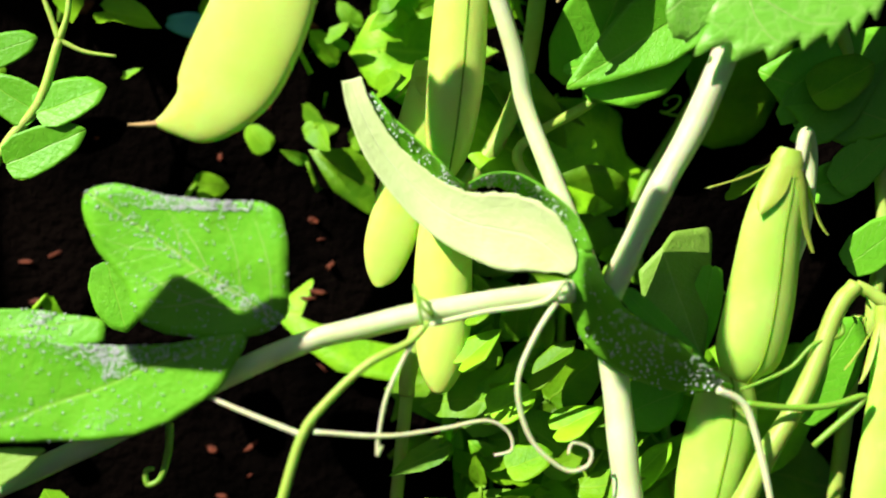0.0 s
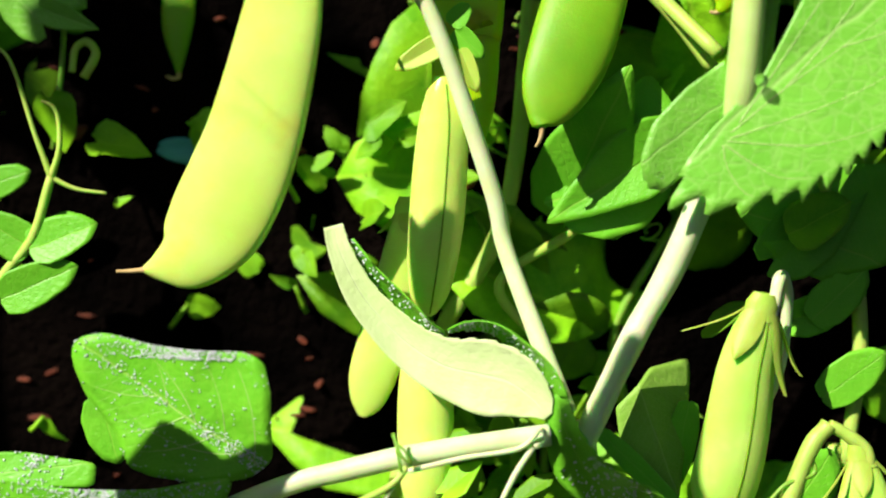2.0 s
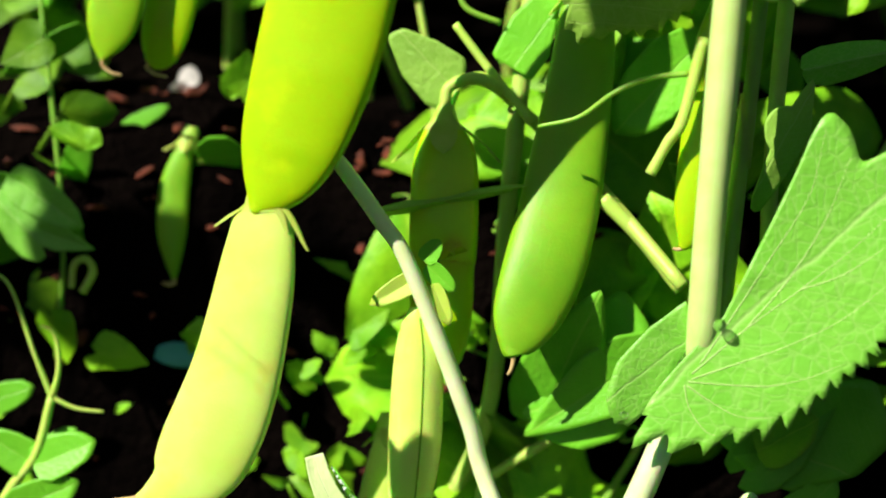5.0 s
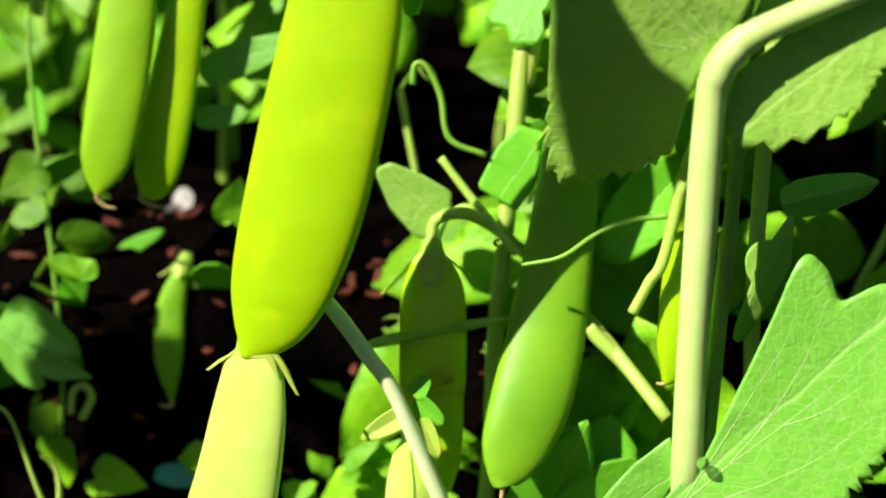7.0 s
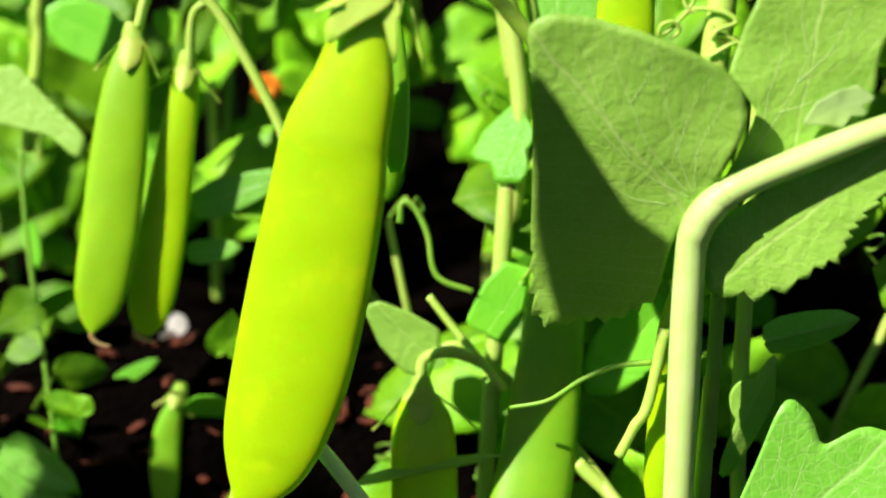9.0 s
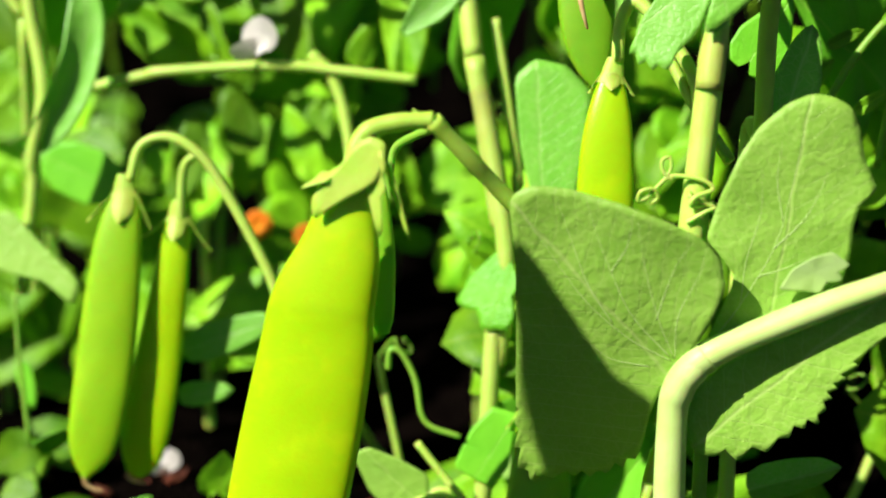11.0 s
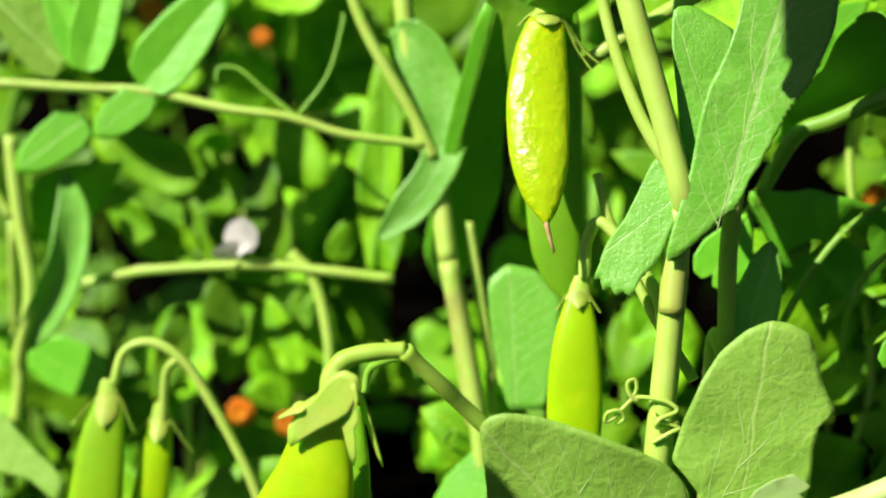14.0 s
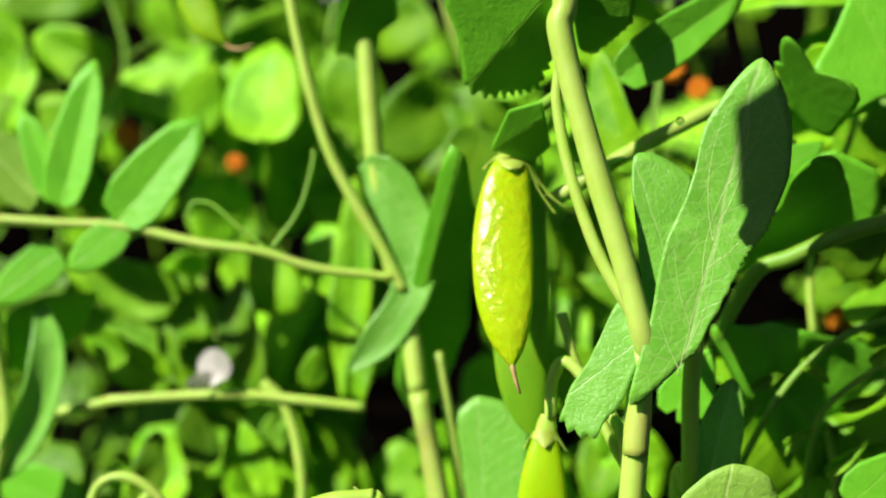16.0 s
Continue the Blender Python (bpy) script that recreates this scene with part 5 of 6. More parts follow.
leaf("leaflet", rear_plant, "leaflet", (7.49, 28.85, 5.96), (9.46, 28.99, 6.56), (7.81, 28.63, 4.99), material=LEAF_BLUE, fold=-0.3)

# upper left runner with paired leaflets
runner_plant = plant("pea_plant", (-12.75, 38.26, 2.75), "pea plant with a horizontal runner and upright leaflets")
tube("stem", runner_plant, [(-12.75, 38.26, 2.75), (-11.75, 36.26, 9.07), (-10.75, 34.26, 15.38)], 0.163)
tube("stem", runner_plant, [(-10.75, 34.26, 15.38), (-12.14, 34.49, 17.15), (-13.36, 34.35, 18.79), (-11.10, 34.12, 18.94), (-8.51, 34.02, 18.86), (-6.92, 33.92, 18.83), (-4.87, 33.66, 18.46), (-3.24, 33.53, 18.29), (-1.80, 33.53, 17.88), (0.19, 33.65, 17.65)], 0.143, 0.114)
leaf("leaflet", runner_plant, "leaflet", (-8.53, 34.15, 19.44), (-7.78, 35.00, 23.12), (-7.03, 34.07, 19.12), fold=0.1)
leaf("leaflet", runner_plant, "leaflet", (-8.71, 34.42, 19.47), (-9.86, 34.95, 21.78), (-7.71, 34.52, 19.91), fold=0.1)
leaf("leaflet", runner_plant, "leaflet", (-6.90, 33.88, 19.05), (-4.82, 34.48, 21.64), (-5.32, 33.61, 17.88), fold=0.12)
leaf("leaflet", runner_plant, "broad", (-6.89, 33.82, 18.77), (-8.25, 33.57, 17.69), (-7.47, 33.97, 19.44))
leaf("leaflet", runner_plant, "broad", (-9.49, 34.69, 19.51), (-11.40, 35.07, 21.17), (-8.49, 34.93, 20.56), material=LEAF_GREY, fold=-0.5)
leaf("leaflet", runner_plant, "leaflet", (-8.82, 34.34, 17.99), (-10.58, 34.03, 16.66), (-9.75, 34.60, 19.11))
tube("tendril", runner_plant, [(-3.04, 33.62, 18.28), (-3.86, 33.76, 18.90), (-4.53, 33.88, 19.42), (-5.05, 33.89, 19.44), (-5.11, 33.81, 19.09)], 0.057, 0.043, material=STEM_GREEN)
tube("tendril", runner_plant, [(-2.97, 33.63, 18.35), (-2.28, 33.86, 19.34), (-1.97, 34.24, 20.60), (-2.00, 34.29, 20.81)], 0.057, 0.043, material=STEM_GREEN)
blade("stipule", runner_plant, [(-9.35, 34.45, 16.57), (-9.09, 34.12, 15.54), (-9.20, 33.74, 14.25), (-9.76, 33.43, 12.95), (-10.59, 33.31, 12.03)], [0.29, 0.88, 0.99, 0.93, 0.44], material=LEAF_BLUE, turn=-15, cup=0.35, seed=51)
tube("stem", runner_plant, [(-10.83, 34.58, 17.54), (-10.51, 34.11, 15.50), (-10.09, 33.60, 13.66), (-10.36, 33.31, 12.04), (-10.39, 33.29, 11.20), (-10.68, 32.83, 8.46)], 0.205, 0.176)
tube("stem", runner_plant, [(-9.37, 34.53, 13.55), (-7.78, 34.37, 13.97), (-7.13, 34.23, 14.12), (-4.29, 34.11, 14.37), (-2.55, 34.09, 14.28), (-0.67, 34.05, 14.12)], 0.143, 0.129, material=STEM)
tube("stem", runner_plant, [(-3.39, 34.35, 14.65), (-2.86, 34.24, 14.17), (-2.47, 34.02, 13.20), (-2.27, 33.69, 11.80), (-2.52, 33.40, 10.16)], 0.158, 0.144)

# small growth low on the bank
pod(side_plant, [(-6.48, 31.18, 2.81), (-6.74, 30.92, 1.67), (-6.74, 30.63, 0.43), (-6.60, 30.38, -0.66)], [0.3, 0.72, 0.7, 0.06], material=POD_GREEN, sepals=[(90, 0.4, 0.1, 40), (180, 0.5, 0.2, 25), (0, 0.5, 0.2, 25)], beak=0.3, label='small green pod in shade')
leaf("leaflet", side_plant, "broad", (-6.21, 31.07, 2.33), (-5.08, 31.11, 2.48), (-6.38, 31.86, 1.21))
leaf("leaflet", side_plant, "leaflet", (-8.93, 30.45, 2.65), (-9.89, 31.59, 0.04), (-9.82, 30.47, 2.76))
leaf("leaflet", side_plant, "leaflet", (-11.04, 30.00, 1.47), (-8.82, 30.39, 0.12), (-12.22, 31.02, -0.13))
leaf("leaflet", side_plant, "leaflet", (-11.33, 29.81, -0.11), (-9.57, 29.94, 0.44), (-11.59, 30.77, -1.61))
leaf("leaflet", side_plant, "leaflet", (-9.29, 31.71, 5.10), (-11.25, 31.43, 3.88), (-9.32, 30.85, 5.91))
leaf("leaflet", side_plant, "leaflet", (-8.24, 31.62, 2.82), (-7.12, 31.77, 3.45), (-8.00, 31.53, 2.41))
leaf("leaflet", side_plant, "leaflet", (-10.70, 32.50, 6.64), (-10.35, 32.24, 5.50), (-11.24, 32.47, 6.48))
tube("stem", side_plant, [(-9.18, 29.26, -2.48), (-9.19, 29.87, 0.13), (-9.59, 30.59, 2.53), (-10.44, 31.85, 6.47), (-10.74, 32.52, 8.61)], 0.066, 0.053, material=STEM_GREEN)
tube("tendril", side_plant, [(-8.52, 29.31, -0.76), (-8.30, 29.43, -0.22), (-8.52, 29.49, 0.04), (-8.77, 29.45, -0.14), (-8.80, 29.33, -0.66)], 0.104, 0.078)
leaf("stipule", left_plant, [(12, 1.11), (24, 0.57), (99, 0.6), (117, 0.87), (171, 0.91), (207, 0.64), (315, 0.27), (350, 0.92)], (-10.25, 32.36, 9.81), (-8.84, 31.96, 8.81), (-11.17, 31.93, 8.71), material=LEAF_GREY, seed=63)
leaf("leaflet", left_plant, "broad", (-8.70, 34.39, 11.03), (-10.87, 34.57, 11.83), (-8.20, 34.67, 12.25))

# broad leaves of the plants behind
hedge_plant = plant("pea_plant", (-6.71, 35.88, 2.47), "large-leaved pea plant with broad lime-green leaves")
tube("stem", hedge_plant, [(-6.71, 35.88, 2.47), (-6.71, 35.88, 6.20), (-6.71, 35.88, 9.94)], 0.128)
leaf("leaf", hedge_plant, "leaflet", (-4.04, 37.96, 20.83), (-3.96, 38.61, 23.67), (-1.20, 37.24, 20.76), material=LEAF_FAR, fold=0.2, bend=-0.15, wave=0.05, around=40, rings=5, seed=200)
leaf("leaf", hedge_plant, "leaflet", (-6.56, 38.89, 21.07), (-5.61, 39.30, 22.86), (-4.66, 39.08, 20.02), material=LEAF_FAR, fold=-0.05, bend=0.1, wave=0.05, around=40, rings=5, seed=201)
leaf("leaf", hedge_plant, "clasping", (-1.14, 35.45, 15.65), (-1.18, 36.47, 20.04), (0.03, 35.21, 15.71), material=LEAF_FAR, fold=0.1, bend=0.0, wave=0.05, around=40, rings=5, seed=202)
leaf("leaf", hedge_plant, "stipule", (-4.39, 36.09, 14.63), (-4.79, 36.67, 17.14), (-2.55, 35.49, 15.03), material=LEAF_FAR, fold=0.2, bend=-0.15, wave=0.05, around=40, rings=5, seed=203)
leaf("leaf", hedge_plant, "leaflet", (-5.00, 37.62, 17.47), (-2.68, 37.27, 15.94), (-6.45, 37.60, 15.48), material=LEAF_FAR, fold=-0.05, bend=0.1, wave=0.05, around=40, rings=5, seed=204)
leaf("leaf", hedge_plant, "leaflet", (-6.48, 36.90, 16.26), (-9.62, 37.11, 17.14), (-5.88, 37.07, 18.12), material=LEAF_FAR, fold=0.1, bend=0.0, wave=0.05, around=40, rings=5, seed=205)
leaf("leaf", hedge_plant, "clasping", (-7.10, 36.06, 14.49), (-9.24, 36.33, 15.67), (-6.31, 35.62, 15.63), material=LEAF_FAR, fold=0.2, bend=-0.15, wave=0.05, around=40, rings=5, seed=206)
leaf("leaf", hedge_plant, "leaflet", (-8.62, 35.01, 11.84), (-11.30, 34.82, 11.01), (-9.45, 35.86, 13.65), material=LEAF_FAR, fold=-0.05, bend=0.1, wave=0.05, around=40, rings=5, seed=207)
leaf("leaf", hedge_plant, "stipule", (-6.41, 35.09, 12.20), (-7.29, 34.64, 10.23), (-7.64, 34.97, 12.81), material=LEAF_FAR, fold=0.1, bend=0.0, wave=0.05, around=40, rings=5, seed=208)
leaf("leaf", hedge_plant, "leaflet", (-8.97, 39.29, 22.84), (-11.39, 39.48, 23.64), (-8.13, 39.02, 24.69), material=LEAF_FAR, fold=0.2, bend=-0.15, wave=0.05, around=40, rings=5, seed=209)
leaf("leaf", hedge_plant, "leaflet", (-5.26, 35.47, 11.95), (-5.95, 35.85, 13.60), (-4.09, 35.99, 12.30), material=LEAF_FAR, fold=-0.05, bend=0.1, wave=0.05, around=40, rings=5, seed=210)
leaf("leaf", hedge_plant, "clasping", (-3.67, 35.41, 11.69), (-4.34, 35.76, 13.19), (-2.90, 35.24, 12.08), material=LEAF_FAR, fold=0.1, bend=0.0, wave=0.05, around=40, rings=5, seed=211)
leaf("leaf", hedge_plant, "stipule", (-6.01, 35.58, 14.32), (-6.70, 35.96, 15.97), (-5.02, 34.99, 14.79), material=LEAF_FAR, fold=0.2, bend=-0.15, wave=0.05, around=40, rings=5, seed=212)
leaf("leaf", hedge_plant, "leaflet", (-2.41, 35.57, 14.25), (-1.97, 35.83, 15.39), (-1.58, 35.90, 13.82), material=LEAF_FAR, fold=-0.05, bend=0.1, wave=0.05, around=40, rings=5, seed=213)
leaf("leaf", hedge_plant, "leaflet", (2.27, 35.86, 21.18), (1.58, 35.32, 18.85), (0.20, 35.74, 21.81), material=LEAF_FAR, fold=0.1, bend=0.0, wave=0.05, around=40, rings=5, seed=214)
leaf("leaf", hedge_plant, "clasping", (5.86, 34.54, 21.16), (4.98, 35.09, 23.52), (6.72, 33.93, 21.53), material=LEAF_FAR, fold=0.2, bend=-0.15, wave=0.05, around=40, rings=5, seed=215)
leaf("leaf", hedge_plant, "leaflet", (10.12, 34.10, 23.00), (12.00, 33.89, 22.08), (9.33, 34.12, 21.21), material=LEAF_FAR, fold=-0.05, bend=0.1, wave=0.05, around=40, rings=5, seed=216)
leaf("leaf", hedge_plant, "leaflet", (11.16, 33.83, 18.07), (12.52, 34.12, 19.31), (12.39, 33.97, 16.78), material=LEAF_FAR, fold=-0.05, bend=0.1, wave=0.05, around=40, rings=5, seed=219)
leaf("leaf", hedge_plant, "stipule", (3.64, 34.55, 19.27), (4.38, 34.16, 17.60), (2.72, 34.20, 18.91), material=LEAF_FAR, fold=0.1, bend=0.0, wave=0.05, around=40, rings=5, seed=220)
leaf("leaf", hedge_plant, "leaflet", (-10.05, 36.83, 19.74), (-11.81, 36.69, 19.10), (-10.37, 36.47, 21.19), material=LEAF_FAR, fold=0.2, bend=-0.15, wave=0.05, around=40, rings=5, seed=221)
leaf("leaf", hedge_plant, "leaflet", (-7.91, 37.69, 19.68), (-6.40, 37.45, 18.61), (-9.11, 37.80, 18.25), material=LEAF_FAR, fold=-0.05, bend=0.1, wave=0.05, around=40, rings=5, seed=222)
leaf("leaf", hedge_plant, "clasping", (-6.38, 37.26, 15.93), (-9.31, 37.57, 17.24), (-5.72, 37.58, 17.30), material=LEAF_FAR, fold=0.1, bend=-0.1, wave=0.05, around=40, rings=5, seed=240)
leaf("leaf", hedge_plant, "stipule", (-7.43, 35.41, 11.67), (-6.45, 35.14, 10.50), (-8.53, 35.21, 10.82), material=LEAF_FAR, fold=0.1, bend=-0.1, wave=0.05, around=40, rings=5, seed=241)
leaf("leaf", hedge_plant, "leaflet", (-1.37, 36.18, 16.90), (-2.33, 36.58, 18.62), (0.55, 36.41, 17.89), material=LEAF_FAR, fold=0.1, bend=-0.1, wave=0.05, around=40, rings=5, seed=242)
leaf("leaf", hedge_plant, "clasping", (-10.10, 36.99, 16.64), (-11.52, 36.77, 15.70), (-10.71, 37.18, 17.47), material=LEAF_FAR, fold=0.1, bend=-0.1, wave=0.05, around=40, rings=5, seed=243)
leaf("leaf", hedge_plant, "stipule", (-11.76, 35.90, 13.79), (-12.69, 35.61, 12.55), (-12.80, 36.06, 14.48), material=LEAF_FAR, fold=0.1, bend=-0.1, wave=0.05, around=40, rings=5, seed=244)
leaf("leaf", hedge_plant, "leaflet", (-5.16, 36.50, 12.62), (-5.73, 36.00, 10.46), (-6.67, 36.58, 12.98), material=LEAF_FAR, fold=0.1, bend=-0.1, wave=0.05, around=40, rings=5, seed=245)
leaf("leaf", hedge_plant, "clasping", (-3.50, 36.06, 12.60), (-4.08, 35.71, 11.08), (-4.23, 36.12, 12.86), material=LEAF_FAR, fold=0.1, bend=-0.1, wave=0.05, around=40, rings=5, seed=246)

# lit leaves low between the stems
leaf("leaflet", rear_plant, "heart", (7.30, 27.55, -2.73), (9.16, 27.97, -0.88), (8.38, 27.31, -3.75), fold=0.1)
leaf("leaflet", rear_plant, "heart", (7.89, 27.49, -4.13), (9.40, 27.66, -3.38), (8.30, 27.30, -4.92), fold=0.15)
leaf("leaflet", rear_plant, "leaflet", (0.94, 27.26, -7.75), (0.24, 27.49, -6.77), (1.98, 27.43, -7.03), material=LEAF_FAR, fold=0.17, around=40, rings=5, seed=1150)
leaf("leaflet", rear_plant, "stipule", (1.70, 27.62, -8.83), (2.60, 27.79, -8.08), (2.20, 27.57, -9.42), material=LEAF_FAR, fold=0.14, around=40, rings=5, seed=1200)
leaf("leaflet", rear_plant, "heart", (2.32, 26.77, -7.97), (2.20, 27.05, -6.76), (2.91, 26.62, -7.86), material=LEAF_FAR, fold=0.28, around=40, rings=5, seed=1260)
leaf("leaflet", rear_plant, "heart", (2.99, 27.00, -9.27), (1.77, 27.14, -8.67), (3.32, 26.83, -8.47), material=LEAF_FAR, fold=0.09, around=40, rings=5, seed=1300)
leaf("leaflet", rear_plant, "stipule", (2.30, 26.57, -9.98), (3.10, 26.76, -9.16), (3.05, 26.33, -10.65), material=LEAF_FAR, fold=0.24, around=40, rings=5, seed=1240)
leaf("leaflet", rear_plant, "heart", (1.25, 26.34, -9.49), (1.79, 26.58, -8.43), (1.98, 26.01, -9.76), material=LEAF_FAR, fold=0.04, around=40, rings=5, seed=1160)
leaf("leaflet", rear_plant, "stipule", (3.39, 27.01, -8.45), (4.33, 27.16, -7.83), (3.94, 26.74, -9.24), material=LEAF_FAR, fold=0.25, around=40, rings=5, seed=1340)
leaf("leaflet", rear_plant, "heart", (4.10, 26.98, -10.08), (4.14, 27.24, -8.97), (4.99, 27.06, -10.14), material=LEAF_FAR, fold=0.28, around=40, rings=5, seed=1380)
leaf("leaflet", rear_plant, "heart", (3.38, 26.40, -10.72), (4.48, 26.55, -10.09), (3.77, 26.17, -11.34), material=LEAF_FAR, fold=0.16, around=40, rings=5, seed=1320)
leaf("leaflet", rear_plant, "stipule", (1.95, 26.55, -11.21), (0.93, 26.73, -10.44), (2.53, 26.40, -10.32), material=LEAF_FAR, fold=0.09, around=40, rings=5, seed=1200)
leaf("leaflet", rear_plant, "heart", (5.04, 26.12, -10.42), (6.02, 26.36, -9.37), (5.45, 25.70, -10.71), material=LEAF_FAR, fold=0.27, around=40, rings=5, seed=1460)
leaf("leaflet", rear_plant, "heart", (0.64, 26.74, -10.77), (0.41, 26.99, -9.68), (1.17, 26.76, -10.66), material=LEAF_FAR, fold=0.01, around=40, rings=5, seed=1100)
leaf("leaflet", rear_plant, "leaflet", (4.71, 27.46, -9.52), (4.14, 27.76, -8.22), (5.64, 27.24, -8.99), material=LEAF_FAR, fold=0.09, around=40, rings=5, seed=1430)
leaf("leaflet", rear_plant, "heart", (1.04, 26.79, -8.63), (1.19, 26.99, -7.79), (1.91, 26.76, -8.79), material=LEAF_FAR, fold=0.08, around=40, rings=5, seed=1150)
leaf("leaflet", rear_plant, "broad", (5.31, 30.37, 6.08), (3.66, 29.89, 4.01), (4.18, 30.57, 6.96), fold=0.1)
leaf("leaflet", rear_plant, "heart", (2.10, 30.84, 6.63), (0.87, 30.53, 5.26), (1.36, 30.99, 7.26), fold=0.2)
leaf("leaflet", rear_plant, "heart", (4.67, 28.26, -0.77), (2.16, 27.81, -2.72), (3.64, 28.55, 0.48), fold=0.15)
tube("stem", rear_plant, [(3.58, 32.04, 19.39), (4.17, 31.99, 19.92), (5.41, 32.01, 20.76), (6.97, 32.21, 21.62), (8.32, 32.66, 22.06), (9.78, 33.22, 21.10)], 0.173, 0.186, material=STEM)
leaf("leaf", rear_plant, "leaflet", (5.73, 32.83, 22.80), (8.63, 33.31, 24.89), (6.64, 32.81, 21.59), fold=0.1)
leaf("leaf", rear_plant, [(9, 0.9), (46, 0.89), (73, 1.31), (94, 1.05), (112, 1.31), (133, 0.75), (210, 0.91), (289, 1.43), (348, 1.09)], (11.78, 33.23, 23.39), (11.08, 33.65, 24.85), (10.67, 32.79, 22.60), seed=78)
leaf("leaf", rear_plant, "heart", (9.67, 32.53, 20.76), (10.45, 32.66, 21.29), (10.08, 32.39, 20.15))
leaf("leaf", rear_plant, "lance", (7.65, 30.19, 13.62), (8.27, 30.77, 16.12), (10.11, 30.06, 13.09), material=LEAF_BLUE, fold=0.3)
leaf("leaf", rear_plant, "heart", (7.06, 31.08, 15.20), (7.90, 31.40, 16.62), (8.18, 30.93, 14.58))
leaf("leaf", rear_plant, "heart", (11.16, 30.55, 13.32), (12.43, 30.82, 14.48), (12.01, 30.35, 12.42))
leaf("leaf", rear_plant, "leaflet", (10.97, 34.17, 17.63), (12.36, 34.43, 18.76), (11.52, 34.01, 16.96), material=LEAF_FAR, around=40)
leaf("leaf", rear_plant, "leaflet", (11.53, 33.98, 16.81), (12.92, 34.17, 17.66), (11.98, 33.81, 16.07), material=LEAF_FAR, around=40)

# dark undersides at the edge of the bed
leaf("leaf", rear_plant, [(22, 0.68), (70, 0.49), (105, 0.63), (137, 0.44), (201, 0.96), (213, 1.76), (222, 1.7), (250, 0.83), (321, 0.63), (359, 1.08)], (9.73, 32.62, 15.09), (7.94, 31.94, 16.67), (9.65, 33.41, 12.47), material=LEAF, fold=(0.15, -0.2), wave=0.12, seed=71)
leaf("leaf", rear_plant, [(2, 1.16), (35, 1.32), (59, 2.16), (67, 3.37), (84, 1.61), (193, 0.58), (238, 1.3), (252, 1.13), (285, 0.8)], (10.20, 33.40, 19.99), (8.91, 34.34, 17.99), (11.35, 33.01, 20.55), material=LEAF, seed=72)
leaf("leaf", rear_plant, [(11, 1.54), (48, 1.4), (91, 0.91), (156, 0.92), (218, 3.37), (224, 3.12), (245, 1.07)], (9.98, 32.55, 22.35), (9.30, 32.21, 23.13), (10.33, 33.37, 21.37), material=LEAF, seed=73)
leaf("leaf", rear_plant, [(37, 1.5), (90, 0.87), (171, 1.52), (195, 1.99), (211, 0.84), (243, 0.94), (359, 1.0)], (10.02, 32.12, 19.74), (10.81, 31.77, 20.45), (10.28, 33.06, 18.52), material=LEAF, seed=74)
tube("stem", rear_plant, [(7.87, 32.47, 15.95), (8.79, 32.10, 18.12), (9.64, 31.87, 18.64), (10.87, 31.75, 19.25), (12.32, 31.59, 19.72)], 0.175, 0.215, material=STEM_GREEN)
leaf("leaf", left_plant, [(3, 1.14), (44, 0.71), (122, 0.73), (192, 1.16), (236, 1.85), (263, 1.07)], (-9.30, 35.18, 15.60), (-8.07, 34.93, 16.77), (-9.51, 36.01, 14.28), seed=76)

# unseen leaf added above the stem top to throw shade on the stipule below
leaf("leaflet", front_plant, "leaflet", (3.25, 25.30, 25.04), (5.12, 25.98, 27.98), (4.48, 25.20, 24.59), LEAF)

# unseen plant, added so that its leaves shade the soil, leaves, stems and pods
shade_plant = plant("pea_plant", (-20.0, 12.0, -24.6), "unseen pea plant added to cast shade on the bed")
tube("stem", shade_plant, [(-20.00, 12.00, -24.60), (-28.10, 11.83, 1.06), (-35.26, 12.29, 25.31), (-33.26, 12.29, 29.31)], 0.25, 0.15)
leaf("leaflet", shade_plant, "heart", (-34.11, 12.22, 25.73), (-35.92, 11.83, 25.21), (-33.53, 10.57, 24.92), around=28, rings=4)
tube("petiole", shade_plant, [(-33.26, 12.29, 29.31), (-33.68, 12.25, 28.32), (-34.11, 12.22, 25.73)], 0.03, 0.02)
leaf("leaflet", shade_plant, "heart", (-33.31, 10.93, 26.96), (-32.78, 12.53, 27.93), (-35.16, 11.53, 26.97), around=28, rings=4)
tube("petiole", shade_plant, [(-33.26, 12.29, 29.31), (-33.28, 11.61, 28.93), (-33.31, 10.93, 26.96)], 0.03, 0.02)
leaf("leaflet", shade_plant, "heart", (-33.37, 10.58, 26.36), (-31.62, 11.57, 27.20), (-34.63, 12.22, 27.05), around=28, rings=4)
tube("petiole", shade_plant, [(-33.26, 12.29, 29.31), (-33.32, 11.43, 28.63), (-33.37, 10.58, 26.36)], 0.03, 0.02)
leaf("leaflet", shade_plant, "heart", (-32.32, 11.86, 27.12), (-30.38, 13.00, 28.08), (-33.77, 13.68, 27.88), around=28, rings=4)
tube("petiole", shade_plant, [(-33.26, 12.29, 29.31), (-32.79, 12.07, 29.01), (-32.32, 11.86, 27.12)], 0.03, 0.02)
leaf("leaflet", shade_plant, "heart", (-32.49, 10.81, 27.72), (-34.54, 9.89, 26.86), (-31.28, 8.91, 26.88), around=28, rings=4)
tube("petiole", shade_plant, [(-33.26, 12.29, 29.31), (-32.88, 11.55, 29.31), (-32.49, 10.81, 27.72)], 0.03, 0.02)
leaf("leaflet", shade_plant, "heart", (-32.29, 11.20, 25.74), (-33.99, 11.87, 25.82), (-32.91, 9.74, 24.83), around=28, rings=4)
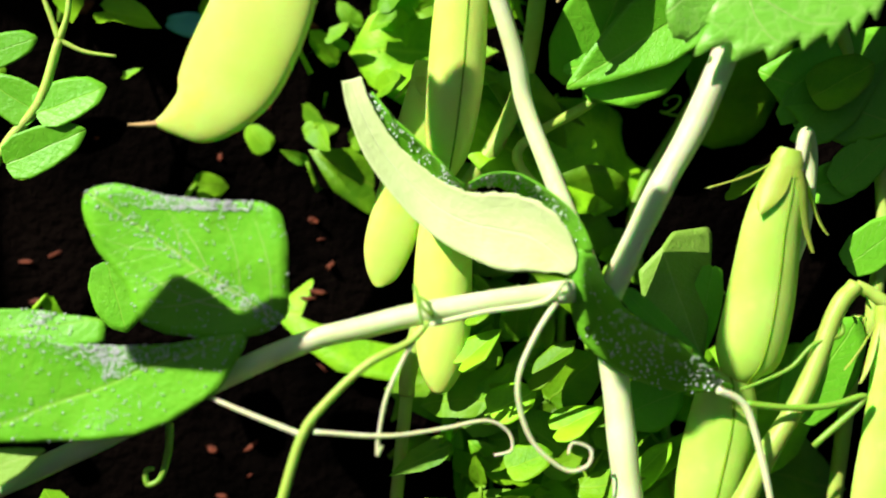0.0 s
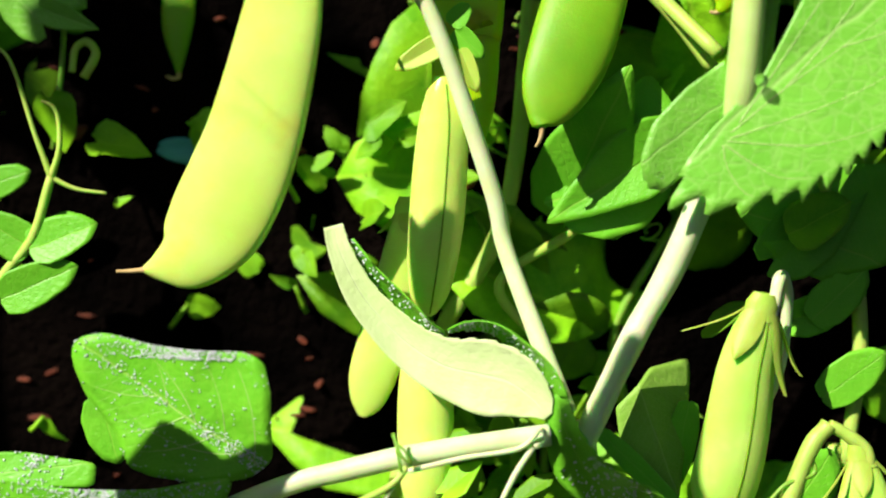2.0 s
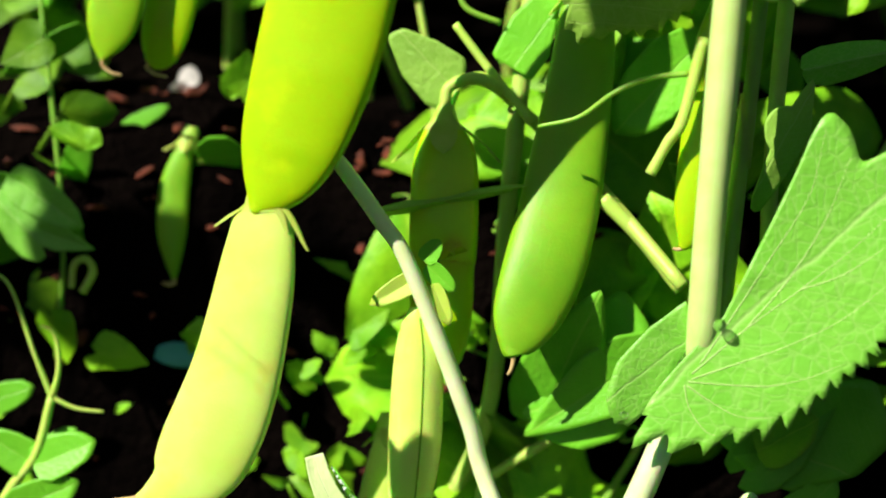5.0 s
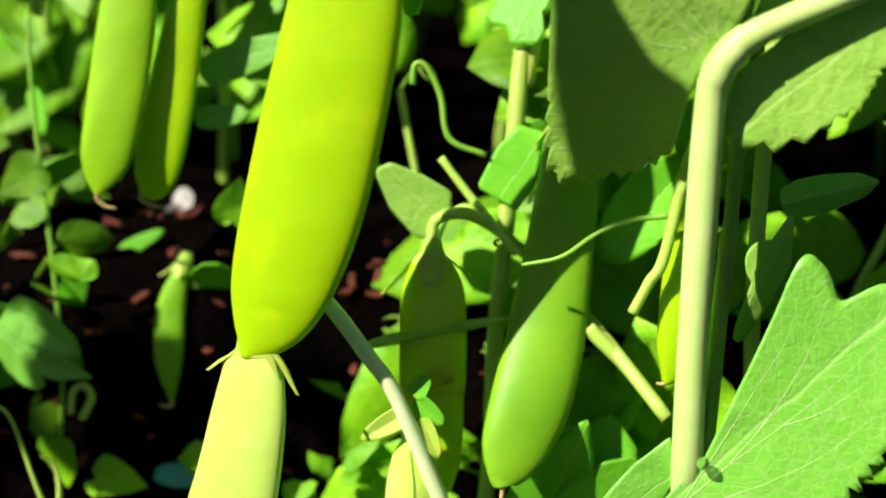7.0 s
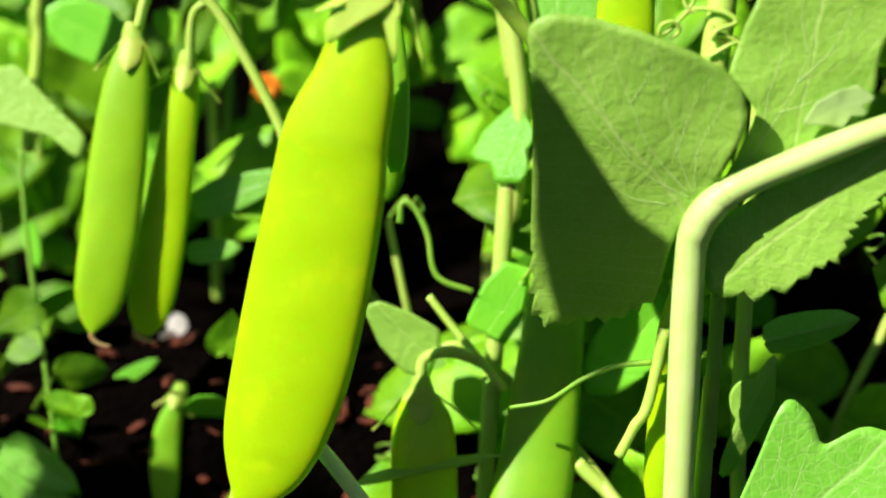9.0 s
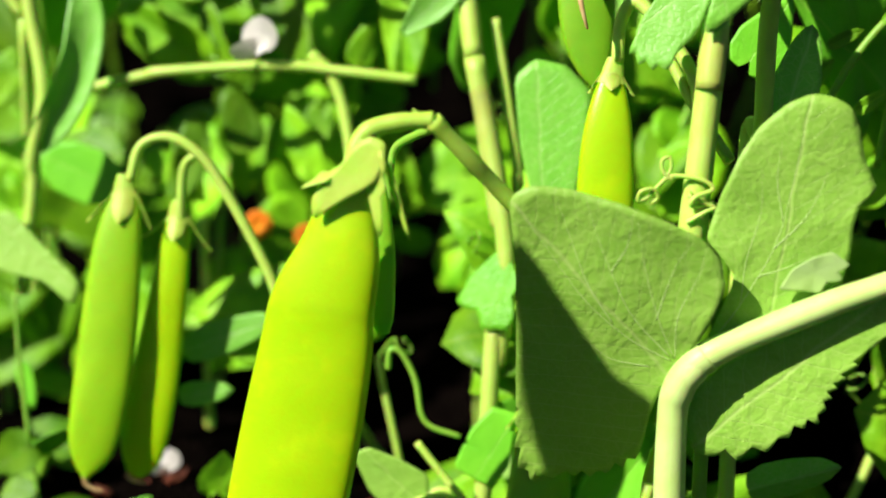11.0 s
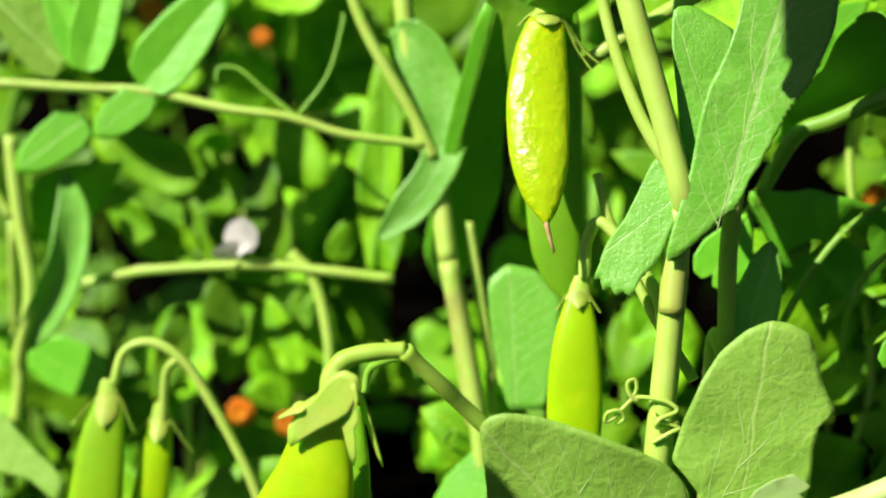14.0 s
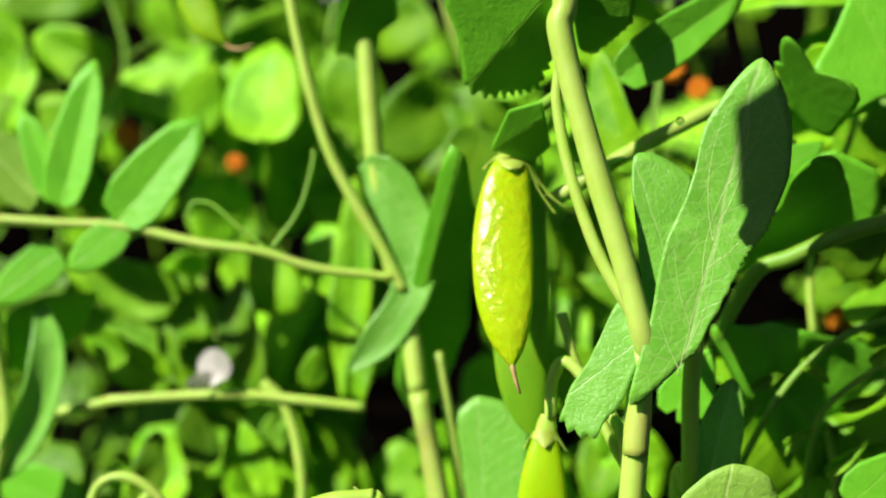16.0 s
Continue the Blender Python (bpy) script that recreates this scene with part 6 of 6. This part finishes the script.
tube("petiole", shade_plant, [(-33.26, 12.29, 29.31), (-32.77, 11.74, 28.32), (-32.29, 11.20, 25.74)], 0.03, 0.02)
leaf("leaflet", shade_plant, "heart", (-31.59, 11.40, 26.96), (-32.16, 13.24, 27.88), (-33.62, 11.05, 26.42), around=28, rings=4)
tube("petiole", shade_plant, [(-33.26, 12.29, 29.31), (-32.43, 11.85, 28.94), (-31.59, 11.40, 26.96)], 0.03, 0.02)
leaf("leaflet", shade_plant, "heart", (-30.17, 12.19, 25.37), (-31.33, 10.94, 24.49), (-28.67, 11.05, 25.00), around=28, rings=4)
tube("petiole", shade_plant, [(-33.26, 12.29, 29.31), (-31.72, 12.24, 28.14), (-30.17, 12.19, 25.37)], 0.03, 0.02)
leaf("leaflet", shade_plant, "heart", (-29.49, 11.04, 28.64), (-28.19, 11.95, 29.37), (-30.63, 12.28, 29.13), around=28, rings=4)
tube("petiole", shade_plant, [(-33.26, 12.29, 29.31), (-31.38, 11.66, 29.77), (-29.49, 11.04, 28.64)], 0.03, 0.02)
leaf("leaflet", shade_plant, "heart", (-28.88, 11.80, 25.21), (-28.13, 13.43, 26.23), (-30.79, 12.60, 25.32), around=28, rings=4)
tube("petiole", shade_plant, [(-33.26, 12.29, 29.31), (-31.07, 12.04, 28.06), (-28.88, 11.80, 25.21)], 0.03, 0.02)
# added leaves cut to the outline of the shadow each has to throw
leaf("leaf", shade_plant, [(41, 0.93), (114, 0.60), (175, 0.92), (208, 0.97), (226, 0.70), (244, 0.30), (299, 0.62), (314, 0.96), (359, 1.00)], (-11.08, 19.07, -0.10), (-12.86, 19.06, -0.06), (-11.12, 18.87, -1.87), thick=0.02)
tube("petiole", shade_plant, [(-31.68, 12.06, 13.18), (-21.38, 15.56, 8.54), (-11.08, 19.07, -0.10)], 0.009, 0.007)
leaf("leaf", shade_plant, [(0, 1.00), (44, 0.41), (53, 0.68), (104, 0.51), (153, 0.58), (201, 0.84), (235, 1.10), (266, 0.64), (316, 0.83), (343, 0.91)], (-10.47, 14.29, 9.59), (-10.51, 14.82, 11.99), (-12.90, 13.93, 9.64), thick=0.02)
tube("petiole", shade_plant, [(-35.26, 12.29, 25.31), (-22.86, 13.29, 19.45), (-10.47, 14.29, 9.59)], 0.009, 0.007)
leaf("leaf", shade_plant, [(0, 1.00), (51, 0.40), (134, 0.76), (184, 0.78), (308, 0.82), (344, 0.47)], (-10.81, 18.73, 8.40), (-11.58, 18.94, 9.61), (-12.04, 18.58, 7.65), thick=0.02)
tube("petiole", shade_plant, [(-35.26, 12.29, 25.31), (-23.04, 15.51, 18.86), (-10.81, 18.73, 8.40)], 0.009, 0.007)
leaf("leaf", shade_plant, [(0, 1.00), (10, 0.90), (66, 0.46), (137, 0.75), (172, 0.67), (203, 0.52), (230, 0.46), (251, 0.43), (269, 0.35), (313, 0.28), (349, 0.56)], (-11.66, 16.12, 25.16), (-13.06, 15.98, 29.04), (-15.54, 16.28, 23.76), thick=0.02)
tube("petiole", shade_plant, [(-33.26, 12.29, 29.31), (-22.46, 14.20, 29.23), (-11.66, 16.12, 25.16)], 0.009, 0.007)
leaf("leaf", shade_plant, [(33, 0.85), (90, 0.73), (180, 0.71), (243, 1.23), (296, 1.32), (332, 0.97)], (-4.19, 19.40, 36.53), (-4.19, 19.83, 38.41), (-2.70, 19.41, 36.56))
tube("petiole", shade_plant, [(-33.26, 12.29, 29.31), (-18.72, 14.84, 35.42), (-4.19, 19.40, 36.53)], 0.012, 0.008)
leaf("leaf", shade_plant, [(0, 1.0), (68, 1.0), (123, 0.99), (175, 1.0), (229, 0.82), (307, 1.02)], (-33.54, 20.81, 49.38), (-33.46, 21.29, 51.47), (-31.55, 20.81, 49.39))
tube("petiole", shade_plant, [(-33.26, 12.29, 29.31), (-33.39, 15.55, 41.84), (-33.54, 20.81, 49.38)], 0.012, 0.008)
leaf("leaf", shade_plant, [(85, 1.12), (141, 1.04), (217, 1.21), (276, 0.97), (359, 1.05)], (-29.97, 20.19, 46.71), (-28.34, 20.13, 46.42), (-29.94, 19.94, 45.61))
tube("petiole", shade_plant, [(-33.26, 12.29, 29.31), (-31.61, 15.24, 40.51), (-29.97, 20.19, 46.71)], 0.012, 0.008)
leaf("leaf", shade_plant, [(23, 1.27), (122, 1.93), (177, 1.26), (302, 1.95)], (-23.04, 19.25, 50.18), (-22.84, 19.51, 51.31), (-22.20, 19.23, 50.11))
tube("petiole", shade_plant, [(-33.26, 12.29, 29.31), (-28.15, 14.77, 42.24), (-23.04, 19.25, 50.18)], 0.012, 0.008)
leaf("leaflet", side_plant, "heart", (-9.52, 29.23, 0.42), (-11.07, 29.52, 1.65), (-8.68, 29.46, 1.39), material=LEAF_BLUE, fold=-0.2)
leaf("leaflet", side_plant, "heart", (-9.41, 29.29, 0.68), (-8.14, 29.22, 0.37), (-9.58, 29.15, 0.08), material=LEAF_BLUE, fold=0.2)
leaf("leaflet", side_plant, "leaflet", (-10.33, 29.74, 1.85), (-8.52, 29.49, 0.77), (-11.02, 29.50, 0.84), material=LEAF_BLUE, fold=0.2)
leaf("leaf", rear_plant, "lance", (8.83, 31.67, 15.49), (9.62, 31.76, 15.89), (9.16, 31.52, 14.85), material=LEAF_FAR, fold=0.3, around=36, rings=4, seed=400)
leaf("leaf", rear_plant, "leaflet", (10.01, 31.82, 16.16), (10.66, 31.71, 15.66), (9.77, 31.75, 15.86), material=LEAF_FAR, fold=0.3, around=36, rings=4, seed=401)
leaf("leaf", rear_plant, "heart", (11.05, 31.59, 15.15), (11.96, 31.65, 15.43), (11.15, 31.51, 14.83), material=LEAF_FAR, fold=0.3, around=36, rings=4, seed=402)
leaf("leaf", rear_plant, "lance", (9.49, 31.34, 14.09), (10.27, 31.47, 14.62), (9.96, 31.19, 13.42), material=LEAF_FAR, fold=0.3, around=36, rings=4, seed=403)
leaf("leaf", rear_plant, "leaflet", (8.44, 31.46, 14.58), (8.96, 31.61, 15.23), (8.79, 31.39, 14.31), material=LEAF_FAR, fold=0.3, around=36, rings=4, seed=404)
leaf("leaf", rear_plant, "heart", (10.67, 31.26, 13.74), (11.57, 31.41, 14.40), (10.89, 31.19, 13.43), material=LEAF_FAR, fold=0.3, around=36, rings=4, seed=405)
leaf("leaf", rear_plant, "lance", (11.58, 31.83, 16.19), (12.36, 31.92, 16.60), (11.90, 31.68, 15.56), material=LEAF_FAR, fold=0.3, around=36, rings=4, seed=406)
tube("stem", rear_plant, [(8.24, 31.42, 12.91), (9.50, 31.72, 15.35), (10.66, 31.91, 16.56), (12.10, 32.07, 17.24)], 0.096, 0.082, material=STEM_GREEN)
tube("stem", rear_plant, [(10.12, 31.56, 12.78), (10.42, 31.61, 14.86), (11.58, 31.77, 15.94), (12.35, 31.83, 16.21)], 0.082, 0.068, material=STEM_GREEN)

# pod and dark stipule high on the middle plant
pod(middle_plant, [(-5.50, 35.22, 25.58), (-5.20, 35.02, 24.71), (-4.77, 34.84, 23.93), (-4.25, 34.72, 23.43)], [0.3, 0.85, 0.8, 0.08], material=POD_LIME, sepals=[(90, 0.4, 0.1, 40), (180, 0.5, 0.2, 25), (0, 0.5, 0.2, 25)], beak=0.6, tail=(1, 0, 0.1), label='young green pod with a curved style')
tube("peduncle", middle_plant, [(-5.50, 35.21, 25.55), (-5.41, 35.38, 26.30), (-3.94, 35.48, 26.73), (-2.20, 35.10, 25.43)], 0.099, 0.113)
leaf("stipule", middle_plant, [(28, 1.26), (52, 0.88), (67, 1.21), (90, 1.15), (124, 0.91), (140, 1.08), (181, 0.71), (241, 0.69), (346, 1.02)], (-0.78, 34.75, 24.30), (0.09, 34.67, 24.72), (-0.87, 35.35, 23.16), seed=79)
leaf("leaflet", rear_plant, "heart", (0.65, 25.89, -8.38), (1.40, 26.07, -7.61), (1.11, 25.14, -8.61), material=LEAF_FAR, fold=0.15, around=40, rings=5, seed=500)
leaf("leaflet", rear_plant, "leaflet", (1.35, 25.67, -9.36), (2.25, 25.80, -8.80), (1.87, 24.83, -9.96), material=LEAF_FAR, fold=0.15, around=40, rings=5, seed=501)
leaf("leaflet", rear_plant, "stipule", (2.21, 25.88, -8.46), (2.97, 26.06, -7.68), (2.70, 25.11, -8.74), material=LEAF_FAR, fold=0.15, around=40, rings=5, seed=502)
leaf("leaflet", rear_plant, "heart", (2.81, 25.62, -9.56), (3.71, 25.75, -9.00), (3.14, 24.84, -9.93), material=LEAF_FAR, fold=0.15, around=40, rings=5, seed=503)
leaf("leaflet", rear_plant, "leaflet", (1.83, 25.41, -10.48), (2.74, 25.51, -10.04), (2.22, 24.58, -11.06), material=LEAF_FAR, fold=0.15, around=40, rings=5, seed=504)
leaf("leaflet", rear_plant, "stipule", (4.57, 25.45, -10.31), (5.21, 25.62, -9.55), (5.07, 24.70, -10.54), material=LEAF_FAR, fold=0.15, around=40, rings=5, seed=505)
leaf("leaflet", rear_plant, "heart", (0.67, 26.11, -7.45), (1.33, 26.23, -6.91), (1.00, 25.36, -7.67), material=LEAF_FAR, fold=0.15, around=40, rings=5, seed=506)
leaf("leaflet", rear_plant, "leaflet", (7.40, 27.32, -2.21), (8.63, 27.51, -1.38), (7.95, 26.39, -3.19), material=LEAF_FAR, fold=0.15, around=40, rings=5, seed=507)
leaf("leaflet", rear_plant, "stipule", (5.94, 26.85, -4.22), (6.72, 26.98, -3.68), (6.12, 26.08, -4.56), material=LEAF_FAR, fold=0.15, around=40, rings=5, seed=508)

# blossoms
bloom((-1.52, 34.84, 24.69), 0.5)
bloom((-4.69, 33.98, 14.95), 0.9)
bloom((-7.06, 32.90, 3.82), 0.55)
bloom((-8.52, 41.75, 22.12), 0.45)
marigold((-5.09, 35.61, 9.88), 0.43)
marigold((-3.75, 35.54, 9.61), 0.39)
marigold((-8.52, 39.75, 20.67), 0.47)
marigold((-5.03, 38.81, 19.99), 0.31)
marigold((7.50, 38.59, 22.79), 0.35)
marigold((8.21, 38.46, 22.26), 0.35)
marigold((12.02, 37.05, 16.14), 0.39)

# scraps on the soil
scrap((-6.23, 29.67, -2.24), 0.9)
scrap((-2.01, 29.76, -2.57), 0.5)

# dew
dew("dew", leaf_a, 1250, lambda a, b: min(0.9, 0.1 + abs(a) * 2.0) if abs(b) < 0.07 else (0.9 if a > -0.2 and b > 0.5 - 0.66 * a else 0.02), size=(0.008, 0.024), seed=1)
dew("dew", leaf_b, 2300, lambda a, b: (1.0 if abs(b - 0.02) < 0.07 else 0.6 if b > 0.06 and a < 0.5 else 0.14 if b > -0.24 else 0.02) * min(1.0, 0.04 + 1.9 * (a * a + b * b)), size=(0.009, 0.025), seed=2)
dew("dew", leaf_c, 120, lambda a, b: 0.8, seed=3)
dew("dew", leaf_d, 130, lambda a, b: 0.8, seed=4)
dew("dew", leaf_e, 150, lambda a, b: 0.8, seed=5)
dew("dew", leaf_f, 260, lambda a, b: 0.9 if 0.3 < a < 0.95 else 0.05, seed=6)
dew_drop((5.93, 25.74, 1.16), 0.136)
dew_drop((4.22, 25.53, -0.89), 0.080)
dew_drop((1.34, 28.97, 4.57), 0.102)
dew_drop((6.85, 30.86, 21.84), 0.101)


# ---- growth behind ----
def behind(x, z, depth):
    """A place at a depth measured square to the leaning bed (cm)."""
    return x, 0.872 * depth + 0.231 * z, z


def crowded(p):
    """Leaves keep clear of the two dark gaps between the stems and of the flowers, which stand free towards the light (cm)."""
    if -1.8 < p.x < 1.7 and p.y < 38 and 4.0 < p.z < 8.2 or 4.4 < p.x < 7.4 and p.y < 31 and -7 < p.z < -2:
        return True
    return any(abs(p.x - f.x) < 1.7 and p.y < f.y + 0.6 and -1.5 < p.z - f.z - 0.16 * (f.y - p.y) < 3.2
               or abs(p.x - f.x) < 1.4 and 0 < f.y - p.y < 12 and abs(p.z - f.z - 1.75 * (f.y - p.y)) < 1.8 for f in FLOWERS)


def far_plant(x, z0, z1, depth, seed, label):
    """A background plant: leaning stem, leaf pairs at its nodes, a few tendrils."""
    rnd = random.Random(seed)
    bx, by, bz = behind(x, z0, depth)
    base = (bx, by, ground_height(bx, by) - 0.5)
    p = plant("pea_plant", base, label, group="background pea plants")
    pts, q = [base], Vector(behind(x, max(z0, base[2] + 2), depth))
    while q.z < z1:
        pts.append(tuple(q))
        q = q + Vector((rnd.uniform(-1.3, 1.3), rnd.uniform(0.4, 1.0), rnd.uniform(2.2, 3.6)))
    pts.append(tuple(q))
    tube("stem", p, pts, rnd.uniform(0.09, 0.14), 0.08, STEM if seed % 2 else STEM_GREEN, steps=5, sides=8)
    for node in pts[1:]:
        for k in range(rnd.choice((2, 3, 3))):
            a = rnd.uniform(0, 2 * math.pi)
            reach_ = rnd.uniform(2.0, 4.2)
            out = Vector((math.cos(a), -0.35 * rnd.random(), 0.75 * math.sin(a) + 0.25)).normalized()
            o = Vector(node) + out * rnd.uniform(0.1, 1.2)
            tip = o + out * reach_
            if crowded(o.lerp(tip, 0.5)):
                continue
            side = out.cross(Vector((rnd.uniform(-0.6, 0.6), -1, rnd.uniform(0.0, 1.2))).normalized()).normalized()
            leaf("leaflet", p, rnd.choice(("leaflet", "leaflet", "heart", "lance", "stipule", "stipule")), tuple(o), tuple(tip), tuple(o + side * reach_), LEAF_FAR,
                 fold=rnd.uniform(-0.15, 0.45), bend=rnd.uniform(-0.4, 0.2), wave=0.09, around=28, rings=4, thick=0.02, seed=seed * 50 + k)
        if rnd.random() < 0.6:
            a = Vector(node)
            tube("tendril", p, coil(tuple(a), tuple(a + Vector((rnd.uniform(-2, 2), -0.6, rnd.uniform(0.4, 2)))), 1.2, 0.3), 0.035, 0.02, STEM_GREEN, steps=3, sides=6)
    return p


def foliage_mass(name, count, zone, seed, sizes=(1.0, 2.2), label="dense tangle of green pea leaves"):
    """Leaves past counting, as one mesh."""
    rnd = random.Random(seed)
    bm = bmesh.new()
    (x0, x1), (z0, z1), (d0, d1) = zone
    for k in range(count):
        o = Vector(behind(rnd.uniform(x0, x1), rnd.uniform(z0, z1), rnd.uniform(d0, d1)))
        out = Vector((rnd.gauss(0, 1), rnd.uniform(-0.6, 0.2), rnd.gauss(0.2, 0.8))).normalized()
        r = rnd.uniform(*sizes)
        if crowded(o + out * r * 0.5):
            continue
        side = out.cross(Vector((rnd.uniform(-0.8, 0.8), -1, rnd.uniform(-0.2, 1.4))).normalized()).normalized()
        leaf_into(bm, rnd.choice(("leaflet", "heart", "lance", "stipule")), tuple(o), tuple(o + out * r), tuple(o + side * r), fold=rnd.uniform(-0.2, 0.45), bend=rnd.uniform(-0.45, 0.15), wave=0.1, around=18, rings=3, thick=0, seed=k)
        if z0 < 5:
            if rnd.random() < 0.3:
                tube_into(bm, [cm(o), cm(o - out * r * 0.5 - Vector((0, 0, r * 0.8)))], 0.0005, 0.0007, 3, 5)
        elif rnd.random() < 0.5:
            tube_into(bm, [cm(o), cm(o - out * r * 0.5 - Vector((0, 0, r * 0.7))), cm(o - out * r * 0.6 - Vector((rnd.uniform(-1, 1), 0, r * 2)))], 0.0006, 0.001, 3, 5)
    return tagged(part(name, bm, LEAF_FAR, None), label, "foliage", kind="stuff")


NOTE = "leafy green pea plant with broad leaflets and slim stem"
for k, (x, z0, z1, depth) in enumerate([
    (-11, 6, 27, 41), (-7, 7, 28, 42), (-3, 7, 27, 41), (1, 6, 27, 41), (5, 3, 28, 38.5), (9, -6, 28, 36), (12, -8, 28, 35),
    (3.5, -12, 8, 35), (6.5, -14, 6, 34.5), (1.0, -14, 4, 36), (-13, 4, 22, 41), (14, -4, 28, 36),
]):
    far_plant(x, z0, z1, depth, 100 + k, NOTE)
foliage_mass("foliage", 190, ((-24, 24), (8, 36), (42, 52)), 7, (1.6, 3.4))
foliage_mass("foliage", 170, ((2, 22), (-18, 10), (35.5, 42)), 8)
foliage_mass("foliage", 30, ((-3.6, 0.2), (-5.5, 0.5), (33.8, 35.5)), 9, (0.5, 1.0))
foliage_mass("foliage", 50, ((-14, -8.5), (-3, 6), (34.5, 38)), 11, (0.8, 1.6))
foliage_mass("foliage", 90, ((-0.5, 4.5), (-15, -6), (32.6, 35)), 13, (0.8, 1.7))
foliage_mass("foliage", 14, ((-13, -6), (-16, -8), (32.5, 34)), 12, (0.6, 1.2))
foliage_mass("foliage", 24, ((-13, -3), (-9, 4), (33.2, 35.2)), 14, (0.6, 1.5))
foliage_mass("foliage", 520, ((-70, 70), (16, 60), (52, 66)), 10, (2.0, 4.5))


def mulch(count, seed):
    """Chips of reddish bark strewn on the soil."""
    rnd = random.Random(seed)
    for k in range(count):
        x, y = rnd.uniform(-11, 4), rnd.uniform(26.5, 33)
        z = ground_height(x, y)
        r, turn = rnd.uniform(0.09, 0.26), Matrix.Rotation(rnd.uniform(0, 6.3), 3, Vector((rnd.uniform(-0.4, 0.4), rnd.uniform(-0.4, 0.4), 1)).normalized())
        bm = bmesh.new()
        bmesh.ops.create_icosphere(bm, subdivisions=2, radius=1.0)
        for v in bm.verts:
            f = 1 + 0.6 * noise.noise(v.co * 1.7 + Vector((k, 0, 0)))
            v.co = cm((x, y, z + r * 0.15)) + turn @ Vector((v.co.x * r * 1.3 * f, v.co.y * r * 0.5 * f, v.co.z * r * 0.3 * f)) * 0.01
        tagged(part("bark_chip", bm, MULCH, None, smooth=False), "reddish-brown bark chip on dark soil", "bark chip", "bark chips")


mulch(190, 5)
